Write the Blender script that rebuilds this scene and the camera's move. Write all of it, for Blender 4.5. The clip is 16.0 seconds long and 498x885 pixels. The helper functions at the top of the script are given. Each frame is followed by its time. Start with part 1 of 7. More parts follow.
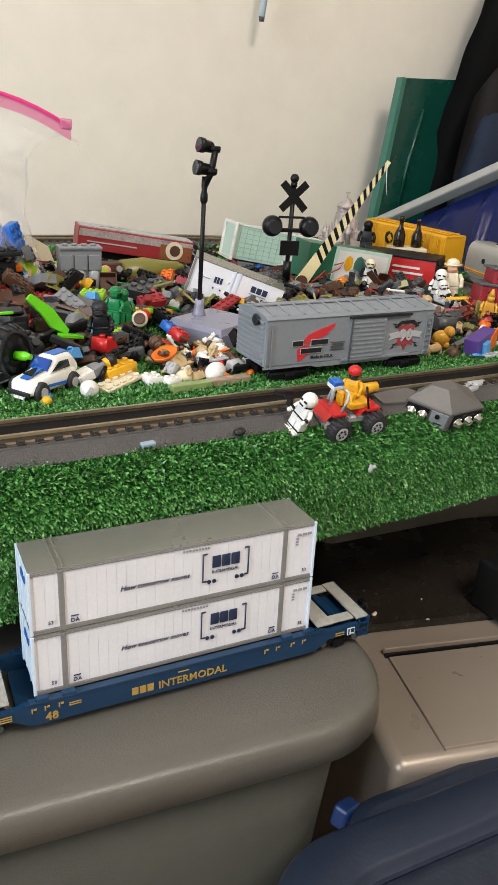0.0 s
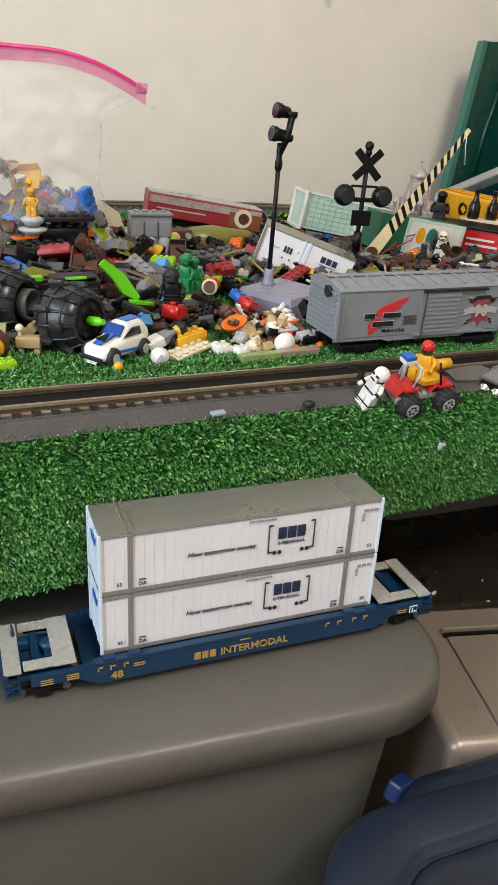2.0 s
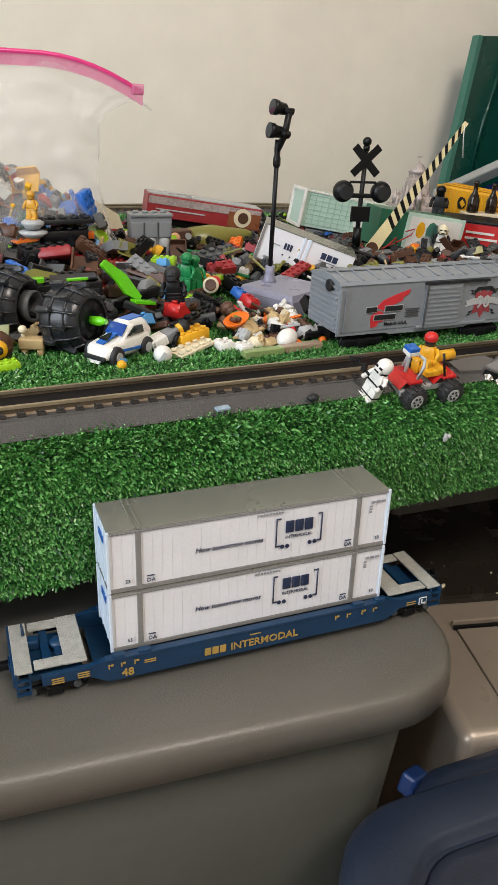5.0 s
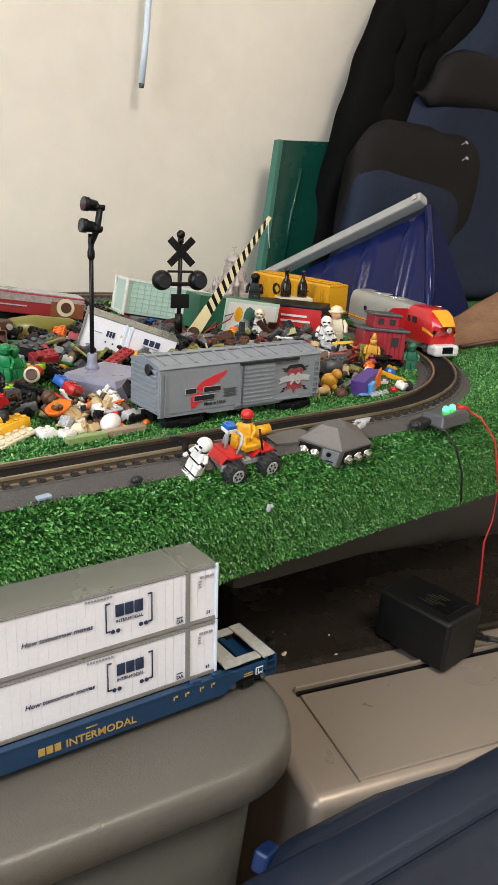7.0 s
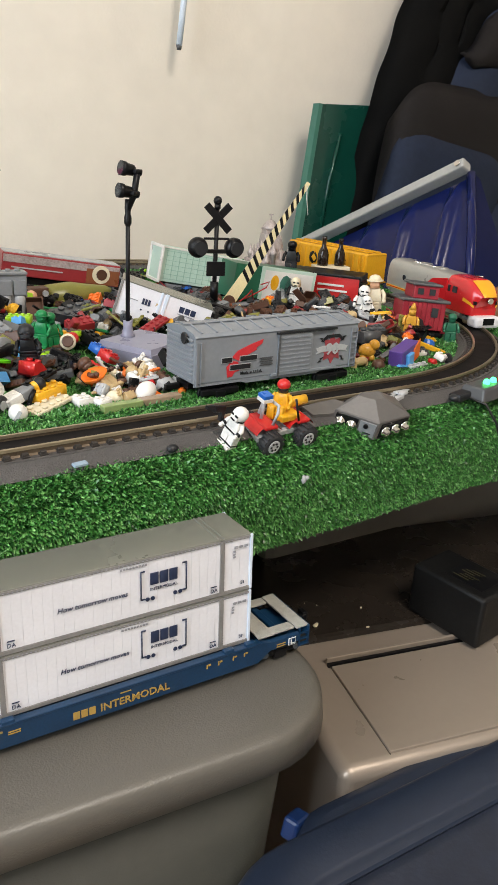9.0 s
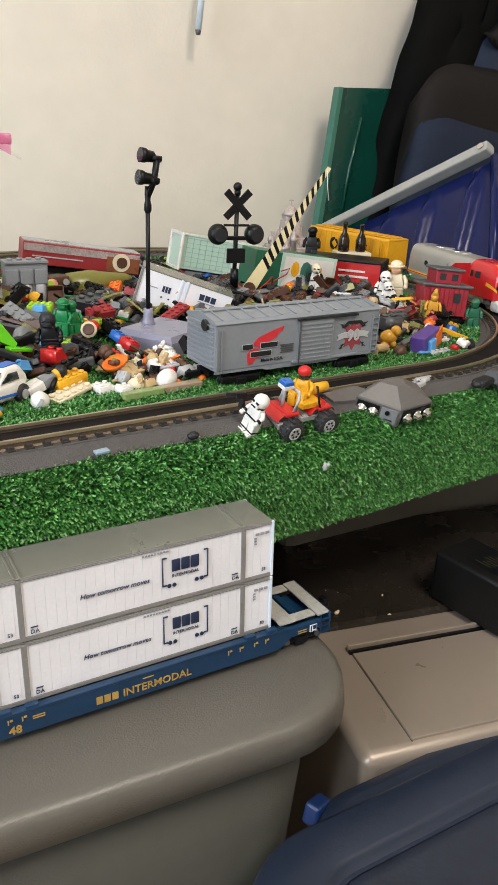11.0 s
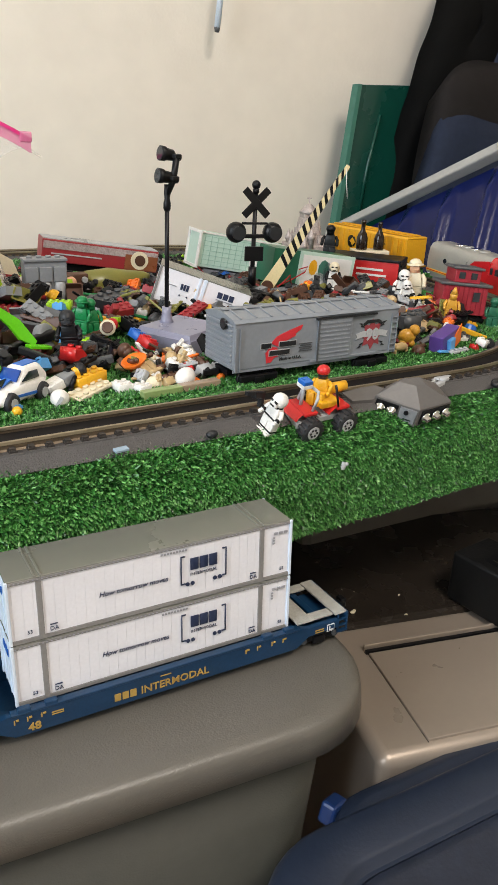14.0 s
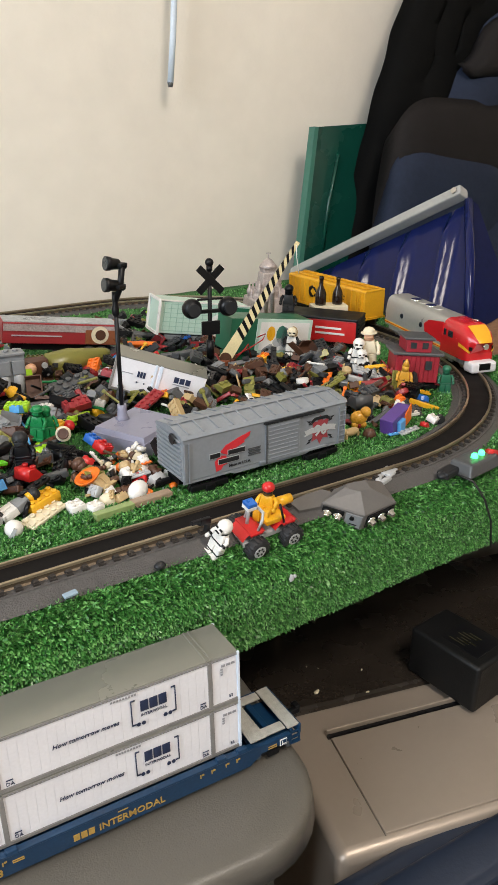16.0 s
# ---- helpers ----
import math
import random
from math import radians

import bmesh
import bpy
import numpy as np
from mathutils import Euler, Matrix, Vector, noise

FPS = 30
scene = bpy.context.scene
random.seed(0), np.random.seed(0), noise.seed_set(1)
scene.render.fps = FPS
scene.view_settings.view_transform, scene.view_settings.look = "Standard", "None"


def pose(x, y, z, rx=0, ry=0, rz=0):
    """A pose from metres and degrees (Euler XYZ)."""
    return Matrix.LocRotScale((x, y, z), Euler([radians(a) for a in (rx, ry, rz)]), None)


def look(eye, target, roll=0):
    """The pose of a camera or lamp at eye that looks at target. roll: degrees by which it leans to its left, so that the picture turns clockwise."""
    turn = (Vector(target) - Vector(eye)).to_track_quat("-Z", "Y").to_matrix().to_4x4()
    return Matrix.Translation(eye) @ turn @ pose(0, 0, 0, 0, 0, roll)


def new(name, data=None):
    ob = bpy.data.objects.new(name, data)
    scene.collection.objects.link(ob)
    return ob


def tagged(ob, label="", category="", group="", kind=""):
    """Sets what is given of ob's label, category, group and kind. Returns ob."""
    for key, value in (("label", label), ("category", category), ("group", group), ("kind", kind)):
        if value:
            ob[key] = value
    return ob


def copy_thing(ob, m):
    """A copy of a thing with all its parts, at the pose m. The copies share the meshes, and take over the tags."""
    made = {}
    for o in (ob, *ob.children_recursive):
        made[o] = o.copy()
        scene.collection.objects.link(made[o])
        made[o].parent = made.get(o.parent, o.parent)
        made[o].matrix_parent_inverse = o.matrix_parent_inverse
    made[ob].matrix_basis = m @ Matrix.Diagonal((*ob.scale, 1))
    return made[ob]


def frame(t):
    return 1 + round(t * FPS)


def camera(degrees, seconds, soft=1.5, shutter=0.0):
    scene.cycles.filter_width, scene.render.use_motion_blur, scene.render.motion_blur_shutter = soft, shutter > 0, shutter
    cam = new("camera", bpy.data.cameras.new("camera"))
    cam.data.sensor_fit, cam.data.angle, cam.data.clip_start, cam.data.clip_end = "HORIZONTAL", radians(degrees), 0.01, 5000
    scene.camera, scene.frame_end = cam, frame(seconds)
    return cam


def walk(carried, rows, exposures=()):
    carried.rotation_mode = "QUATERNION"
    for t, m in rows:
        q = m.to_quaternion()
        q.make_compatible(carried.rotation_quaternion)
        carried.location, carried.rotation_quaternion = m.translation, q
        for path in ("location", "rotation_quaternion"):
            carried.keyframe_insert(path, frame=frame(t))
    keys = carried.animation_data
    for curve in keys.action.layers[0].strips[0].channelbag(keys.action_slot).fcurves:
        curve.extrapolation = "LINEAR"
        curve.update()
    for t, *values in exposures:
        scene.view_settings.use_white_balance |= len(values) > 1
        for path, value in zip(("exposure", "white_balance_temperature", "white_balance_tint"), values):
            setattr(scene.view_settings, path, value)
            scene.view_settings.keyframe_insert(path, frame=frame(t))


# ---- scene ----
cam = camera(37.1, 16.0)
PATH = [
    (0, (-0.056, -0.28, 0.257), (0.859, 1.308, -0.542), 4.4),
    (0.5, (-0.062, -0.277, 0.258), (0.833, 1.315, -0.557), 5.2),
    (1, (-0.065, -0.277, 0.257), (0.79, 1.329, -0.573), 5.2),
    (1.5, (-0.064, -0.274, 0.256), (0.753, 1.338, -0.6), 5.1),
    (2, (-0.063, -0.275, 0.256), (0.715, 1.344, -0.624), 4.8),
    (2.5, (-0.064, -0.274, 0.255), (0.687, 1.348, -0.642), 4.4),
    (3, (-0.065, -0.273, 0.256), (0.668, 1.346, -0.661), 4.2),
    (3.2, (-0.063, -0.271, 0.255), (0.66, 1.349, -0.669), 4.0),
    (5.3, (-0.064, -0.28, 0.252), (0.731, 1.35, -0.591), 2.8),
    (5.5, (-0.059, -0.284, 0.253), (0.799, 1.336, -0.547), 1.9),
    (6, (-0.057, -0.288, 0.254), (0.962, 1.272, -0.473), 1.9),
    (6.5, (-0.056, -0.289, 0.255), (1.066, 1.223, -0.418), 3.3),
    (7, (-0.056, -0.291, 0.256), (1.092, 1.212, -0.395), 3.6),
    (7.5, (-0.056, -0.289, 0.256), (1.073, 1.223, -0.407), 3.5),
    (8, (-0.056, -0.287, 0.254), (1.049, 1.231, -0.433), 3.6),
    (8.5, (-0.057, -0.286, 0.254), (1.029, 1.237, -0.455), 3.7),
    (9, (-0.056, -0.286, 0.254), (1.012, 1.24, -0.476), 3.7),
    (11.5, (-0.056, -0.285, 0.253), (0.949, 1.264, -0.515), 2.8),
    (12, (-0.056, -0.284, 0.254), (0.939, 1.269, -0.52), 2.8),
    (12.5, (-0.057, -0.283, 0.253), (0.933, 1.272, -0.521), 3.0),
    (13, (-0.056, -0.284, 0.253), (0.927, 1.275, -0.521), 3.1),
    (13.5, (-0.057, -0.284, 0.254), (0.925, 1.277, -0.52), 3.3),
    (14, (-0.058, -0.284, 0.254), (0.925, 1.278, -0.517), 2.9),
    (14.5, (-0.059, -0.283, 0.253), (0.928, 1.277, -0.517), 2.0),
    (15, (-0.048, -0.282, 0.262), (0.944, 1.271, -0.515), 0.8),
    (15.5, (-0.035, -0.279, 0.31), (0.968, 1.267, -0.467), -1.9),
    (16, (-0.027, -0.283, 0.335), (0.968, 1.257, -0.464), 0.5),
]
walk(cam, [(t, look(eye, target, roll)) for t, eye, target, roll in PATH],
     exposures=[(0, -0.12), (1.5, -0.19), (3, -0.28), (5.3, -0.27), (6, -0.18), (6.5, -0.10), (8, -0.04), (11.5, -0.05), (13, -0.10), (16, -0.10)])

# ---- light ----
world = bpy.data.worlds.new("world")
scene.world = world
world.use_nodes = True
_wn = world.node_tree.nodes
_sky = _wn.new("ShaderNodeTexSky")
_sky.sky_type, _sky.sun_disc = "NISHITA", False
_sky.sun_elevation, _sky.sun_rotation = radians(40), radians(250)
world.node_tree.links.new(_sky.outputs[0], _wn["Background"].inputs[0])
_wn["Background"].inputs[1].default_value = 0.12


def area_lamp(name, eye, target, sx, sy, power, color):
    data = bpy.data.lights.new(name, "AREA")
    data.shape, data.size, data.size_y, data.energy, data.color = "RECTANGLE", sx, sy, power, color
    ob = new(name, data)
    ob.matrix_world = look(eye, target)
    return ob


# daylight through the window at the side and a warm ceiling fixture behind the viewer
area_lamp("window_light", (-1.38, -0.35, 0.75), (0.3, 0.15, 0.1), 1.0, 1.2, 31.0, (0.80, 0.90, 1.0))
area_lamp("ceiling_lamp_light", (0.15, -0.95, 1.6), (0.25, 0.3, 0.1), 0.5, 0.5, 24.0, (1.0, 0.90, 0.80))


# ---- materials ----
def material(name, color, rough=0.5, metal=0.0, var=0.12, scale=60.0, bump=0.0, bump_scale=400.0, spec=0.5, coat=0.0,
             trans=0.0, alpha=1.0, emit=0.0, stretch=(1, 1, 1), per_object=0.0, spots=0.0):
    m = bpy.data.materials.new(name)
    m.use_nodes = True
    nt = m.node_tree
    n, li = nt.nodes, nt.links
    b = n["Principled BSDF"]
    b.inputs["Roughness"].default_value, b.inputs["Metallic"].default_value = rough, metal
    b.inputs["Specular IOR Level"].default_value, b.inputs["Coat Weight"].default_value = spec, coat
    b.inputs["Transmission Weight"].default_value, b.inputs["Alpha"].default_value = trans, alpha
    tc = n.new("ShaderNodeTexCoord")
    mp = n.new("ShaderNodeMapping")
    mp.inputs["Scale"].default_value = stretch
    li.new(tc.outputs["Object"], mp.inputs["Vector"])
    n1, n2 = n.new("ShaderNodeTexNoise"), n.new("ShaderNodeTexNoise")
    n1.inputs["Scale"].default_value, n1.inputs["Detail"].default_value = scale, 6
    n2.inputs["Scale"].default_value, n2.inputs["Detail"].default_value = scale * 9, 3
    for q in (n1, n2):
        li.new(mp.outputs[0], q.inputs["Vector"])
    add = n.new("ShaderNodeMath")
    add.operation = "MULTIPLY_ADD"
    add.inputs[1].default_value = 0.5
    li.new(n2.outputs[0], add.inputs[0])
    half = n.new("ShaderNodeMath")
    half.operation = "MULTIPLY"
    half.inputs[1].default_value = 0.5
    li.new(n1.outputs[0], half.inputs[0])
    li.new(half.outputs[0], add.inputs[2])
    last = add.outputs[0]
    if per_object:
        oi = n.new("ShaderNodeObjectInfo")
        mix = n.new("ShaderNodeMath")
        mix.operation, mix.inputs[1].default_value = "MULTIPLY_ADD", per_object
        li.new(oi.outputs["Random"], mix.inputs[0])
        li.new(last, mix.inputs[2])
        last = mix.outputs[0]
    ramp = n.new("ShaderNodeMapRange")
    ramp.inputs[1].default_value, ramp.inputs[2].default_value = 0.3, 0.7
    ramp.inputs[3].default_value, ramp.inputs[4].default_value = 1 - var, 1 + var
    ramp.clamp = False
    li.new(last, ramp.inputs[0])
    mul = n.new("ShaderNodeVectorMath")
    mul.operation = "SCALE"
    mul.inputs[0].default_value = color
    li.new(ramp.outputs[0], mul.inputs["Scale"])
    li.new(mul.outputs[0], b.inputs["Base Color"])
    rr = n.new("ShaderNodeMapRange")
    rr.inputs[1].default_value, rr.inputs[2].default_value = 0.3, 0.7
    rr.inputs[3].default_value, rr.inputs[4].default_value = max(0.02, rough - 0.07), min(1, rough + 0.08)
    li.new(n1.outputs[0], rr.inputs[0])
    li.new(rr.outputs[0], b.inputs["Roughness"])
    if bump:
        bn = n.new("ShaderNodeTexNoise")
        bn.inputs["Scale"].default_value, bn.inputs["Detail"].default_value = bump_scale, 4
        li.new(mp.outputs[0], bn.inputs["Vector"])
        bu = n.new("ShaderNodeBump")
        bu.inputs["Strength"].default_value, bu.inputs["Distance"].default_value = bump, 0.001
        li.new(bn.outputs[0], bu.inputs["Height"])
        li.new(bu.outputs[0], b.inputs["Normal"])
    if emit:
        b.inputs["Emission Color"].default_value = (*color, 1)
        b.inputs["Emission Strength"].default_value = emit
    return m


def plastic(name, color, rough=0.32, **k):
    k.setdefault("var", 0.10)
    return material(name, color, rough, bump=k.pop("bump", 0.06), **k)


WALL = material("wall_paint", (0.79, 0.73, 0.64), 0.7, var=0.05, scale=3.0, bump=0.25, bump_scale=260)
CEIL = material("ceiling_paint", (0.78, 0.76, 0.72), 0.8, var=0.04, scale=3.0, bump=0.2, bump_scale=200)
FLOOR = material("floor_boards", (0.22, 0.15, 0.10), 0.5, var=0.2, scale=6.0, bump=0.2)
TURF = material("turf_backing", (0.036, 0.15, 0.032), 0.9, var=0.35, scale=90.0, bump=0.8, bump_scale=700)
RED = plastic("red_plastic", (0.55, 0.02, 0.02))
DRED = plastic("dark_red_plastic", (0.30, 0.025, 0.03), 0.4)
YEL = plastic("yellow_plastic", (0.80, 0.42, 0.02))
ORANGE = plastic("orange_plastic", (0.80, 0.17, 0.015))
BLUE = plastic("blue_plastic", (0.02, 0.13, 0.50))
LBLUE = plastic("sky_blue_plastic", (0.10, 0.36, 0.72))
GREEN = plastic("green_plastic", (0.01, 0.20, 0.06))
LIME = plastic("lime_plastic", (0.35, 0.62, 0.02))
NEON = plastic("neon_green_clear_plastic", (0.20, 0.85, 0.02), 0.15, trans=0.3, emit=0.0)
WHITE = plastic("white_plastic", (0.78, 0.76, 0.72))
CREAM = plastic("cream_plastic", (0.74, 0.66, 0.48), 0.4)
TAN = plastic("tan_plastic", (0.50, 0.36, 0.18), 0.4)
BROWN = plastic("brown_plastic", (0.085, 0.036, 0.019), 0.45)
BLACK = plastic("black_plastic", (0.005, 0.005, 0.006), 0.38, spec=0.28)
CHAR = plastic("charcoal_plastic", (0.017, 0.018, 0.020), 0.45, spec=0.35)
DGREY = plastic("dark_grey_plastic", (0.075, 0.078, 0.082), 0.42)
GREY = plastic("grey_plastic", (0.21, 0.22, 0.23), 0.4)
LGREY = plastic("light_grey_plastic", (0.44, 0.45, 0.46), 0.4)
OLIVE = plastic("olive_plastic", (0.21, 0.20, 0.045), 0.35)
GOLD = plastic("gold_yellow_plastic", (0.65, 0.33, 0.04), 0.3)
SKIN = plastic("peach_plastic", (0.75, 0.42, 0.25), 0.4)
RUBBER = material("black_rubber", (0.022, 0.022, 0.024), 0.6, var=0.2, bump=0.2)
CHROME = material("bright_metal", (0.75, 0.74, 0.72), 0.15, metal=1.0, var=0.05)
STEEL = material("rail_metal", (0.44, 0.37, 0.26), 0.38, metal=0.85, var=0.22, scale=120, stretch=(0.15, 1, 1))
RAILSIDE = material("dark_brown_rail_side", (0.13, 0.095, 0.06), 0.5, metal=0.4, var=0.3, scale=120)
ROADBED = material("roadbed_plastic", (0.075, 0.070, 0.068), 0.62, var=0.2, scale=50, bump=0.7, bump_scale=900)
TIE = material("tie_plastic", (0.035, 0.029, 0.025), 0.6, var=0.25, bump=0.4)
BOXBLUE = material("blue_grey_car_plastic", (0.225, 0.245, 0.27), 0.38, var=0.08, scale=40, bump=0.1)
LAV = material("lavender_grey_plastic", (0.25, 0.25, 0.33), 0.32, var=0.07, bump=0.06)
CONT = material("container_white", (0.77, 0.76, 0.79), 0.42, var=0.05, scale=60, bump=0.08)
# container ends are coloured with the cool daylight that falls on them
CONTEND = material("container_daylight_blue", (0.66, 0.74, 0.84), 0.4, var=0.05, bump=0.08)
CONTTOP = material("container_roof_grey", (0.26, 0.26, 0.225), 0.26, metal=0.35, var=0.012, scale=12)
POST = material("container_post_grey", (0.22, 0.21, 0.20), 0.45, var=0.15)
NAVY = material("well_car_navy", (0.006, 0.034, 0.085), 0.36, var=0.2, scale=80, bump=0.1)
DECK = material("deck_tread_grey", (0.42, 0.41, 0.37), 0.5, var=0.25, scale=300, bump=0.8, bump_scale=1600)
INK = material("dark_ink", (0.02, 0.03, 0.07), 0.5, var=0.1)
INKGOLD = material("gold_ink", (0.40, 0.25, 0.06), 0.5, var=0.1)
INKGREY = material("grey_ink", (0.30, 0.30, 0.32), 0.5, var=0.1)
INKRED = material("red_ink", (0.60, 0.03, 0.04), 0.45, var=0.1)
INKWHITE = material("white_ink", (0.75, 0.74, 0.72), 0.45, var=0.05)
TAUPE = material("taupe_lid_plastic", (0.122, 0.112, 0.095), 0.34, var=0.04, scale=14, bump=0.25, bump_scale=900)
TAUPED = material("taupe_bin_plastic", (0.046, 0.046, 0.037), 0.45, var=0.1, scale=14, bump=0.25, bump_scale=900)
CHAMP = material("champagne_paint", (0.36, 0.30, 0.245), 0.34, metal=0.35, var=0.025, scale=20, bump=0.08, bump_scale=1500)
GLOSSBLK = material("gloss_dark_brown", (0.024, 0.019, 0.015), 0.25, var=0.12, scale=40)
BINNAVY = material("navy_bin_plastic", (0.0135, 0.021, 0.040), 0.45, var=0.08, scale=18, bump=0.15, bump_scale=500)
BINBLUE = material("blue_bin_plastic", (0.008, 0.028, 0.11), 0.3, var=0.15, scale=30)
TOTEBLUE = material("blue_tote_plastic", (0.006, 0.011, 0.070), 0.16, var=0.12, scale=12, spec=0.22, coat=0.10)
TOTERIM = material("silver_rim_plastic", (0.36, 0.36, 0.35), 0.35, var=0.1, scale=30)
# darker, duller copy of TOTEBLUE: the end's shade is in its colour and gloss
TOTEEND = material("shaded_blue_tote_plastic", (0.006, 0.010, 0.055), 0.6, var=0.2, scale=14, spec=0.1)
FOLDER = material("green_folder_plastic", (0.004, 0.050, 0.036), 0.25, var=0.12, scale=10, coat=0.2)
FOLDERE = material("green_folder_edge", (0.045, 0.165, 0.125), 0.4, var=0.12, scale=20)
CLOTHBLK = material("black_nylon", (0.003, 0.003, 0.003), 0.72, spec=0.08, var=0.25, scale=14, bump=0.6, bump_scale=1400)
CLOTHTRIM = material("brown_black_nylon", (0.014, 0.012, 0.012), 0.7, spec=0.15, var=0.2, scale=14, bump=0.6, bump_scale=1400)
CLOTHNAVY = material("navy_nylon", (0.019, 0.026, 0.048), 0.75, spec=0.15, var=0.2, scale=14, bump=0.6, bump_scale=1400)
LEATHER = material("brown_leather", (0.20, 0.105, 0.055), 0.55, var=0.35, scale=25, bump=0.6, bump_scale=300, stretch=(1, 1, 4))
BLUEWHITE = material("cool_white", (0.6, 0.68, 0.78), 0.4)
SILVERLOCO = material("silver_paint", (0.40, 0.39, 0.36), 0.33, metal=0.35, var=0.08, scale=40)
LOCORED = material("locomotive_red_paint", (0.56, 0.015, 0.02), 0.22, var=0.08, coat=0.4)
LOCOYEL = material("locomotive_yellow_paint", (0.80, 0.40, 0.02), 0.3, var=0.06)
HOPYEL = material("hopper_yellow_paint", (0.72, 0.36, 0.015), 0.38, var=0.1, scale=50)
MINT = material("mint_trailer_paint", (0.50, 0.66, 0.57), 0.35, var=0.06, scale=40)
FOREST = material("forest_green_paint", (0.02, 0.13, 0.07), 0.35, var=0.1)
GLASSDK = material("dark_glass", (0.02, 0.025, 0.03), 0.08, var=0.05)
FILM = material("clear_film", (0.86, 0.85, 0.83), 0.10, alpha=0.13, var=0.03, bump=0.3, bump_scale=45, spec=0.22)
PINKPALE = material("pale_pink_film", (0.80, 0.22, 0.42), 0.25, alpha=0.55, var=0.05)
PINK = material("pink_zip_plastic", (0.72, 0.04, 0.22), 0.3, var=0.1)
STORE = material("grey_box_plastic", (0.14, 0.13, 0.118), 0.5, var=0.08, scale=10, bump=0.2)
LED = material("green_led", (0.05, 1.0, 0.20), 0.3, emit=5.0)
GATEC = material("cream_gate_paint", (0.72, 0.60, 0.33), 0.45, var=0.1)
WIREBLK = material("wire_black", (0.01, 0.01, 0.01), 0.5)
WIRERED = material("wire_red", (0.45, 0.02, 0.02), 0.45)
ORNATE = material("antique_silver", (0.46, 0.40, 0.38), 0.45, metal=0.3, var=0.4, scale=150, bump=0.8)
PLUM = material("purple_plastic", (0.10, 0.05, 0.25), 0.4)
BOTTLE = material("dark_bottle_glass", (0.018, 0.010, 0.006), 0.1, var=0.1)
BLADES = [material("turf_blade_" + n, c, 0.34, var=0.25, scale=120, spec=0.6) for n, c in
          (("deep", (0.011, 0.066, 0.012)), ("mid", (0.050, 0.205, 0.038)), ("light", (0.17, 0.42, 0.12)))]


# ---- builders ----
def rz(a):
    return pose(0, 0, 0, 0, 0, a)


class B:
    """A mesh under construction; mi is the material slot of what is added next."""

    def __init__(self):
        self.bm, self.mi = bmesh.new(), 0

    def m(self, i):
        self.mi = i
        return self

    def _done(self, verts):
        fs = {f for v in verts for f in v.link_faces}
        for f in fs:
            f.material_index = self.mi
        return self

    def box(self, x, y, z, sx, sy, sz, rot=None, bevel=0.0, taper=(1, 1), seg=2):
        mat = Matrix.Translation((x, y, z)) @ (rot or Matrix())
        tmp = bmesh.new()
        bmesh.ops.create_cube(tmp, size=1)
        for v in tmp.verts:
            if v.co.z > 0:
                v.co.x *= taper[0]
                v.co.y *= taper[1]
            v.co = Vector((v.co.x * sx, v.co.y * sy, v.co.z * sz))
        if bevel:
            bmesh.ops.bevel(tmp, geom=tmp.edges[:], offset=bevel, segments=seg, affect="EDGES", profile=0.5)
        tmp.normal_update()
        return self._merge(tmp, mat, soften=seg > 2)

    def _merge(self, tmp, mat, smooth=False, soften=False):
        tmp.verts.ensure_lookup_table()
        idx = [self.bm.verts.new(mat @ v.co) for v in tmp.verts]
        for f in tmp.faces:
            try:
                g = self.bm.faces.new([idx[v.index] for v in f.verts])
                g.material_index = self.mi
                g.smooth = smooth or (soften and max(abs(q) for q in f.normal) < 0.995)
            except ValueError:
                pass
        tmp.free()
        return self

    def cyl(self, x, y, z, r, h, rot=None, r2=None, seg=16, cap=True):
        mat = Matrix.Translation((x, y, z)) @ (rot or Matrix())
        tmp = bmesh.new()
        bmesh.ops.create_cone(tmp, cap_ends=cap, segments=seg, radius1=r, radius2=r if r2 is None else r2, depth=h)
        tmp.verts.index_update()
        self._merge(tmp, mat)
        for f in self.bm.faces:
            if len(f.verts) == 4 and seg > 8 and f.index == -1:
                f.smooth = True
        return self

    def ball(self, x, y, z, r, scale=(1, 1, 1), rot=None, u=14, v=9):
        mat = Matrix.Translation((x, y, z)) @ (rot or Matrix()) @ Matrix.Diagonal((*scale, 1))
        tmp = bmesh.new()
        bmesh.ops.create_uvsphere(tmp, u_segments=u, v_segments=v, radius=r)
        tmp.verts.index_update()
        return self._merge(tmp, mat, True)

    def lathe(self, prof, seg=20, mat=None):
        """Turn (radius, height) pairs round z."""
        mat = mat or Matrix()
        rings = [[self.bm.verts.new(mat @ Vector((r * math.cos(2 * math.pi * k / seg), r * math.sin(2 * math.pi * k / seg), h))) for k in range(seg)] for r, h in prof]
        for a, b in zip(rings, rings[1:]):
            for k in range(seg):
                f = self.bm.faces.new((a[k], a[(k + 1) % seg], b[(k + 1) % seg], b[k]))
                f.smooth, f.material_index = True, self.mi
        for ring, rev in ((rings[0], True), (rings[-1], False)):
            f = self.bm.faces.new(ring[::-1] if rev else ring)
            f.material_index = self.mi
        return self

    def prism(self, pts, depth, mat=None):
        """A flat outline in x, z, pushed along +y by depth."""
        mat = mat or Matrix()
        a = [self.bm.verts.new(mat @ Vector((p[0], 0, p[1]))) for p in pts]
        b = [self.bm.verts.new(mat @ Vector((p[0], depth, p[1]))) for p in pts]
        fs = [self.bm.faces.new(a), self.bm.faces.new(b[::-1])]
        for k in range(len(pts)):
            j = (k + 1) % len(pts)
            fs.append(self.bm.faces.new((a[j], a[k], b[k], b[j])))
        for f in fs:
            f.material_index = self.mi
        return self

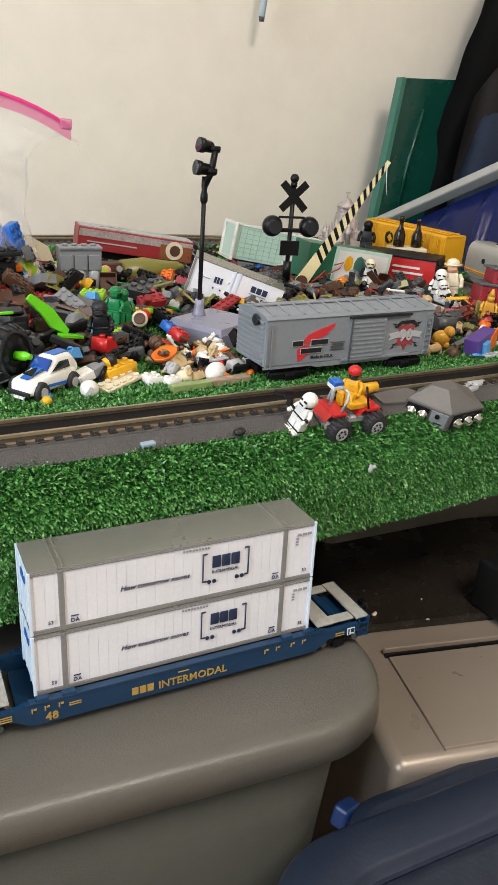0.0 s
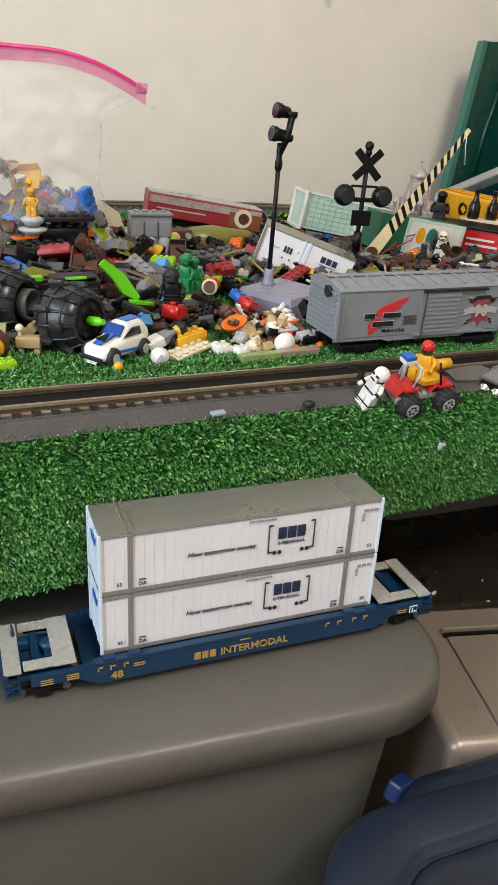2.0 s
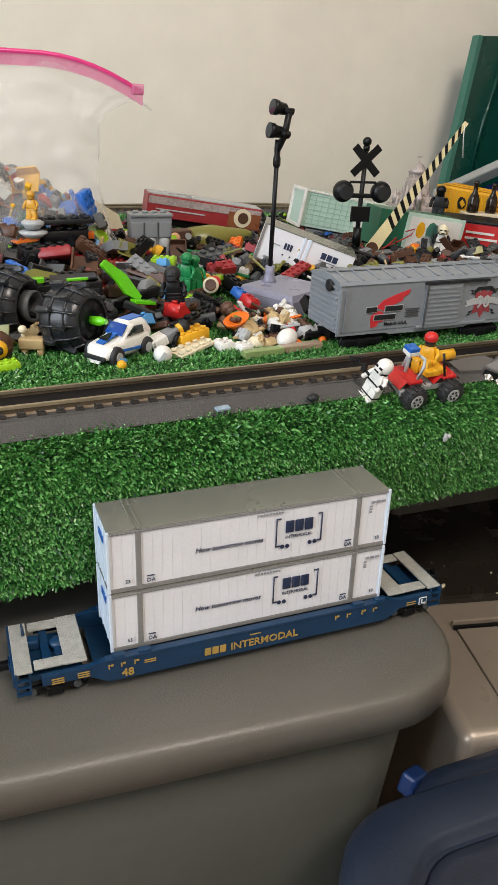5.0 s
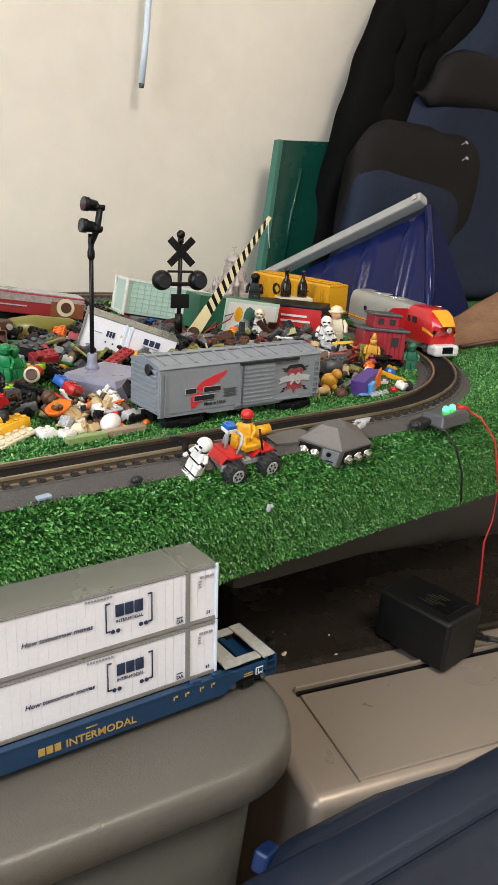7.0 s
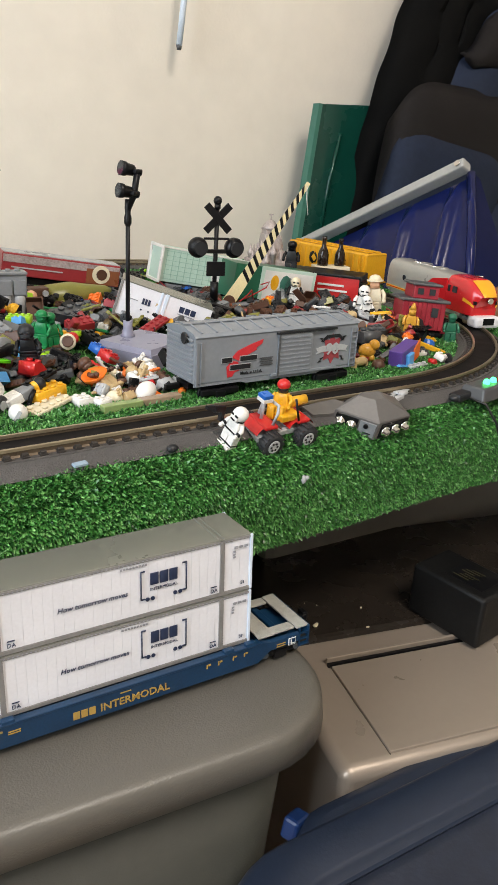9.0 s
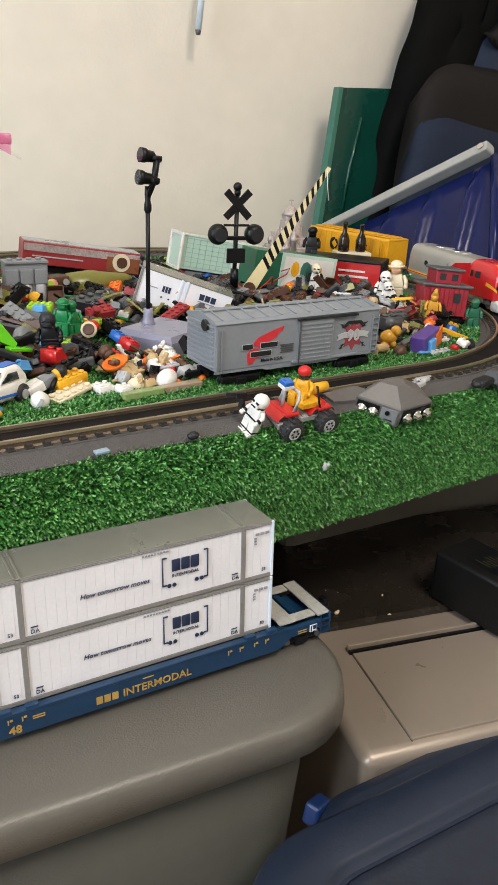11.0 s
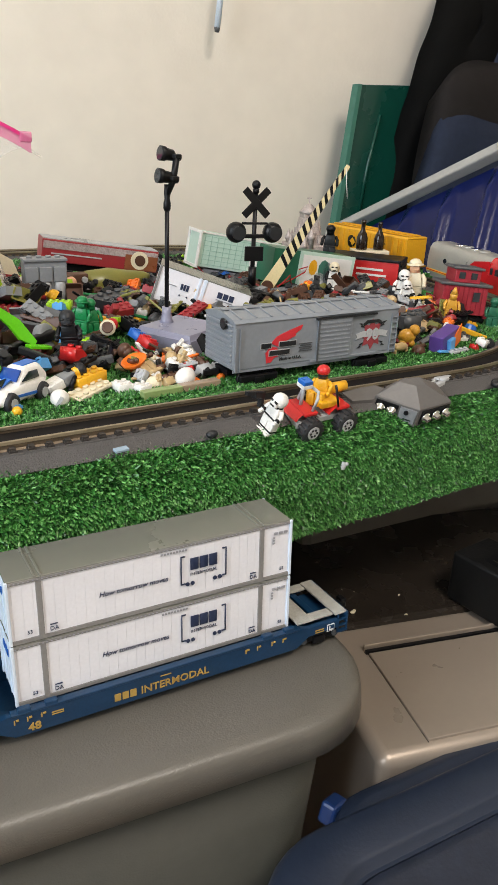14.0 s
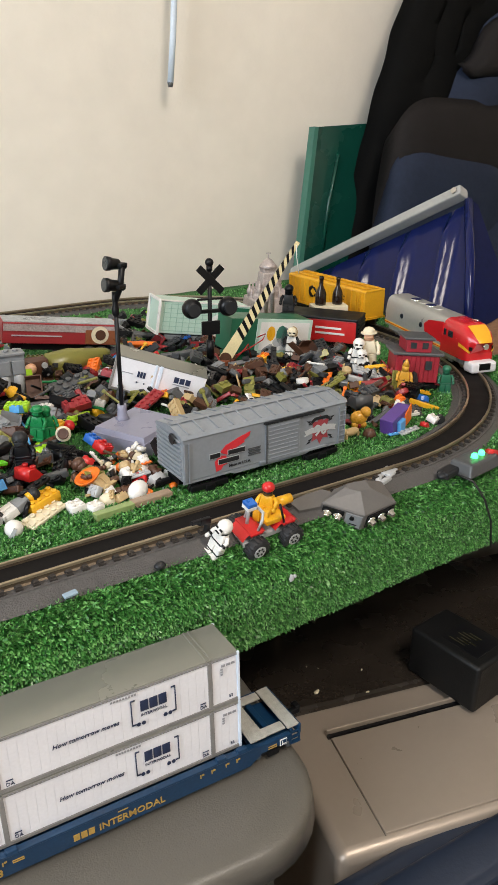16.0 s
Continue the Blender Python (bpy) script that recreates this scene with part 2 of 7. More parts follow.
    def tube(self, pts, r, seg=8):
        pts = [Vector(p) for p in pts]
        rings = []
        for i, p in enumerate(pts):
            d = (pts[min(i + 1, len(pts) - 1)] - pts[max(i - 1, 0)]).normalized()
            s = d.cross(Vector((0.13, 0.21, 0.97))).normalized()
            u = d.cross(s)
            rings.append([self.bm.verts.new(p + r * (math.cos(2 * math.pi * k / seg) * s + math.sin(2 * math.pi * k / seg) * u)) for k in range(seg)])
        for a, b in zip(rings, rings[1:]):
            for k in range(seg):
                f = self.bm.faces.new((a[k], a[(k + 1) % seg], b[(k + 1) % seg], b[k]))
                f.smooth, f.material_index = True, self.mi
        for ring in (rings[0][::-1], rings[-1]):
            self.bm.faces.new(ring).material_index = self.mi
        return self

    def grid(self, fn, nu, nv, smooth=True):
        vs = [[self.bm.verts.new(fn(i / nu, j / nv)) for j in range(nv + 1)] for i in range(nu + 1)]
        for i in range(nu):
            for j in range(nv):
                f = self.bm.faces.new((vs[i][j], vs[i + 1][j], vs[i + 1][j + 1], vs[i][j + 1]))
                f.smooth, f.material_index = smooth, self.mi
        return self

    def sweep(self, fn, nu, nv, thick):
        """A sheet with thickness: fn(u, v) gives a place, pushed along its normal by thick."""
        def normal(u, v):
            e = 1e-3
            d1 = fn(min(u + e, 1), v) - fn(max(u - e, 0), v)
            d2 = fn(u, min(v + e, 1)) - fn(u, max(v - e, 0))
            c = d1.cross(d2)
            return c.normalized() if c.length > 0 else Vector((0, 0, 1))
        top = [[self.bm.verts.new(fn(i / nu, j / nv)) for j in range(nv + 1)] for i in range(nu + 1)]
        low = [[self.bm.verts.new(fn(i / nu, j / nv) - thick * normal(i / nu, j / nv)) for j in range(nv + 1)] for i in range(nu + 1)]
        def add(q):
            f = self.bm.faces.new(q)
            f.smooth, f.material_index = True, self.mi
        for i in range(nu):
            for j in range(nv):
                add((top[i][j], top[i + 1][j], top[i + 1][j + 1], top[i][j + 1]))
                add((low[i][j], low[i][j + 1], low[i + 1][j + 1], low[i + 1][j]))
        for i in range(nu):
            add((top[i][0], low[i][0], low[i + 1][0], top[i + 1][0]))
            add((top[i + 1][nv], low[i + 1][nv], low[i][nv], top[i][nv]))
        for j in range(nv):
            add((top[0][j + 1], low[0][j + 1], low[0][j], top[0][j]))
            add((top[nu][j], low[nu][j], low[nu][j + 1], top[nu][j + 1]))
        return self

    def text(self, words, size, mat, shear=0.0, bold=0.0, align="LEFT"):
        """Raised lettering in the built-in font, lying in mat's x, z plane and facing -y."""
        cu = bpy.data.curves.new("lettering", "FONT")
        cu.body, cu.size, cu.shear, cu.offset, cu.extrude, cu.align_x = words, size, shear, bold, 0.00015, align
        cu.resolution_u = 2
        ob = bpy.data.objects.new("lettering", cu)
        scene.collection.objects.link(ob)
        me = bpy.data.meshes.new_from_object(ob.evaluated_get(bpy.context.evaluated_depsgraph_get()))
        bpy.data.objects.remove(ob)
        tmp = bmesh.new()
        tmp.from_mesh(me)
        bpy.data.meshes.remove(me)
        tmp.verts.index_update()
        return self._merge(tmp, mat @ pose(0, 0, 0, 90, 0, 0))

    def mesh(self, name):
        bmesh.ops.recalc_face_normals(self.bm, faces=self.bm.faces[:])
        me = bpy.data.meshes.new(name)
        self.bm.to_mesh(me)
        self.bm.free()
        return me


def part(name, b, mats, parent, label="", kind=""):
    me = b.mesh(name)
    for q in (mats if isinstance(mats, (list, tuple)) else [mats]):
        me.materials.append(q)
    ob = new(name, me)
    ob.parent = parent
    return tagged(ob, label, kind=kind)


def thing(name, m, label, category, group="", kind=""):
    ob = new(name)
    ob.empty_display_size = 0.02
    ob.matrix_basis = m
    return tagged(ob, label, category, group, kind)


def solid(name, b, mats, m, label, category, group="", kind=""):
    ob = part(name, b, mats, None)
    ob.matrix_basis = m
    return tagged(ob, label, category, group, kind)


def arc(cx, cy, r, a0, a1, n):
    return [(cx + r * math.cos(radians(a0 + (a1 - a0) * k / n)), cy + r * math.sin(radians(a0 + (a1 - a0) * k / n))) for k in range(n + 1)]


# ---- the room ----
G0 = 0.097  # top of the turf
solid("wall_back", B().box(0.4, 0.775, 0.5, 3.72, 0.10, 2.5), WALL, Matrix(), "cream painted plain back wall", "wall", kind="structure")
solid("wall_right", B().box(2.3, -0.44, 0.5, 0.08, 2.33, 2.5), WALL, Matrix(), "cream painted side wall", "wall", kind="structure")
solid("wall_front", B().box(0.4, -1.64, 0.5, 3.72, 0.08, 2.5), WALL, Matrix(), "cream painted wall behind the viewer", "wall", kind="structure")
WL = B()
for y, z, sy, sz in ((-0.44, -0.3, 2.33, 0.9), (-0.44, 1.575, 2.33, 0.35), (-1.25, 0.775, 0.71, 1.25), (0.44, 0.775, 0.57, 1.25)):
    WL.box(-1.5, y, z, 0.08, sy, sz)
solid("wall_left", WL, WALL, Matrix(), "cream painted wall with a window opening", "wall", kind="structure")
win = thing("window_1", pose(-1.5, -0.37, 0.775), "white framed daylight window", "window", kind="structure")
for y in (-0.5, 0, 0.5):
    part("window_frame", B().box(0, y, 0, 0.05, 0.04, 1.25, bevel=0.004), WHITE, win)
for z in (-0.605, 0.605):
    part("window_frame", B().box(0, 0, z, 0.048, 1.04, 0.04, bevel=0.004), WHITE, win)
solid("ceiling", B().box(0.4, -0.43, 1.79, 3.9, 2.6, 0.08), CEIL, Matrix(), "white plain ceiling", "ceiling", kind="structure")
solid("floor", B().box(0.4, -0.43, -0.79, 3.9, 2.6, 0.08), FLOOR, Matrix(), "brown wooden floor", "floor", kind="structure")

# ---- layout table ----
def turf(u, v):
    """u along the front, v from the back edge over the shoulder and down the front."""
    x = -0.55 + 1.75 * u
    if v < 0.55:
        y = 0.70 + (0.060 - 0.70) * v / 0.55
        z = G0
    else:
        s = (v - 0.55) / 0.45
        drop = max(0.0, min(1.0, (s - 0.12) / 0.88))
        y = 0.060 - 0.024 * math.sin(min(1, s / 0.45) * math.pi / 2) + 0.010 * drop
        fall = 0.073 - 0.0085 * max(0.0, min(1.0, (x + 0.05) / 0.25)) - 0.004 * max(0.0, min(1.0, (x - 0.2) / 0.3))
        z = G0 - 0.003 - fall * drop ** 1.25 - 0.007 * min(1, s / 0.3)
    return Vector((x, y, z + 0.0012 * noise.noise(Vector((x * 30, y * 30, 3)))))


ground = solid("ground", B().sweep(turf, 90, 60, -0.004), TURF, Matrix(), "green artificial turf mat draped over the table edge", "turf", kind="structure")
table = thing("layout_table", pose(0, 0, 0), "dark box table that carries the turf", "table")
part("tabletop", B().box(0.325, 0.385, 0.055, 1.70, 0.62, 0.066), CHAR, table)
for x, y in ((-0.4, 0.25), (1.1, 0.25), (-0.4, 0.6), (1.1, 0.6)):
    part("leg", B().box(x, y, -0.364, 0.05, 0.05, 0.772, bevel=0.004), CHAR, table)
box2 = thing("storage_box", pose(0.80, 0.31, -0.75, 0, 0, -3), "dark grey plastic storage box below the table", "box")
part("body", B().box(0, 0.02, 0.372, 1.0, 0.36, 0.744, bevel=0.01), STORE, box2)
part("lid", B().box(0, 0.02, 0.755, 1.03, 0.39, 0.026, bevel=0.008), STORE, box2)

# turf blades, dense on the front where the viewer is near
rng = random.Random(4)


def off_track(p):
    """Distance from the middle of the track."""
    if p.x < 0.338:
        return min(abs(p.y - 0.0805), abs(p.y - 0.6715))
    cy = min(max(p.y, 0.322), 0.43)
    return abs(math.hypot(p.x - 0.338, p.y - cy) - 0.2415)


def blades(name, count, region, length, label):
    verts, faces, mi = [], [], []
    for _ in range(count):
        u, v = region(rng)
        p = turf(u, v)
        d1, d2 = turf(u + 0.002, v) - p, turf(u, min(v + 0.004, 1)) - p
        n = d2.cross(d1).normalized()
        if n.z < -0.3:
            n = -n
        a = rng.uniform(0, 2 * math.pi)
        side = Vector((math.cos(a), math.sin(a), rng.uniform(-0.3, 0.3)))
        if off_track(p) < 0.0245:
            continue
        lean = (n + 0.85 * Vector((rng.uniform(-1, 1), rng.uniform(-1, 1), rng.uniform(-0.6, 0.4)))).normalized()
        ln, w = length * rng.uniform(0.6, 1.25), length * rng.uniform(0.11, 0.20)
        ln *= 1 - 0.32 * max(0.0, min(1.0, (p.x - 0.12) / 0.25))
        if 0.5 < v < 0.63:
            ln *= 0.65
        side = (side - side.dot(lean) * lean).normalized() * w
        mid = p + 0.55 * ln * lean
        tip = p + ln * (lean + 0.35 * Vector((rng.uniform(-1, 1), rng.uniform(-1, 1), -0.5))).normalized()
        k = len(verts)
        verts += [p - side, p + side, mid + side, mid - side, tip + side * 0.4, tip - side * 0.4]
        faces += [(k, k + 1, k + 2, k + 3), (k + 3, k + 2, k + 4, k + 5)]
        c = rng.choices((0, 1, 2), (2, 5, 3))[0]
        mi += [c, c]
    me = bpy.data.meshes.new(name)
    me.from_pydata([tuple(v) for v in verts], [], faces)
    for q in BLADES:
        me.materials.append(q)
    me.polygons.foreach_set("material_index", mi)
    ob = new(name, me)
    return tagged(ob, label, "grass", kind="stuff")


XU = lambda x: (x + 0.55) / 1.75
blades("turf_blades", 250000, lambda r: (XU(r.uniform(-0.13, 0.56)), r.uniform(0.550, 0.997)), 0.0054, "glossy green plastic grass blades on the draped front")
blades("turf_blades", 70000, lambda r: (XU(r.uniform(-0.13, 0.42)), 0.55 - 0.55 * r.uniform(0.070, 0.20)), 0.0042, "short green plastic grass blades beside the track")
blades("turf_blades", 45000, lambda r: (XU(r.uniform(-0.1, 0.85)), 0.55 - 0.55 * r.uniform(0.0, 0.97)), 0.0042, "short green plastic grass blades inside the loop")
blades("turf_blades", 75000, lambda r: (XU(r.uniform(0.30, 0.80)), 0.55 - 0.55 * r.uniform(0.0, 0.36)), 0.0042, "green plastic grass blades round the bend of the track")

# ---- track ----
RC, CX, CY1, CY2 = 0.2415, 0.338, 0.322, 0.43
LINE = [(-0.60 + 0.02 * k, 0.0805) for k in range(47)] + arc(CX, CY1, RC, -90, 0, 24) + arc(CX, CY2, RC, 0, 90, 24) + [(0.318 - 0.02 * k, CY2 + RC) for k in range(46)]


def along(dist):
    """Place and heading at a distance along the track."""
    for (x0, y0), (x1, y1) in zip(LINE, LINE[1:]):
        d = math.hypot(x1 - x0, y1 - y0)
        if dist <= d:
            return x0 + (x1 - x0) * dist / d, y0 + (y1 - y0) * dist / d, math.degrees(math.atan2(y1 - y0, x1 - x0))
        dist -= d
    return (*LINE[-1], 180.0)


def ribbon(b, prof, line, closed=True):
    """Sweep an outline (sideways, up) along the track."""
    rows = []
    for i, (x, y) in enumerate(line):
        a, c = line[max(i - 1, 0)], line[min(i + 1, len(line) - 1)]
        d = Vector((c[0] - a[0], c[1] - a[1])).normalized()
        s = Vector((-d.y, d.x))
        rows.append([b.bm.verts.new((x + s.x * o, y + s.y * o, z)) for o, z in prof])
    for p, q in zip(rows, rows[1:]):
        for k in range(len(prof) if closed else len(prof) - 1):
            j = (k + 1) % len(prof)
            b.bm.faces.new((p[k], p[j], q[j], q[k]))
    return b


TZ = G0 - 0.003
track = thing("train_track", Matrix(), "model railway track loop on grey roadbed", "track", kind="structure")
part("roadbed", ribbon(B(), [(-0.0290, TZ + 0.0005), (-0.0180, TZ + 0.0058), (0.0180, TZ + 0.0058), (0.0290, TZ + 0.0005)], LINE), ROADBED, track)
for o in (-0.0100, 0.0100):
    rail = part("rail", ribbon(B(), [(o - 0.0010, TZ + 0.0092), (o - 0.0009, TZ + 0.0108), (o + 0.0009, TZ + 0.0108), (o + 0.0010, TZ + 0.0092)], LINE), STEEL, track, "worn brass-toned rail head")
    part("rail_web", ribbon(B(), [(o - 0.0013, TZ + 0.0058), (o - 0.0004, TZ + 0.0068), (o - 0.0004, TZ + 0.0094), (o + 0.0004, TZ + 0.0094), (o + 0.0004, TZ + 0.0068), (o + 0.0013, TZ + 0.0058)], LINE), RAILSIDE, rail)
part("centre_strip", ribbon(B(), [(-0.0086, TZ + 0.0050), (-0.0086, TZ + 0.0078), (0.0086, TZ + 0.0078), (0.0086, TZ + 0.0050)], LINE), material("near_black_strip", (0.007, 0.006, 0.006), 0.7, var=0.3, spec=0.15), track, "black strip between the rails")
for o in (-0.0170, 0.0170):
    part("edge_lip", ribbon(B(), [(o - 0.0010, TZ + 0.0055), (o - 0.0007, TZ + 0.0066), (o + 0.0007, TZ + 0.0066), (o + 0.0010, TZ + 0.0055)], LINE), ROADBED, track)
tie_mesh = B().box(0, 0, 0, 0.0042, 0.030, 0.0014).box(0, 0.0127, 0.0012, 0.003, 0.003, 0.0016).box(0, -0.0127, 0.0012, 0.003, 0.003, 0.0016).mesh("tie")
tie_mesh.materials.append(TIE)
for k in range(235):
    x, y, a = along(0.30 + 0.0095 * k)
    t = new("tie", tie_mesh)
    t.parent = track
    t.matrix_basis = pose(x, y, TZ + 0.0062, 0, 0, a)

# ---- grey tote, well car and its two containers ----
CAR = pose(0, 0, 0, -3.15, 0, -2.9)
LID = -0.0175


def rrect(x0, x1, y0, y1, r, n=8):
    return arc(x1 - r, y1 - r, r, 0, 90, n) + arc(x0 + r, y1 - r, r, 90, 180, n) + arc(x0 + r, y0 + r, r, 180, 270, n) + arc(x1 - r, y0 + r, r, 270, 360, n)


def stack(b, rows):
    """Loft closed outlines of the same count: rows of (outline, z)."""
    rings = [[b.bm.verts.new((x, y, z)) for x, y in pts] for pts, z in rows]
    for p, q in zip(rings, rings[1:]):
        for k in range(len(p)):
            j = (k + 1) % len(p)
            f = b.bm.faces.new((p[k], p[j], q[j], q[k]))
            f.smooth = True
    b.bm.faces.new(rings[-1])
    b.bm.faces.new(rings[0][::-1])
    return b


tote = thing("storage_tote", CAR @ rz(-3.5), "taupe grey plastic storage tote with a smooth lid", "storage tote")
T = lambda i: rrect(-0.50 + i, 0.186 - i, -0.0505 + i, 0.34 - i, 0.055 - i * 0.6)
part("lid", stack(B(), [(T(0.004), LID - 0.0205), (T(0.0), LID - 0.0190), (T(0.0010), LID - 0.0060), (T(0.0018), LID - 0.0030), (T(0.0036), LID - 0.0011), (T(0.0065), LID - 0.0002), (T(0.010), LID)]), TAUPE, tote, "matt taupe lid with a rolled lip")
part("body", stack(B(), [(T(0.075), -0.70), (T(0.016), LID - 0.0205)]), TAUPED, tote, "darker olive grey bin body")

wc = thing("well_car", CAR, "navy blue model well car standing on the tote lid", "railway car")
SILL = [(-0.034, -0.0054), (-0.034, -0.0006), (-0.012, -0.0004), (-0.006, 0.0010), (0.153, 0.0010), (0.159, -0.0004), (0.178, -0.0004), (0.178, -0.0050), (0.158, -0.0056), (0.150, -0.0112), (-0.003, -0.0112), (-0.012, -0.0060)]
for y in (-0.0065, 0.0345):
    part("side_sill", B().prism(SILL, 0.003, Matrix.Translation((0, y, 0))), NAVY, wc)
    part("top_rail", B().box(0.0735, y + 0.0015, 0.0012, 0.156, 0.0042, 0.0014, bevel=0.0004), NAVY, wc)
    for x in (0.002, 0.0145, 0.1315, 0.145):
        part("corner_guide", B().box(x, y + 0.0012, 0.0024, 0.006, 0.0034, 0.0024, bevel=0.0005), NAVY, wc)
part("floor", B().box(0.0735, 0.0155, -0.0095, 0.164, 0.038, 0.002), NAVY, wc)
for x0, x1, sgn in ((-0.0457, -0.0125, -1), (0.1525, 0.1857, 1)):
    xm, w = (x0 + x1) / 2, x1 - x0
    out, inn = (x0, x1) if sgn < 0 else (x1, x0)
    part("deck", B().box(out - sgn * 0.0040, 0.0160, 0.0012, 0.0080, 0.0385, 0.0012, pose(0, 0, 0, 0, -sgn * 2), bevel=0.0003), DECK, wc, "pale tread plate deck")
    part("deck", B().box(inn + sgn * 0.0052, 0.0160, 0.0014, 0.0104, 0.0375, 0.0012, bevel=0.0003), DECK, wc, "pale tread plate deck")
    for yy in (0.0010, 0.0310):
        part("deck", B().box(xm, yy, 0.0013, w - 0.018, 0.0065, 0.0012, bevel=0.0003), DECK, wc, "pale tread plate deck")
    part("deck_well", B().box(xm, 0.0155, -0.0055, w - 0.004, 0.030, 0.003), NAVY, wc)
    part("deck_beam", B().box(xm - 0.001, 0.0155, -0.0020, 0.0040, 0.026, 0.004, bevel=0.0006), NAVY, wc)
    if sgn < 0:
        part("brake_cylinder", B().lathe([(0.0044, 0.0), (0.0046, 0.0042), (0.0036, 0.0054), (0.0004, 0.0058)], 16, Matrix.Translation((xm - sgn * 0.006, 0.0175, -0.004))).box(xm - sgn * 0.006, 0.0110, -0.002, 0.006, 0.005, 0.003, bevel=0.0006), NAVY, wc, "dark blue brake cylinder")
        part("brake_wheel", B().lathe([(0.0028, 0), (0.0034, 0.0004), (0.0028, 0.0008)], 12, pose(out - sgn * 0.006, 0.0250, 0.0052, 0, 80, 0)).box(out - sgn * 0.006, 0.0250, 0.0030, 0.0008, 0.0010, 0.0050), NAVY, wc)
        part("valve", B().box(out - sgn * 0.010, 0.0215, -0.001, 0.007, 0.006, 0.005, bevel=0.001), NAVY, wc)
    part("end_beam", B().box(out, 0.0160, -0.0020, 0.0022, 0.040, 0.0070, bevel=0.0006), NAVY, wc)
    part("draft_gear", B().box(xm + sgn * 0.004, 0.0155, -0.0062, w - 0.004, 0.009, 0.004, bevel=0.0006), NAVY, wc)
    part("coupler", B().box(out + sgn * 0.006, 0.0155, -0.0065, 0.012, 0.004, 0.004, bevel=0.0008).box(out + sgn * 0.011, 0.0175, -0.0065, 0.004, 0.006, 0.006, bevel=0.0008), BLACK, wc)
    lx = out - sgn * 0.0035
    part("ladder", B().box(lx - 0.0030, -0.0042, -0.0045, 0.0009, 0.0010, 0.0115).box(lx + 0.0030, -0.0042, -0.0045, 0.0009, 0.0010, 0.0115).box(lx, -0.0042, -0.0095, 0.0066, 0.0022, 0.0009).box(lx, -0.0042, -0.0058, 0.0066, 0.0016, 0.0009).box(lx, -0.0042, -0.0022, 0.0066, 0.0012, 0.0009), NAVY, wc)
    tx = xm - sgn * 0.001
    tr = part("truck", B().box(tx, 0.0155, -0.0085, 0.012, 0.026, 0.003, bevel=0.0008).box(tx, -0.0004, -0.0115, 0.027, 0.0028, 0.0040, bevel=0.001).box(tx, 0.0314, -0.0115, 0.027, 0.0028, 0.0040, bevel=0.001).box(tx, -0.0012, -0.0128, 0.008, 0.003, 0.0052, bevel=0.0008), BLACK, wc)
    for dx in (-0.0105, 0.0105):
        for yy in (0.0035, 0.0275):
            part("wheel", B().lathe([(0.0030, -0.0018), (0.0056, -0.0018), (0.0062, -0.0012), (0.0056, -0.0008), (0.0056, 0.0016), (0.0030, 0.0016)], 18, pose(tx + dx, yy, LID + 0.0062, 90)), RUBBER, tr)
        part("bearing_cap", B().cyl(tx + dx, -0.0022, LID + 0.0062, 0.0019, 0.0016, pose(0, 0, 0, 90), seg=12), DGREY, tr)
# lettering on the sill: a plain mark for the maker and the readable words
sl = B().text("INTERMODAL", 0.0060, Matrix.Translation((0.0585, -0.0068, -0.0082)), bold=0.00008)
for k in range(3):
    sl.box(0.0465 + 0.0040 * k, -0.0068, -0.0061, 0.0032, 0.0004, 0.0041)
sl.text("48", 0.0060, Matrix.Translation((0.0030, -0.0068, -0.0096)), bold=0.00015)
for k, x in enumerate((-0.003, 0.003, 0.0095, 0.118, 0.125, 0.134, 0.141)):
    sl.box(x, -0.0068, -0.0026, 0.0006, 0.0004, 0.0024).box(x + 0.0014, -0.0068, -0.0018, 0.0014, 0.0004, 0.0009)
for x, z in ((-0.027, -0.0028), (-0.027, -0.0040), (-0.027, -0.0052), (-0.015, -0.0024), (-0.015, -0.0036), (-0.015, -0.0048), (0.017, -0.0030), (0.017, -0.0042), (0.072, -0.0014), (0.165, -0.0030), (0.165, -0.0044)):
    sl.box(x, -0.0068, z, 0.0058, 0.0004, 0.00045)
part("lettering", sl, INKGOLD, wc, "gold lettering and data marks", kind="stuff")
part("placard", B().box(0.1725, -0.0067, -0.0036, 0.0048, 0.0004, 0.0044).m(1).box(0.1725, -0.0069, -0.0036, 0.0040, 0.0004, 0.0036).m(0).box(0.1716, -0.0071, -0.0036, 0.0006, 0.0004, 0.0028).box(0.1730, -0.0071, -0.0046, 0.0022, 0.0004, 0.0006), [INKWHITE, NAVY], wc)

CL, CW, CH = 0.147, 0.030, 0.0326


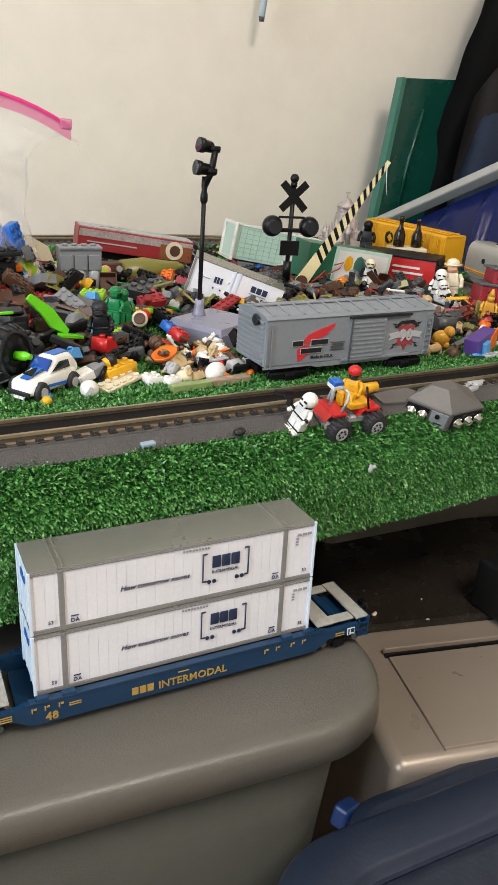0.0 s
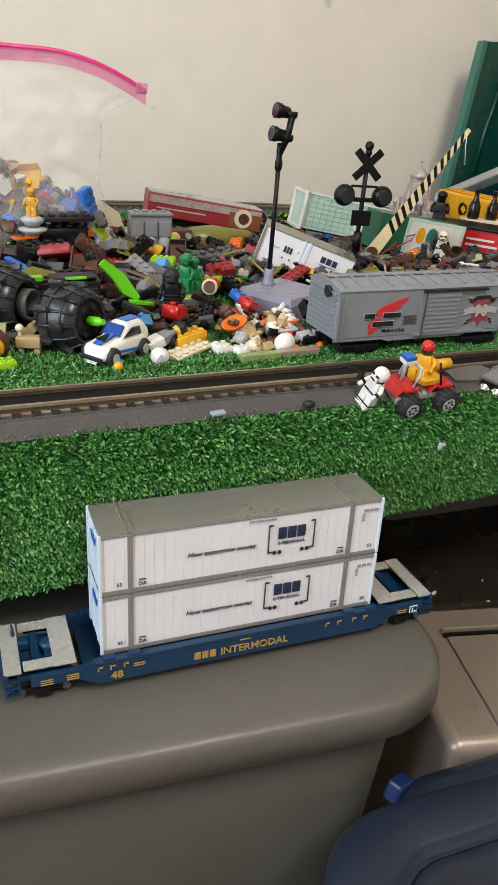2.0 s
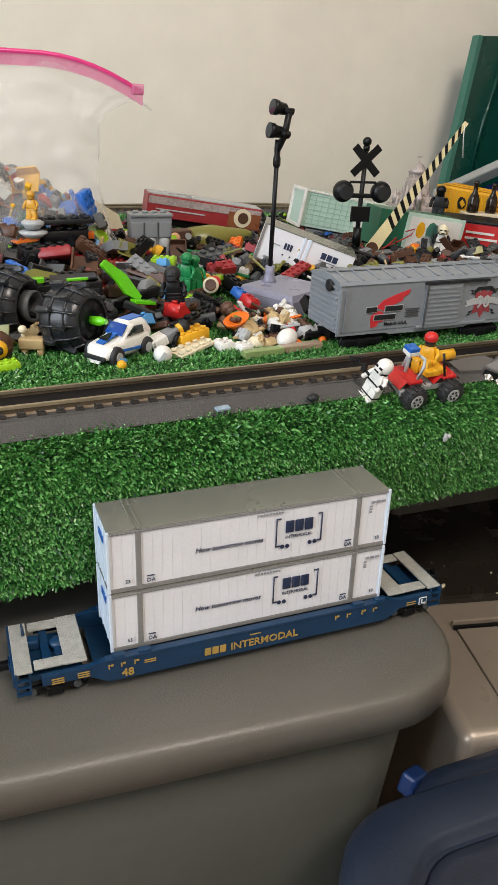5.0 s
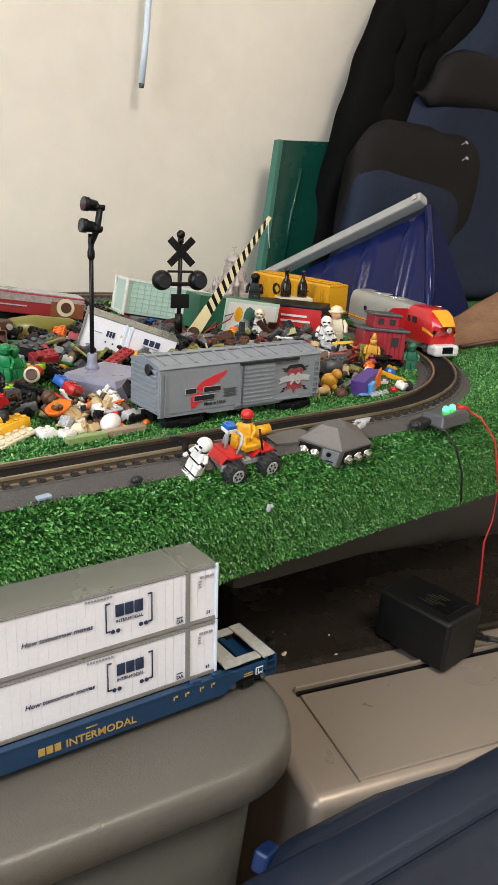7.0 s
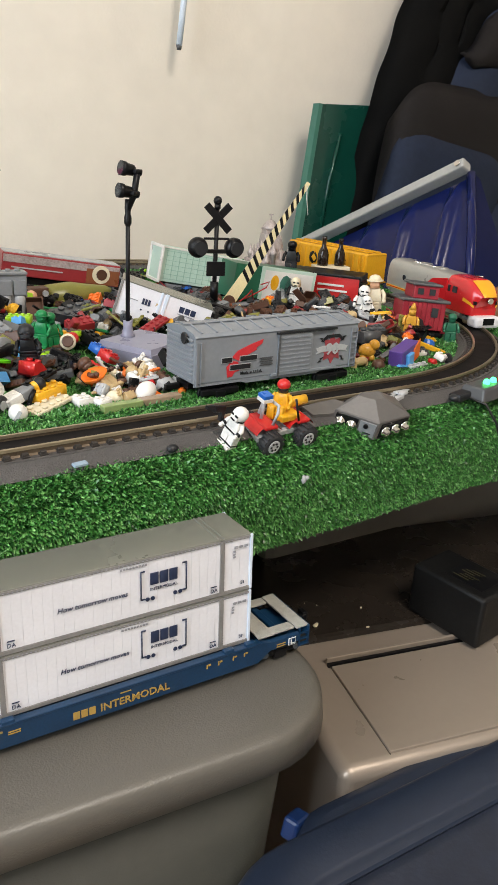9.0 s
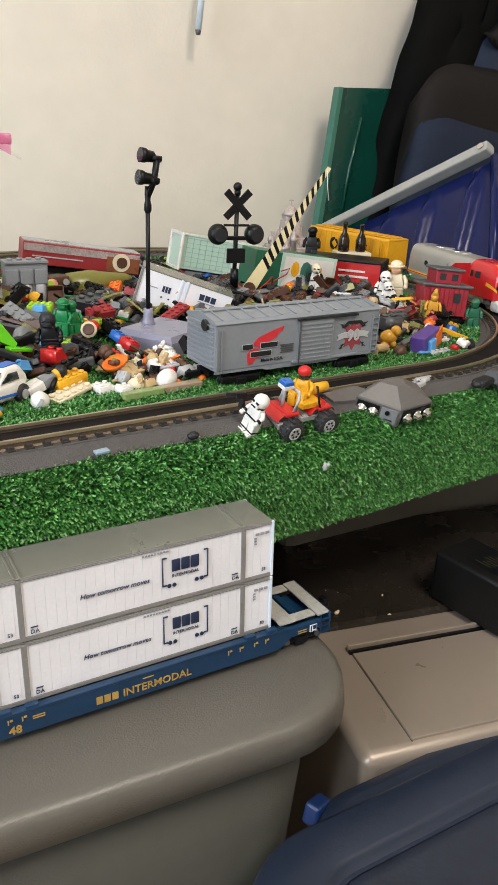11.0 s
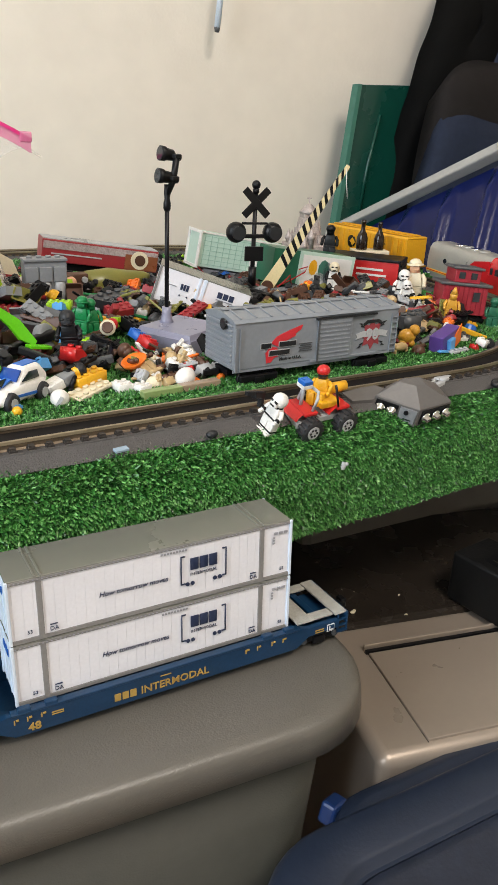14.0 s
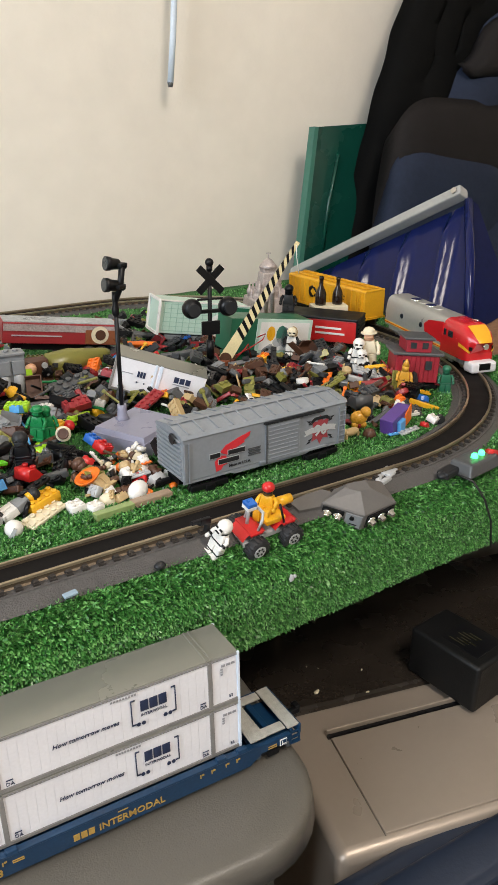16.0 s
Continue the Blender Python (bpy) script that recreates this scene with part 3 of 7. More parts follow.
def container(m, marks=True, group="double stacked containers"):
    c = thing("shipping_container", m, "white ribbed model shipping container with dark blue lettering", "container", group)
    body = B().box(CL / 2, CW / 2, CH / 2, CL - 0.001, CW - 0.001, CH - 0.0014)
    part("body", body, CONT, c)
    ribs = B()
    n = 30
    for k in range(n):
        x = 0.002 + (CL - 0.004) * (k + 0.5) / n
        for y in (0.0002, CW - 0.0002):
            ribs.box(x, y, CH / 2, 0.0047, 0.0002, CH - 0.004, bevel=0.00008, seg=1)
    part("ribbing", ribs, CONT, c, kind="stuff")
    for x in (0.0004, CL - 0.0004):
        part("end_door", B().box(x, CW / 2, CH / 2, 0.0012, CW - 0.002, CH - 0.003, bevel=0.0002), CONTEND, c, "end doors tinted pale blue as by daylight")
        part("door_rod", B().box(x, CW * 0.3, CH / 2, 0.0020, 0.0005, CH - 0.004).box(x, CW * 0.7, CH / 2, 0.0020, 0.0005, CH - 0.004), CONTEND, c)
    part("roof", B().box(CL / 2, CW / 2, CH - 0.0004, CL, CW, 0.0012, bevel=0.0003), CONTTOP, c, "smooth grey roof")
    fr = B()
    for y in (0.0, CW):
        fr.box(CL / 2, y, CH - 0.0012, CL, 0.0010, 0.0014)
        fr.box(CL / 2, y, 0.0010, CL, 0.0010, 0.0018)
    part("edge_rail", fr, POST, c, "dark riveted edge rails")
    rv = B()
    for k in range(70):
        rv.box(0.0015 + (CL - 0.003) * k / 69, -0.0006, CH - 0.0013, 0.0008, 0.0003, 0.0005)
    part("riveting", rv, INKGREY, c, kind="stuff")
    for x in (0.0142, CL - 0.0175):
        part("post", B().box(x, CW / 2, CH / 2, 0.0026, CW + 0.0012, CH - 0.001, bevel=0.0002), POST, c, "grey lifting post")
        part("roof_channel", B().box(x - 0.0014, CW / 2, CH + 0.0003, 0.0012, CW, 0.0009, bevel=0.0002).box(x + 0.0014, CW / 2, CH + 0.0003, 0.0012, CW, 0.0009, bevel=0.0002), CONTTOP, c)
    for x in (0, CL):
        for y in (0, CW):
            part("corner_post", B().box(x, y, CH / 2, 0.0016, 0.0016, CH, bevel=0.0003), CONTEND, c)
    if marks:
        Y = -0.0007
        ink = B().text("How tomorrow moves", 0.0037, Matrix.Translation((0.0415, Y, 0.0145)), shear=0.25, bold=0.00003)
        ink.text("INTERMODAL", 0.0024, Matrix.Translation((0.0885, Y, 0.0142)))
        for k in range(3):
            ink.box(0.0908 + 0.0052 * k, Y, 0.0207, 0.0045, 0.0004, 0.0066, bevel=0.00015)
        for x, d in ((0.0836, 1), (0.1084, -1)):
            ink.box(x, Y, 0.0180, 0.0006, 0.0004, 0.0160).box(x + d * 0.0011, Y, 0.0257, 0.0022, 0.0004, 0.0007).box(x + d * 0.0011, Y, 0.0103, 0.0022, 0.0004, 0.0007)
        for x in (0.0870, 0.0898, 0.1022, 0.1050):
            ink.cyl(x, Y, 0.0098, 0.0011, 0.0004, pose(0, 0, 0, 90))
        for x in (0.0055, CL - 0.0085):
            ink.text("53", 0.0026, Matrix.Translation((x + 0.002, Y, 0.0045)))
        for x in (0.0178, CL - 0.0245):
            ink.text("DA", 0.0030, Matrix.Translation((x, Y, 0.0035)))
            ink.box(x + 0.002, Y, 0.0068, 0.0035, 0.0004, 0.0004)
        part("lettering", ink, INK, c, "dark blue lettering in brackets", kind="stuff")
        small = B()
        for k in range(9):
            small.box(0.0735 + 0.0016 * k, Y, 0.0293, 0.0011, 0.0004, 0.0009)
        for k in range(3):
            small.box(CL - 0.0095 + 0.003 * k, Y, 0.0268, 0.0022, 0.0004, 0.0013)
            small.box(CL - 0.0105, Y, 0.0245 - 0.0016 * k, 0.0014, 0.0004, 0.0009)
        for k in range(3):
            small.m(1).box(-0.0006, 0.009 + 0.0038 * k, 0.025, 0.0004, 0.003, 0.0036)
        part("small_print", small, [INKGREY, BLUE], c, kind="stuff")
    return c


c1 = container(CAR @ Matrix.Translation((0, 0, 0.0005)))
copy_thing(c1, CAR @ Matrix.Translation((0, 0, 0.0005 + CH + 0.0008)))

# ---- printer, power adapter, navy bin ----
PZ = -0.085
pr = thing("flatbed_printer", pose(0.0, 0.0, 0, 0, 0, -14), "champagne and dark brown flatbed printer top", "printer")
PM = pose(0, 0, 0, 0, 0, -14).inverted()


def loc(x, y, z=0.0):
    return PM @ Vector((x, y, z))


a, b_, c_ = loc(0.252, 0.036), loc(0.231, -0.049), loc(0.252, 0.066)
LX = a.x
part("body", B().box(LX + 0.226, (b_.y - 0.006 + a.y + 0.034) / 2, PZ - 0.1035, 0.52, a.y - b_.y + 0.040, 0.20, bevel=0.008, seg=7), CHAMP, pr)
part("back_panel", B().box(LX + 0.20, c_.y + 0.075, PZ - 0.050, 0.52, 0.150, 0.100, bevel=0.004), GLOSSBLK, pr, "glossy dark brown rear panel")
part("cover_panel", B().box(LX + 0.137, (a.y + b_.y) / 2, PZ - 0.0045, 0.2712, a.y - b_.y - 0.003, 0.0060, bevel=0.0006), CHAMP, pr, "champagne hinged cover")
part("gap", B().box(LX + 0.137, a.y + 0.0006, PZ - 0.0030, 0.275, 0.0026, 0.0040), BLACK, pr, "dark slot behind the cover")
part("seam", B().box(LX + 0.0015, (a.y + b_.y) / 2, PZ - 0.0040, 0.0006, a.y - b_.y - 0.002, 0.0016), BLACK, pr, "thin dark seam beside the cover")
part("hinge_bar", B().box(LX + 0.137, a.y + 0.0040, PZ - 0.001, 0.275, 0.0022, 0.0060, bevel=0.0006), CHAMP, pr)
part("maker_mark", B().box(LX + 0.083, a.y + 0.018, PZ - 0.0038, 0.040, 0.011, 0.0004), GLOSSBLK, pr)
for (x, y), s in zip(((0.271, 0.076), (0.307, 0.055), (0.320, 0.078), (0.29, 0.098), (0.283, 0.105)), (0.0024, 0.0012, 0.0010, 0.0006, 0.0006)):
    solid("paper_crumb", B().ball(0, 0, s * 0.4, s, (1.0, 0.8, 0.5), u=6, v=4).ball(s, s * 0.4, s * 0.4, s * 0.6, (1, 1, 0.6), u=6, v=4), CREAM, pose(x, y, PZ + 0.0002, 0, 0, 40 * x * 100), "tiny white paper crumb on the dark panel", "crumb", "paper crumbs")

ad = thing("power_adapter", pose(0.359, -0.007, PZ + 0.0002, 0, 0, 6), "matt black plug-in power adapter with a faded label", "power adapter")
part("body", B().box(0.0225, 0.033, 0.0215, 0.045, 0.066, 0.043, bevel=0.0030, seg=3), material("dull_black_plastic", (0.006, 0.006, 0.006), 0.5, var=0.2, scale=40, bump=0.2, spec=0.3), ad)
part("label_plate", B().box(0.0225, 0.026, 0.0431, 0.026, 0.034, 0.0005), BLACK, ad)
lab = B()
for k in range(6):
    lab.box(0.0145 + 0.0032 * k, 0.032 - 0.003 * (k % 3), 0.0435, 0.0008, 0.014 - 0.003 * (k % 2), 0.0003)
part("label_lines", lab, plastic("faded_label_ink", (0.040, 0.036, 0.016)), ad, "faded yellow printed lines")
for o in (0, 0.0055):
    sr = part("strain_relief", B().tube([(0.041, 0.010 - o, 0.016), (0.048, 0.006 - o, 0.014), (0.056, 0.002 - o, 0.011)], 0.0026), BLACK, ad)
    for k in range(4):
        part("ridge", B().ball(0.044 + 0.0035 * k, 0.0085 - 0.002 * k - o, 0.0152 - 0.0012 * k, 0.0031, (0.35, 1, 1), u=10, v=6), BLACK, sr)
    part("cable", B().tube([(0.055, 0.0025 - o, 0.0112), (0.070, -0.006 - o, 0.006), (0.105, -0.026 - o, 0.004), (0.165, -0.046 - o, 0.004)], 0.0016), WIREBLK, ad)

nb = thing("navy_bin", pose(0.0, 0.0, 0.0, 0, 0, -3), "dark navy plastic bin with a raised lid and clip", "bin")
NBR = lambda i: rrect(0.150 + i, 0.75 - i, -0.55 + i, -0.041 - i, 0.026 - 0.5 * i)
NBL = lambda i: rrect(0.084 + i, 0.75 - i, -0.55 + i, -0.060 - i, 0.050 - 0.5 * i)
part("rim", stack(B(), [(NBR(0.006), -0.125), (NBR(0.0), -0.121), (NBR(0.0), -0.099), (NBR(0.003), -0.094), (NBR(0.009), -0.093)]), BINNAVY, nb, "navy rim")
part("lid", stack(B(), [(NBL(0.003), -0.104), (NBL(0.0), -0.100), (NBL(0.0), -0.088), (NBL(0.002), -0.083), (NBL(0.005), -0.081), (NBL(0.026), -0.0815), (NBL(0.029), -0.083), (NBL(0.031), -0.0890)]), BINNAVY, nb, "navy lid with a rounded raised border")
part("panel", stack(B(), [(NBL(0.0335), -0.0885), (NBL(0.035), -0.0875), (NBL(0.040), -0.0873)]), material("hazy_dark_panel", (0.017, 0.022, 0.037), 0.36, var=0.35, scale=9, bump=0.15), nb, "hazy dark inset panel")
part("body", stack(B(), [(NBR(0.04), -0.70), (NBR(0.012), -0.122)]), BINNAVY, nb)
part("clip", B().box(0.160, -0.043, -0.101, 0.016, 0.010, 0.013, pose(0, 0, 0, 0, 18, 24), bevel=0.002), BINBLUE, nb, "bright blue clip")

# ---- green folder, blue tote, bags at the wall ----
fo = thing("green_folder", pose(0.660, 0.648, G0, -2.5, 0, 0), "tall dark green plastic folder leaning on the wall", "folder")
part("cover", B().prism([(0.004, 0.0), (0.20, 0.0), (0.218, 0.238), (0.036, 0.2285)], 0.010), FOLDER, fo)
part("spine", B().prism([(-0.003, 0.0), (0.006, 0.0), (0.036, 0.2285), (0.029, 0.229)], 0.014, Matrix.Translation((0, -0.003, 0))), FOLDERE, fo, "paler worn spine")
part("crease", B().tube([(0.075, -0.001, 0.19), (0.058, -0.002, 0.12), (0.045, -0.001, 0.03)], 0.003), FOLDER, fo)

A_, B_, C_ = Vector((0.724, 0.395, 0.255)), Vector((0.672, 0.62, 0.138)), Vector((0.640, 0.300, G0))
ux = (B_ - A_).normalized()
nrm = (B_ - A_).cross(C_ - A_).normalized()
if nrm.x > 0:
    nrm = -nrm
uy = nrm.cross(ux)
if uy.z > 0:
    uy = -uy
TM = Matrix.Translation(A_) @ Matrix((ux, uy, nrm)).transposed().to_4x4()
bt = thing("blue_tote", TM, "glossy dark blue ribbed tote tipped on its side", "storage tote")
LB = (B_ - A_).length
tl = B()
tl.grid(lambda u, v: Vector((-0.005 + (LB + 0.06) * u, 0.012 + 0.20 * v, -0.014 + 0.016 * max(0.0, math.cos(((u * (LB + 0.06)) - 0.022 - 0.045 * v) / 0.070 * 2 * math.pi)) ** 3 * min(1, v * 5) * min(1, (1 - v) * 6))), 90, 20)
part("side", tl, TOTEBLUE, bt)
part("back_side", B().box((LB + 0.06) / 2, 0.11, -0.038, LB + 0.05, 0.19, 0.04, bevel=0.010), TOTEBLUE, bt)
part("rim", B().box((LB + 0.05) / 2 - 0.004, 0.003, 0.0, LB + 0.05, 0.0135, 0.018, bevel=0.0025), TOTERIM, bt, "silver grey rim")
part("corner_edge", B().tube([(-0.005, 0.012, -0.008), (-0.006, 0.10, -0.010), (-0.002, 0.205, -0.012)], 0.006), TOTEBLUE, bt)
part("end_side", B().grid(lambda u, v: Vector((-0.0065 - 0.012 * v * u, 0.010 + 0.205 * v, -0.010 - (0.016 + 0.115 * v) * u)), 8, 8), TOTEEND, bt, "dull blue end with its shade in the colour")
part("rivet", B().cyl(0.004, 0.003, 0.0105, 0.004, 0.002), CHROME, bt)


def bag_fn(u, v):
    """Front of a tall soft bag: u across, v upwards."""
    y = 0.672 - 0.045 * math.sin(math.pi * min(1, u * 1.05)) ** 0.6 * (1 - 0.5 * v)
    left = 0.770 + 0.08 * v + 0.21 * v ** 3
    x = left + u * (1.42 - left)
    z = G0 + 0.62 * v + 0.02 * math.sin(3 * u)
    w = 0.016 * noise.noise(Vector((x * 9, z * 7, 1.3))) + 0.009 * noise.noise(Vector((x * 30 - z * 12, z * 16, 5)))
    return Vector((x, y + w, z))


bg = thing("garment_bag", Matrix(), "large soft black nylon bag standing against the wall", "bag")
part("body", B().sweep(bag_fn, 60, 60, -0.03), CLOTHBLK, bg)
part("piping", B().tube([bag_fn(0.05, k / 24) + Vector((0, -0.004, 0)) for k in range(25)], 0.004), CLOTHBLK, bg)
part("seam", B().tube([bag_fn(0.11, k / 24) + Vector((0, -0.002, 0)) for k in range(25)], 0.002), CLOTHBLK, bg)


def pack_fn(u, v):
    a = math.pi * u
    h = 0.56 * (1 - 0.06 * (2 * u - 1) ** 2)
    z = 0.56 * v + G0
    left = 0.80 + 0.25 * (z - 0.10) + 0.60 * max(0.0, z - 0.33)
    x = left + u * (1.40 - left)
    y = 0.640 - 0.040 * min(1.0, u * 7) ** 0.5 - 0.010 * math.sin(a) + 0.02 * v - 0.10 * (1 - v) ** 12 * min(1.0, max(0.0, (x - 0.80) / 0.10))
    return Vector((x, y + 0.006 * noise.noise(Vector((x * 14, v * 8, 2.2))), G0 + h * v))


bp = thing("backpack", Matrix(), "navy and black backpack with zipped pockets", "backpack")
part("body", B().sweep(pack_fn, 40, 40, -0.02), CLOTHNAVY, bp)


def pocket(x0, x1, z0, z1, dy, mat, name, fall):

    def fn(u, v):
        s = 2 * u - 1
        c = max(0.0, abs(s) - 0.50) / 0.50
        top = z1 - 0.052 * (1 - math.sqrt(max(0.0, 1 - c * c))) - fall * u
        x = x0 + 0.032 * v + u * (x1 - x0)
        return Vector((x, 0.590 + dy + 0.006 * v - 0.018 * (1 - abs(s) ** 6) * (1 - abs(2 * v - 1) ** 8), z0 + (top - z0) * v))
    part(name, B().sweep(fn, 24, 20, -0.012), mat, bp)
    part("zip", B().tube([fn(k / 24, 0.97) + Vector((0, -0.003, 0)) for k in range(25)], 0.0022), CLOTHBLK, bp, "black zip")


pocket(0.756, 1.052, 0.110, 0.360, 0.0, CLOTHTRIM, "front_pocket", 0.008)
pocket(0.748, 1.000, 0.112, 0.302, -0.010, CLOTHNAVY, "small_pocket", 0.034)
pocket(0.925, 1.30, 0.405, 0.480, 0.013, CLOTHTRIM, "upper_panel", 0.0)
for x, y, z in ((1.012, 0.566, 0.346), (1.016, 0.564, 0.322), (1.05, 0.582, 0.450)):
    part("zip_pull", B().box(x, y, z, 0.007, 0.002, 0.0035, pose(0, 0, 0, 0, 25), bevel=0.0006).tube([(x - 0.012, y, z - 0.004), (x - 0.003, y, z)], 0.0007, 6), LGREY, bp, "small bright zip pull")
br = thing("leather_bundle", pose(0.70, 0.235, G0, 0, 0, -15), "brown creased leather bundle at the table's end", "bundle")
part("body", B().sweep(lambda u, v: Vector((-0.075 + 0.34 * u, 0.05 * v - 0.02 + 0.02 * u, (0.16 * u ** 0.9 + 0.004) * math.sin(math.pi * min(1, 0.08 + 0.92 * v) * 0.5) + 0.003 * noise.noise(Vector((u * 9, v * 5, 0))))), 30, 12, 0.006), LEATHER, br)
part("cord", B().tube([(-0.07, -0.03, 0.004), (0.0, -0.028, 0.012), (0.08, -0.03, 0.009), (0.2, -0.03, 0.014)], 0.0025), BROWN, br)

# the white wand that hangs before the wall
wd = thing("blind_wand", pose(0.473, 0.690, 0.374), "clear white plastic wand hanging in front of the wall", "wand")
part("rod", B().tube([(0, 0, 0.004), (0.006, 0, 0.06), (0.020, 0, 0.25), (0.06, 0, 0.7)], 0.0042, 10), BLUEWHITE, wd)
part("tip", B().cyl(0, 0, 0.002, 0.003, 0.006, r2=0.0042), DGREY, wd, "dark end cap")


# ---- rolling stock on the layout ----
def wheelset(parent, x, z, half=0.010, r=0.0055, mat=BLACK):
    for y in (-half, half):
        part("wheel", B().cyl(x, y, z, r, 0.003, pose(0, 0, 0, 90)).cyl(x, y + math.copysign(0.0018, y), z, r * 0.45, 0.001, pose(0, 0, 0, 90)), mat, parent)


def truck(parent, x, z, half, mat, wheel_mat, wb=0.021):
    t = part("truck", B().box(x, 0, z + 0.003, 0.012, 2 * half, 0.004, bevel=0.0008)
             .box(x, -half - 0.003, z, wb + 0.010, 0.003, 0.0048, bevel=0.001).box(x, half + 0.003, z, wb + 0.010, 0.003, 0.0048, bevel=0.001)
             .box(x, -half - 0.004, z - 0.0016, 0.008, 0.003, 0.0055, bevel=0.001).box(x, half + 0.004, z - 0.0016, 0.008, 0.003, 0.0055, bevel=0.001), mat, parent)
    for d in (-wb / 2, wb / 2):
        wheelset(t, x + d, z - 0.001, half, 0.0056, wheel_mat)
    return t


# grey boxcar standing on the turf inside the loop
bx = thing("boxcar", pose(0.2490, 0.1370, G0 - 0.0003, 0, 0, 0.5) @ Matrix.Scale(0.965, 4), "blue grey plastic model boxcar with red wing emblem and sliding door", "railway car")
BL, BW, BZ0, BZ1 = 0.145, 0.040, 0.0130, 0.0455
part("body", B().box(0, 0, (BZ0 + BZ1) / 2, BL, BW, BZ1 - BZ0, bevel=0.0008), BOXBLUE, bx)
rf = B().prism([(-BW / 2 - 0.001, BZ1), (BW / 2 + 0.001, BZ1), (BW / 2 - 0.002, BZ1 + 0.0022), (0.004, BZ1 + 0.0048), (-0.004, BZ1 + 0.0048), (-BW / 2 + 0.002, BZ1 + 0.0022)], BL + 0.001, pose(-BL / 2 - 0.0005 + BL + 0.001, 0, 0, 0, 0, 90))
part("roof", rf, BOXBLUE, bx)
for k in range(12):
    x = -BL / 2 + BL * (k + 0.5) / 12
    for s in (-1, 1):
        part("roof_rib", B().box(x, s * 0.0105, BZ1 + 0.0041, 0.0014, 0.0165, 0.0009, pose(0, 0, 0, -s * 10.5), bevel=0.0003), BOXBLUE, bx)
part("running_board", B().box(0, 0, BZ1 + 0.0056, BL - 0.002, 0.0055, 0.0008, bevel=0.0002), BOXBLUE, bx)
for k in range(9):
    for x in (-BL / 2 - 0.0004, BL / 2 + 0.0004):
        part("end_rib", B().box(x, 0, BZ0 + 0.0030 + 0.0034 * k, 0.0018, BW - 0.004, 0.0018, bevel=0.0007), BOXBLUE, bx)
part("brake_wheel", B().lathe([(0.0034, 0), (0.0042, 0.0005), (0.0034, 0.001)], 14, pose(-BL / 2 - 0.0022, -0.009, BZ1 - 0.002, 0, -90, 0)).box(-BL / 2 - 0.0022, -0.009, BZ1 - 0.002, 0.0008, 0.0008, 0.008).box(-BL / 2 - 0.0022, -0.009, BZ1 - 0.002, 0.0008, 0.008, 0.0008), CHAR, bx)
Y = -BW / 2
door = part("door", B().box(0.0115, Y - 0.0010, 0.0275, 0.031, 0.0016, 0.031, bevel=0.0003), BOXBLUE, bx)
for k in range(9):
    part("door_slat", B().box(0.0115, Y - 0.0020, 0.0150 + 0.0031 * k, 0.027, 0.0007, 0.0009), BOXBLUE, door)
part("door_edge", B().box(-0.0035, Y - 0.0020, 0.0275, 0.0011, 0.0010, 0.031), DGREY, door)
part("door_track", B().box(0.022, Y - 0.0014, 0.0436, 0.055, 0.0024, 0.0014), CHAR, bx, "dark upper door track")
part("lower_track", B().box(0.022, Y - 0.0010, 0.0132, 0.062, 0.0020, 0.0014), BOXBLUE, bx)
part("side_sill", B().prism([(-0.0725, 0.0130), (0.0725, 0.0130), (0.0725, 0.0112), (0.038, 0.0112), (0.034, 0.0098), (-0.03, 0.0098), (-0.034, 0.0112), (-0.0725, 0.0112)], 0.001, Matrix.Translation((0, Y, 0))), BOXBLUE, bx)
part("underframe", B().box(0, 0, 0.0085, BL - 0.004, 0.018, 0.004), BLACK, bx)
for x in (-0.068, -0.0715, 0.066, 0.0715):
    part("ladder_rail", B().box(x, Y - 0.0008, 0.027, 0.0007, 0.0010, 0.030), BOXBLUE, bx)
for k in range(7):
    part("rung", B().box(0.0688, Y - 0.0010, 0.014 + 0.0042 * k, 0.0055, 0.0008, 0.0007), BOXBLUE, bx)
for x in (-0.051, 0.051):
    truck(bx, x, 0.0060, 0.0160, BLACK, BLACK)
part("coupler", B().box(-BL / 2 - 0.006, 0, 0.0075, 0.012, 0.004, 0.004, bevel=0.0008), BLACK, bx)
# red wing emblem with plain dark bars for its wording, and the round badge
em = B().prism([(-0.043, 0.0295), (-0.038, 0.0340), (-0.028, 0.0375), (-0.017, 0.0405), (-0.018, 0.0375), (-0.023, 0.0345), (-0.022, 0.0335), (-0.028, 0.0310), (-0.034, 0.0290), (-0.036, 0.0262)], 0.0004, Matrix.Translation((0, Y - 0.0005, 0)))
em.prism([(-0.047, 0.0230), (-0.043, 0.0270), (-0.038, 0.0262), (-0.035, 0.0215), (-0.037, 0.0195), (-0.040, 0.0190), (-0.042, 0.0160), (-0.046, 0.0155)], 0.0004, Matrix.Translation((0, Y - 0.0005, 0)))
part("emblem", em, INKRED, bx, "red wing emblem")
for k, (x0, w, z) in enumerate(((-0.0515, 0.0115, 0.0282), (-0.0365, 0.0150, 0.0282), (-0.0445, 0.0180, 0.0225))):
    lb = B()
    n = int(w / 0.0029)
    lb.box(x0 + 0.00145 * n, Y - 0.0010, z, 0.0029 * n - 0.0004, 0.0003, 0.0034)
    part("wording_bar", lb, CHAR, bx, "dark blocks in place of a maker's name")
    part("wording_edge", B().box(x0 + 0.0029 * n / 2, Y - 0.0008, z, 0.0029 * n + 0.0004, 0.0003, 0.0042), LGREY, bx)
part("origin_lettering", B().text("Made in U.S.A.", 0.0032, Matrix.Translation((-0.0355, Y - 0.0006, 0.0165)), bold=0.00003), CHAR, bx)
dl = B()
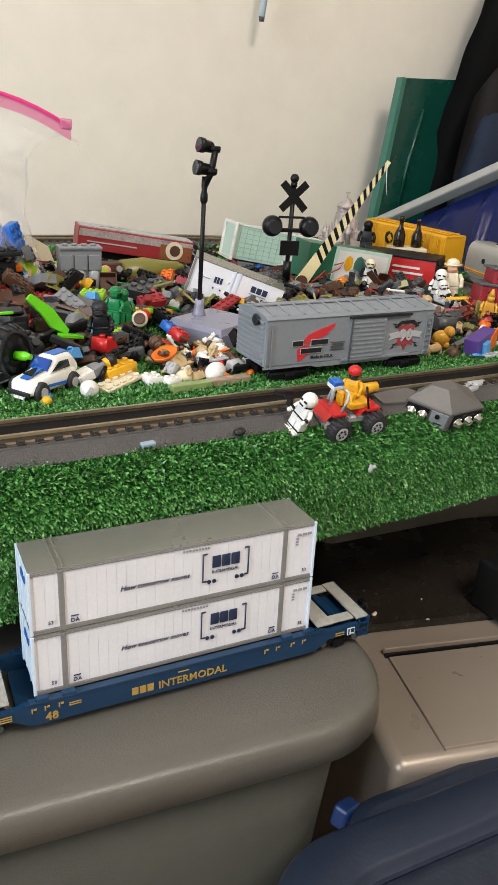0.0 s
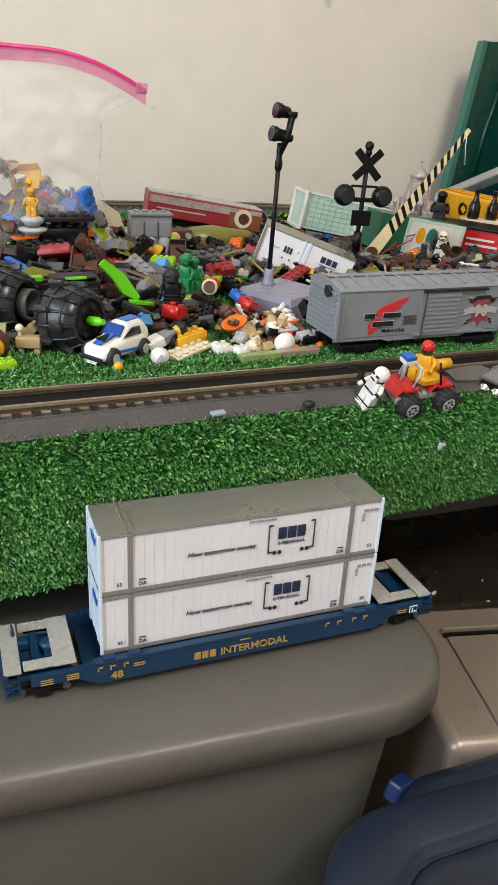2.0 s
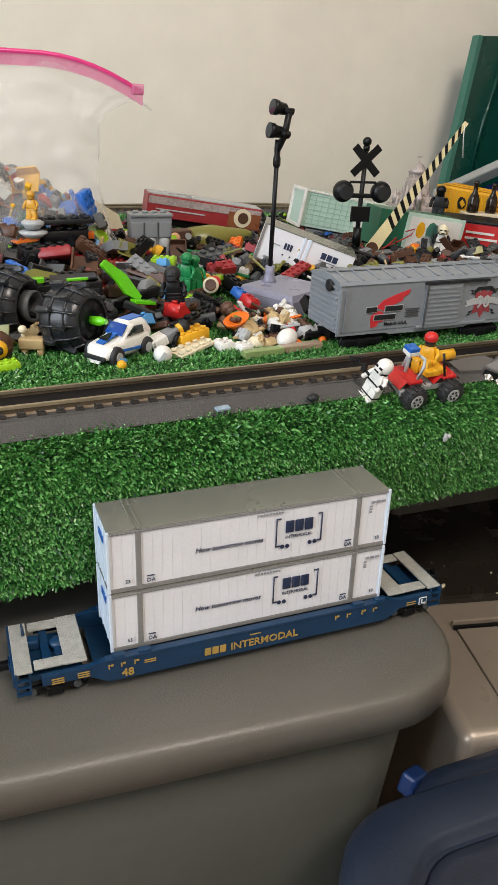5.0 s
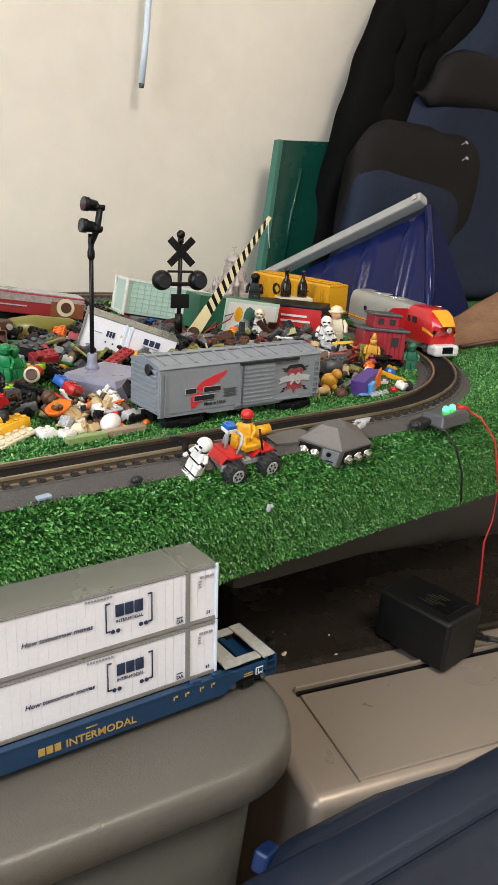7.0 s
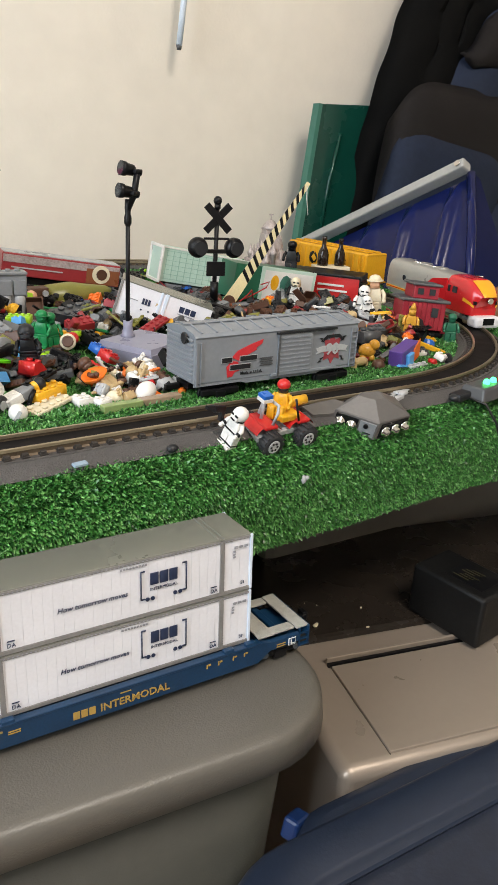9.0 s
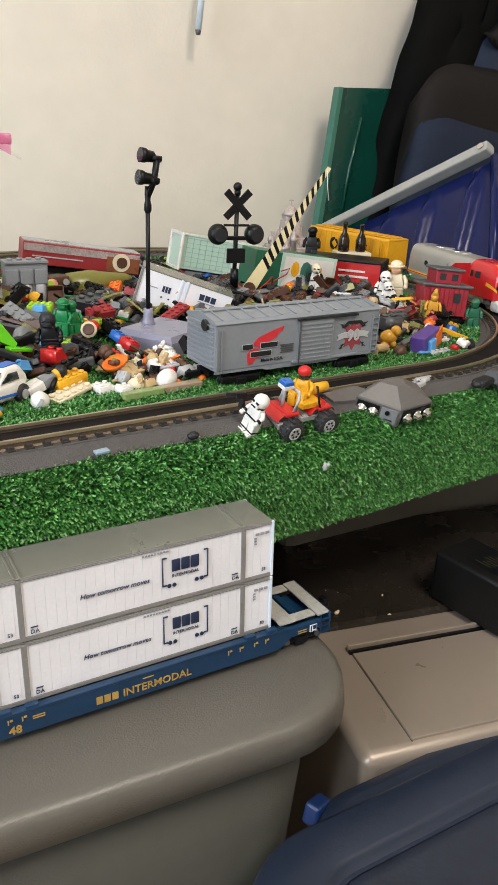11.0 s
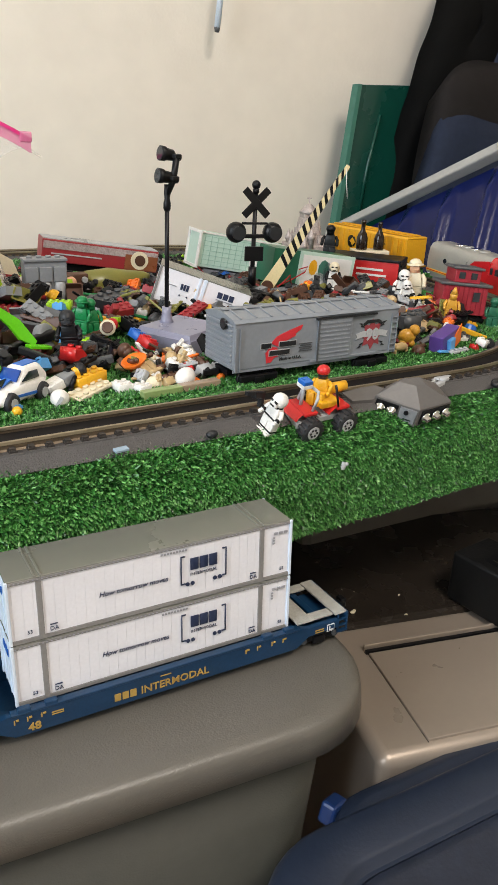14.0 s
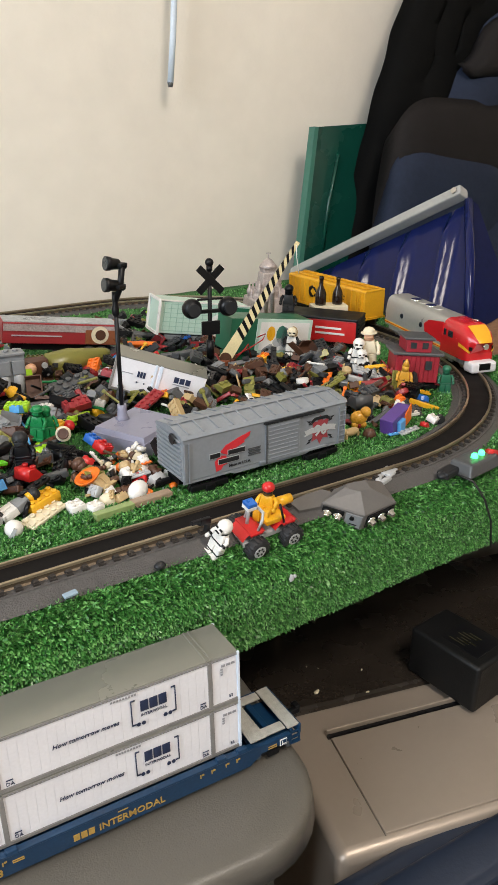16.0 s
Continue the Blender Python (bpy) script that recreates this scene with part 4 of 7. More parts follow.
for k in range(5):
    dl.box(-0.0135, Y - 0.0006, 0.0268 - 0.0013 * k, 0.0115 - 0.002 * (k % 2), 0.0003, 0.0007)
part("data_lines", dl, DGREY, bx)
bc = Matrix.Translation((0.0475, Y - 0.0004, 0.0275))
part("badge", B().prism([((0.0112 if k % 2 == 0 else 0.0074) * math.cos(math.pi * k / 8 - math.pi / 2), (0.0118 if k % 2 == 0 else 0.0074) * math.sin(math.pi * k / 8 - math.pi / 2)) for k in range(16)], 0.0004, bc), material("faded_red_ink", (0.30, 0.045, 0.055), 0.5), bx, "dull red badge with the number 90")
part("badge_ribbon", B().prism([(-0.0155, 0.0015), (-0.009, 0.0030), (0.009, 0.0030), (0.0155, 0.0015), (0.014, -0.0010), (0.0155, -0.003), (0.009, -0.0015), (-0.009, -0.0015), (-0.0155, -0.003), (-0.014, -0.001)], 0.0003, Matrix.Translation((0.0475, Y - 0.0007, 0.0275))), LGREY, bx)
part("badge_number", B().text("90", 0.0125, Matrix.Translation((0.0475, Y - 0.0010, 0.0235)), bold=0.0003, align="CENTER"), LGREY, bx)
part("badge_band", B().prism([(-0.0095, 0.0085), (-0.006, 0.0112), (0.006, 0.0112), (0.0095, 0.0085), (0.0085, 0.0066), (0.005, 0.0088), (-0.005, 0.0088), (-0.0085, 0.0066)], 0.0003, Matrix.Translation((0.0475, Y - 0.0009, 0.0275))), CHAR, bx)
for sx, sz in ((-1, 1), (1, 1), (-1, -1), (1, -1)):
    part("badge_bolt", B().prism([(0, 0), (0.004, 0.001), (0.003, 0.002), (0.006, 0.004), (0.002, 0.0035), (0.003, 0.0025)], 0.0003, Matrix.Translation((0.0475 + sx * 0.0075, Y - 0.0007, 0.0275 + sz * 0.0055)) @ Matrix.Diagonal((sx, 1, sz, 1))), CHAR, bx)

# streamlined diesel on the bend
LOCO = pose(0.5745, 0.268, G0 + 0.0075, 0, 0, -103)
lo = thing("diesel_locomotive", LOCO, "red and silver streamlined model diesel locomotive with yellow trim", "locomotive")
LL, LW = 0.172, 0.036


def hull(u, v, x0, x1, nose):
    """Cross-section of the body, v from one sill over the roof to the other; u along the length."""
    x = x0 + (x1 - x0) * u
    t = 0.0
    if nose:
        t = max(0.0, (x - (LL / 2 - 0.030)) / 0.030)
    a = math.pi * (1 - v)
    ca, sa = math.cos(a), math.sin(a)
    w = LW / 2 * (1 - 0.30 * t ** 2.5)
    h = 0.034 * (1 - 0.44 * t ** 1.5)
    y = w * math.copysign(abs(ca) ** 0.38, ca)
    z = 0.010 + h * abs(sa) ** 0.50
    if nose and t > 0.25:
        x -= 0.006 * (t ** 2) * (z / 0.044) + 0.010 * t ** 3 * abs(y / w) ** 3
    return Vector((x, y, z))


def skin(x0, x1, nose, nu=16, nv=24):
    b = B().grid(lambda u, v: hull(u, v, x0, x1, nose), nu, nv)
    for u in (0, 1):
        ring = [b.bm.verts.new(hull(u, k / nv, x0, x1, nose)) for k in range(nv + 1)]
        b.bm.faces.new(ring if u else ring[::-1])
    return b


part("body", skin(-LL / 2, 0.030, False), SILVERLOCO, lo, "silver ribbed body")
part("cab", skin(0.030, LL / 2, True, 30), LOCORED, lo, "glossy red cab and nose")
part("nose_stripe", B().grid(lambda u, v: hull(0.999 - 0.42 * u, 0.5 + (v - 0.5) * 0.16, 0.030, LL / 2, True) + Vector((0.0007 * (1 - u), 0, 0.0006)), 20, 4), LOCOYEL, lo, "yellow nose stripe")
for s in (-1, 1):
    part("side_band", B().box(-0.028, s * (LW / 2 + 0.0002), 0.0135, 0.116, 0.0008, 0.0026), LOCOYEL, lo)
    part("band_line", B().box(-0.028, s * (LW / 2 + 0.0004), 0.0135, 0.116, 0.0008, 0.0008), LOCORED, lo)
    part("nose_band", B().grid(lambda u, v: hull(0.55 + 0.45 * u, (0.045 + 0.03 * v) if s > 0 else (0.955 - 0.03 * v), 0.030, LL / 2, True) + Vector((0.0004, 0, 0.0002)) * 1.0 + Vector((0, -s * 0.0005, 0)), 14, 2), LOCOYEL, lo)
    part("red_sweep", B().prism([(0.031, 0.018), (0.031, 0.040), (0.005, 0.036), (-0.004, 0.030), (-0.002, 0.022), (0.006, 0.018)], 0.0010, Matrix.Translation((0, s * (LW / 2 - 0.0004) - 0.0005, 0))), LOCORED, lo)
    part("side_window", B().box(0.046, s * (LW / 2 + 0.0001), 0.031, 0.0075, 0.0010, 0.0065, bevel=0.0004), GLASSDK, lo)
    part("door_window", B().box(0.036, s * (LW / 2 + 0.0001), 0.031, 0.0035, 0.0010, 0.0065, bevel=0.0004), GLASSDK, lo)
    part("windshield", B().box(0.0605, s * 0.0074, 0.0352, 0.0015, 0.0115, 0.0060, pose(0, 0, 0, 0, -38, s * 20), bevel=0.0006), GLASSDK, lo)
    for x in (-0.01, -0.05):
        part("porthole", B().cyl(x, s * (LW / 2 + 0.0002), 0.027, 0.0028, 0.0010, pose(0, 0, 0, 90)), GLASSDK, lo)
    part("number_board", B().box(0.0735, s * 0.0135, 0.0225, 0.0065, 0.0010, 0.0034, pose(0, 0, 0, 0, 0, -s * 28)), BLACK, lo)
for k in range(4):
    part("roof_fan", B().cyl(-0.005 - 0.0155 * k, 0, 0.0443, 0.0062, 0.0018, seg=14), CHROME if k % 2 else SILVERLOCO, lo, "bright roof fan")
part("headlight", B().cyl(LL / 2 - 0.0050, 0, 0.0255, 0.0030, 0.003, pose(0, 0, 0, 0, 80)), CHROME, lo)
part("horn", B().tube([(0.046, 0.006, 0.0445), (0.056, 0.006, 0.0455)], 0.0008), CHROME, lo)
part("pilot", B().box(LL / 2 - 0.010, 0, 0.0045, 0.016, 0.030, 0.0115, bevel=0.003, taper=(1, 1.0)), CONT, lo, "white pilot plate")
part("pilot_opening", B().box(LL / 2 - 0.0022, 0.0, 0.0055, 0.0012, 0.013, 0.0065), BLACK, lo)
part("skirt", B().box(-0.010, 0, 0.0082, LL - 0.035, LW - 0.002, 0.004), SILVERLOCO, lo)
part("fuel_tank", B().box(-0.006, 0, 0.004, 0.040, 0.027, 0.008, bevel=0.002), SILVERLOCO, lo)
for x in (-0.055, 0.046):
    truck(lo, x, 0.0058, 0.0095, GREY, STEEL, 0.030)

# yellow covered hopper behind it
HP = pose(0.5755, 0.452, G0 + 0.0075, 0, 0, -86)
ho = thing("hopper_car", HP, "yellow model covered hopper car with a round emblem", "railway car")
HL, HW = 0.142, 0.036
part("body", B().box(0, 0, 0.0265, HL, HW - 0.002, 0.031, bevel=0.0006), HOPYEL, ho)
part("slope_sheet", B().prism([(-HL / 2 + 0.012, 0.011), (HL / 2 - 0.012, 0.011), (HL / 2 - 0.03, 0.005), (-HL / 2 + 0.03, 0.005)], 0.024, Matrix.Translation((0, -0.012, 0))), HOPYEL, ho)
for k in range(15):
    x = -HL / 2 + 0.004 + (HL - 0.008) * k / 14
    for s in (-1, 1):
        part("side_rib", B().box(x, s * (HW / 2 - 0.0004), 0.0265, 0.0014, 0.0016, 0.030), HOPYEL, ho)
part("roof", B().box(0, 0, 0.0432, HL + 0.001, HW - 0.001, 0.0026, bevel=0.0008, taper=(1, 0.9)), HOPYEL, ho)
part("hatch_walk", B().box(0, -0.007, 0.0456, HL - 0.008, 0.006, 0.0012).box(0, 0.007, 0.0456, HL - 0.008, 0.006, 0.0012), HOPYEL, ho)
part("side_sill", B().box(0, 0, 0.0105, HL + 0.004, HW, 0.0024), HOPYEL, ho)
for s in (-1, 1):
    part("emblem", B().lathe([(0.0055, 0), (0.0075, 0.0003), (0.0075, 0.0007), (0.0042, 0.0008)], 20, pose(-0.022, s * (HW / 2 + 0.0006), 0.0285, 90 * s, 0, 0)), BLACK, ho, "black round emblem")
    part("emblem_core", B().box(-0.0192, s * (HW / 2 + 0.0011), 0.0285, 0.0075, 0.0006, 0.006, pose(0, 0, 0, 0, 45)), HOPYEL, ho)
    for k in range(3):
        part("marking", B().box(0.030, s * (HW / 2 + 0.0006), 0.033 - 0.004 * k, 0.016 - 0.003 * k, 0.0006, 0.0012), BLACK, ho)
    for x in (HL / 2 - 0.004, HL / 2 - 0.009):
        part("ladder_rail", B().box(x, s * (HW / 2 + 0.0008), 0.0265, 0.0007, 0.0008, 0.030), HOPYEL, ho)
    for k in range(6):
        part("rung", B().box(HL / 2 - 0.0065, s * (HW / 2 + 0.0010), 0.014 + 0.005 * k, 0.0055, 0.0007, 0.0008), HOPYEL, ho)
for x in (-0.05, 0.05):
    truck(ho, x, 0.0048, 0.0095, BLACK, STEEL)

# ---- signals and signs ----
lp = thing("signal_lamp", pose(0.196, 0.2235, G0, 0, 0, 27.5), "black twin floodlight post on a lavender grey plastic base", "lamp post")
part("base", B().box(0, 0, 0.0065, 0.054, 0.052, 0.013).box(0, 0, 0.0150, 0.052, 0.050, 0.004, taper=(0.94, 0.93)), LAV, lp, "lavender grey box base")
lq = lp.matrix_basis.inverted() @ Vector((0.188, 0.237, G0))
part("socket", B().lathe([(0.0065, 0.016), (0.0045, 0.019), (0.0036, 0.024), (0.0036, 0.029)], 14, Matrix.Translation((lq.x, lq.y, 0))), LAV, lp)
part("plug_plate", B().box(-0.0276, 0.010 - 0.026, 0.0075, 0.0008, 0.004, 0.006), CREAM, lp)
part("pole", B().cyl(lq.x, lq.y, 0.066, 0.0017, 0.085, seg=12), BLACK, lp)
part("pole_joint", B().lathe([(0.0018, 0.100), (0.0028, 0.102), (0.0028, 0.106), (0.0020, 0.109), (0.0024, 0.113), (0.0022, 0.119)], 12, Matrix.Translation((lq.x, lq.y, 0))), BLACK, lp)
part("bracket", B().tube([(lq.x, lq.y, 0.112), (lq.x + 0.002, lq.y - 0.004, 0.122), (lq.x + 0.003, lq.y - 0.006, 0.137)], 0.0024), BLACK, lp)
for dx, dy, dz in ((0.0, 0.0, 0.1395), (-0.004, -0.001, 0.1245)):
    hd = part("floodlight", B().lathe([(0.0026, -0.0056), (0.0040, -0.0040), (0.0044, 0.0012), (0.0052, 0.0024), (0.0054, 0.0060)], 10, pose(lq.x + dx, lq.y + dy, dz, 0, 0, -27.5) @ pose(0, 0, 0, 82, 0, -88)), BLACK, lp, "black floodlight hood")
    part("lens", B().cyl(0, 0, 0.0060, 0.0048, 0.0006), GLASSDK, hd).matrix_basis = pose(lq.x + dx, lq.y + dy, dz, 0, 0, -27.5) @ pose(0, 0, 0, 82, 0, -88)
    part("yoke", B().box(lq.x + dx + 0.004, lq.y + dy - 0.003, dz - 0.001, 0.008, 0.009, 0.0030, bevel=0.0008).ball(lq.x + dx + 0.0065, lq.y + dy - 0.005, dz - 0.002, 0.0026, u=10, v=7), BLACK, lp)

sg = thing("crossing_signal", pose(0.3315, 0.345, G0, 0, 0, -12), "black plastic railroad crossing signal with crossed boards", "signal")
part("post", B().cyl(0, 0, 0.052, 0.0022, 0.104, seg=12), BLACK, sg)
part("finial", B().ball(0, 0, 0.1115, 0.0042).cyl(0, 0, 0.106, 0.003, 0.004), BLACK, sg)
for a in (45, -45):
    part("cross_board", B().box(0, -0.0026 - 0.0003 * (a > 0), 0.0955, 0.034, 0.0016, 0.0070, pose(0, 0, 0, 0, a, 0), bevel=0.0003), BLACK, sg)
for s in (-1, 1):
    lt = part("light", B().lathe([(0.004, 0.006), (0.0085, 0.004), (0.0098, 0.0), (0.0098, -0.003), (0.0070, -0.004)], 20, pose(s * 0.0185, -0.002, 0.068, -90, 0, 0) @ Matrix.Diagonal((1, 1, -1, 1))), BLACK, sg, "round black signal light")
    part("hood", B().cyl(s * 0.0185, -0.0075, 0.068, 0.0062, 0.007, pose(0, 0, 0, 90)), CHAR, lt)
part("upper_bar", B().box(0, -0.001, 0.0765, 0.026, 0.0022, 0.0022, bevel=0.0005), BLACK, sg)
part("lower_bar", B().box(0, -0.001, 0.0645, 0.030, 0.0026, 0.0040, bevel=0.0008), BLACK, sg)
part("plate", B().box(0, -0.0024, 0.0480, 0.0190, 0.0020, 0.0140, bevel=0.0005), BLACK, sg)
part("foot", B().cyl(0, 0, 0.026, 0.004, 0.018).box(0, 0, 0.008, 0.016, 0.016, 0.016, bevel=0.001), BLACK, sg)

P0, P1 = Vector((0.341, 0.333, 0.113)), Vector((0.396, 0.290, 0.230))
gx = (P1 - P0).normalized()
gy = Vector((0.5, 0.86, -0.05))
gy = (gy - gy.dot(gx) * gx).normalized()
GM = Matrix.Translation(P0) @ Matrix((gx, gy, gx.cross(gy))).transposed().to_4x4()
gt = thing("crossing_gate", GM, "raised cream crossing gate arm with black slanted stripes", "crossing gate")
GL = (P1 - P0).length
wd_ = lambda s: 0.0062 - 0.0043 * s
part("arm", B().prism([(0, -wd_(0)), (GL, -wd_(1)), (GL, wd_(1)), (0.0, wd_(0))], 0.0016), GATEC, gt)
for k in range(12):
    s0 = 0.22 + 0.76 * k / 12
    s1 = s0 + 0.030
    sh = -0.024
    part("stripe", B().prism([(GL * (s0 + sh), -wd_(s0)), (GL * (s1 + sh), -wd_(s1)), (GL * (s1 - sh), wd_(s1)), (GL * (s0 - sh), wd_(s0))], 0.0022, Matrix.Translation((0, -0.0003, 0))), BLACK, gt)
part("pivot", B().cyl(0.002, 0.0008, 0, 0.0060, 0.004, pose(0, 0, 0, 90)), BROWN, gt)
part("string", B().tube([(GL - 0.003, -0.001, 0), (GL - 0.012, -0.002, -0.006), (GL - 0.024, -0.002, -0.016)], 0.0004, 5), WHITE, gt, "thin white thread")
mb = thing("gate_motor", pose(0.343, 0.336, G0, 0, 0, 10), "rusty brown gate motor block", "motor")
part("body", B().box(0, 0, 0.008, 0.013, 0.014, 0.016, bevel=0.001), plastic("rust_plastic", (0.22, 0.07, 0.035)), mb)
for s in (-1, 1):
    part("wire", B().tube([(0.006 * s, -0.004, 0.012), (0.02 * s, -0.008, 0.020 + 0.004 * s), (0.030 * s, -0.002, 0.026), (0.036 * s, 0.0, 0.010)], 0.0007, 6), WIRERED if s > 0 else WIREBLK, mb)


# ---- trailers, loose cars and boxes in the middle of the loop ----
def rubber_wheel(parent, x, y, z, r, w=0.006):
    t = part("tyre", B().lathe([(r * 0.55, -w / 2), (r * 0.93, -w / 2), (r, -w / 3), (r, w / 3), (r * 0.93, w / 2), (r * 0.55, w / 2)], 20, pose(x, y, z, 90)), RUBBER, parent)
    part("rim", B().lathe([(r * 0.58, -w * 0.54), (r * 0.50, -w * 0.56), (r * 0.50, w * 0.56), (r * 0.58, w * 0.54)], 16, pose(x, y, z, 90)), LGREY, t)
    for k in range(6):
        a = radians(60 * k)
        part("spoke_gap", B().cyl(x + 0.30 * r * math.cos(a), y - w * 0.57, z + 0.30 * r * math.sin(a), r * 0.10, 0.0004, pose(0, 0, 0, 90), seg=8), CHAR, t)


MINTLINE = plastic("deeper_mint", (0.30, 0.50, 0.41))
tl1 = thing("toy_trailer", pose(0.323, 0.450, 0.1155, 0, 9.5, -6), "mint and white toy truck trailer tipped sideways", "trailer")
part("body", B().box(0.056, 0.016, 0.019, 0.112, 0.032, 0.037, bevel=0.0008), MINT, tl1)
for k in range(7):
    part("side_line", B().box(0.046, -0.0002, 0.004 + 0.005 * k, 0.082, 0.0005, 0.0005), MINTLINE, tl1)
for k in range(11):
    part("side_line", B().box(0.006 + 0.0078 * k, -0.0002, 0.019, 0.0005, 0.0005, 0.032), MINTLINE, tl1)
part("end_frame", B().box(-0.0006, -0.002, 0.019, 0.0026, 0.004, 0.040, bevel=0.0006).box(-0.0006, 0.031, 0.019, 0.0026, 0.004, 0.040, bevel=0.0006).box(-0.0006, 0.0145, 0.0375, 0.0026, 0.0290, 0.003).box(-0.0006, 0.0145, 0.0005, 0.0026, 0.0290, 0.003), WHITE, tl1)
part("top_rail", B().box(0.056, 0.0, 0.0375, 0.112, 0.002, 0.0016), WHITE, tl1)
part("white_patch", B().cyl(0.074, -0.0004, 0.015, 0.011, 0.0006, pose(0, 0, 0, 90), seg=24), INKWHITE, tl1)
part("green_patch", B().box(0.098, -0.0004, 0.020, 0.026, 0.0006, 0.030), FOREST, tl1)
part("yellow_dot", B().cyl(0.094, -0.0010, 0.024, 0.0048, 0.0006, pose(0, 0, 0, 90), seg=18), LOCOYEL, tl1)
part("chassis", B().box(0.050, 0.012, -0.004, 0.080, 0.020, 0.006, bevel=0.001), GREY, tl1)
for x in (0.036, 0.056):
    rubber_wheel(tl1, x, 0.002, -0.0085, 0.0088)
tl2 = thing("toy_trailer", pose(0.357, 0.352, 0.113, 0, 7.5, -5), "green toy trailer with a framed picture panel", "trailer")
part("body", B().box(0.049, 0.017, 0.018, 0.098, 0.034, 0.036, bevel=0.0008), FOREST, tl2)
part("frame", B().box(0.064, -0.0002, 0.018, 0.068, 0.0016, 0.037, bevel=0.0005), MINT, tl2)
part("picture", B().box(0.064, -0.0011, 0.018, 0.060, 0.0006, 0.030), INKWHITE, tl2, "pale printed picture panel")
for x, z, sx, sz, m in ((0.060, 0.020, 0.013, 0.020, FOLDERE), (0.065, 0.017, 0.010, 0.022, GREY), (0.047, 0.021, 0.010, 0.016, LOCOYEL), (0.074, 0.022, 0.012, 0.015, TAN), (0.056, 0.012, 0.012, 0.010, LGREY)):
    part("print_patch", B().cyl(x, -0.0016, z, 0.5, 0.0004, pose(0, 0, 0, 90) @ Matrix.Diagonal((sx, sz, 1, 1)), seg=10), m, tl2)
part("chassis", B().box(0.049, 0.012, -0.005, 0.100, 0.014, 0.008, bevel=0.001), FOREST, tl2)
part("wire", B().tube([(0.0, -0.006, -0.004), (0.018, -0.008, 0.006), (0.034, -0.008, 0.016), (0.038, -0.006, 0.022), (0.028, -0.006, 0.018)], 0.0007, 6), WIRERED, tl2)
tc = thing("loose_container", pose(0.205, 0.306, 0.1165, 0, 17, -27), "white model container leaning in the heap", "container")
part("body", B().box(0.041, 0.016, 0.0155, 0.082, 0.032, 0.031, bevel=0.0005), CONT, tc)
part("roof", B().box(0.041, 0.016, 0.0313, 0.0825, 0.0325, 0.0010), CONTTOP, tc)
part("lifting_post", B().box(0.0365, -0.0002, 0.0155, 0.0022, 0.0018, 0.0318, bevel=0.0003).box(0.0410, -0.0002, 0.0155, 0.0030, 0.0018, 0.0318, bevel=0.0003), CONTEND, tc, "pale blue lifting post")
part("bottom_rail", B().box(0.041, 0.016, 0.0008, 0.0828, 0.0328, 0.0022), POST, tc)
part("end_post", B().box(0.001, -0.0002, 0.0155, 0.0022, 0.0018, 0.0318), POST, tc)
for k in range(3):
    part("maker_mark", B().box(0.0560 + 0.0052 * k, -0.0003, 0.0225, 0.0043, 0.0005, 0.0052), INK, tc)
    part("maker_mark", B().box(0.0225 + 0.0026 * k, -0.0003, 0.0190, 0.0020, 0.0005, 0.0052), INK, tc)
part("word_line", B().box(0.061, -0.0003, 0.0182, 0.015, 0.0005, 0.0007).box(0.013, -0.0003, 0.0180, 0.010, 0.0005, 0.0007), INKGREY, tc)
for x in (0.0225, 0.0290):
    part("mark_dot", B().cyl(x, -0.0004, 0.0115, 0.0008, 0.0005, pose(0, 0, 0, 90), seg=8), INK, tc)

rc = thing("red_boxcar", pose(0.497, 0.375, G0, 0, 0, -53), "red model boxcar with a black end", "railway car")
part("body", B().box(0, 0, 0.0205, 0.088, 0.038, 0.025, bevel=0.0008), RED, rc)
part("end", B().box(0.0445, 0, 0.020, 0.002, 0.0385, 0.027, bevel=0.0005), BLACK, rc, "ribbed black end")
for k in range(5):
    part("end_rib", B().box(0.0460, 0, 0.0105 + 0.0048 * k, 0.0016, 0.034, 0.0020, bevel=0.0005), BLACK, rc)
part("roof", B().box(0, 0, 0.0345, 0.091, 0.041, 0.003, bevel=0.001), BLACK, rc)
part("wording_bar", B().box(0.012, -0.0193, 0.024, 0.030, 0.0006, 0.0022).box(0.014, -0.0193, 0.018, 0.034, 0.0006, 0.0022), INKWHITE, rc)
for x in (-0.028, 0.028):
    truck(rc, x, 0.0065, 0.0095, BLACK, BLACK)
CABRED = plastic("maroon_plastic", (0.30, 0.016, 0.030), 0.45, var=0.3)
cb = thing("caboose", pose(0.474, 0.206, G0, -4, 3, -30) @ Matrix.Diagonal((0.80, 0.88, 0.96, 1)), "dark red model caboose with grey roof ledge", "railway car")
part("body", B().box(0, 0, 0.0235, 0.052, 0.036, 0.027, bevel=0.0008), CABRED, cb)
for k in range(9):
    part("plank", B().box(-0.0225 + 0.0056 * k, -0.0184, 0.0235, 0.0044, 0.0008, 0.0255), CABRED, cb)
part("roof", B().box(0, 0, 0.0383, 0.060, 0.041, 0.0030, bevel=0.0010), DGREY, cb)
part("cupola", B().box(0, 0, 0.0460, 0.030, 0.034, 0.0125, bevel=0.0008), CABRED, cb)
part("cupola_roof", B().box(0, 0, 0.0532, 0.036, 0.038, 0.0024, bevel=0.0008), DGREY, cb)
for x in (-0.007, 0.007):
    part("window", B().box(x, -0.0172, 0.0465, 0.007, 0.0008, 0.006), GLASSDK, cb)
for x in (-0.014, 0.013):
    part("window", B().box(x, -0.0190, 0.0275, 0.008, 0.0008, 0.009), GLASSDK, cb)
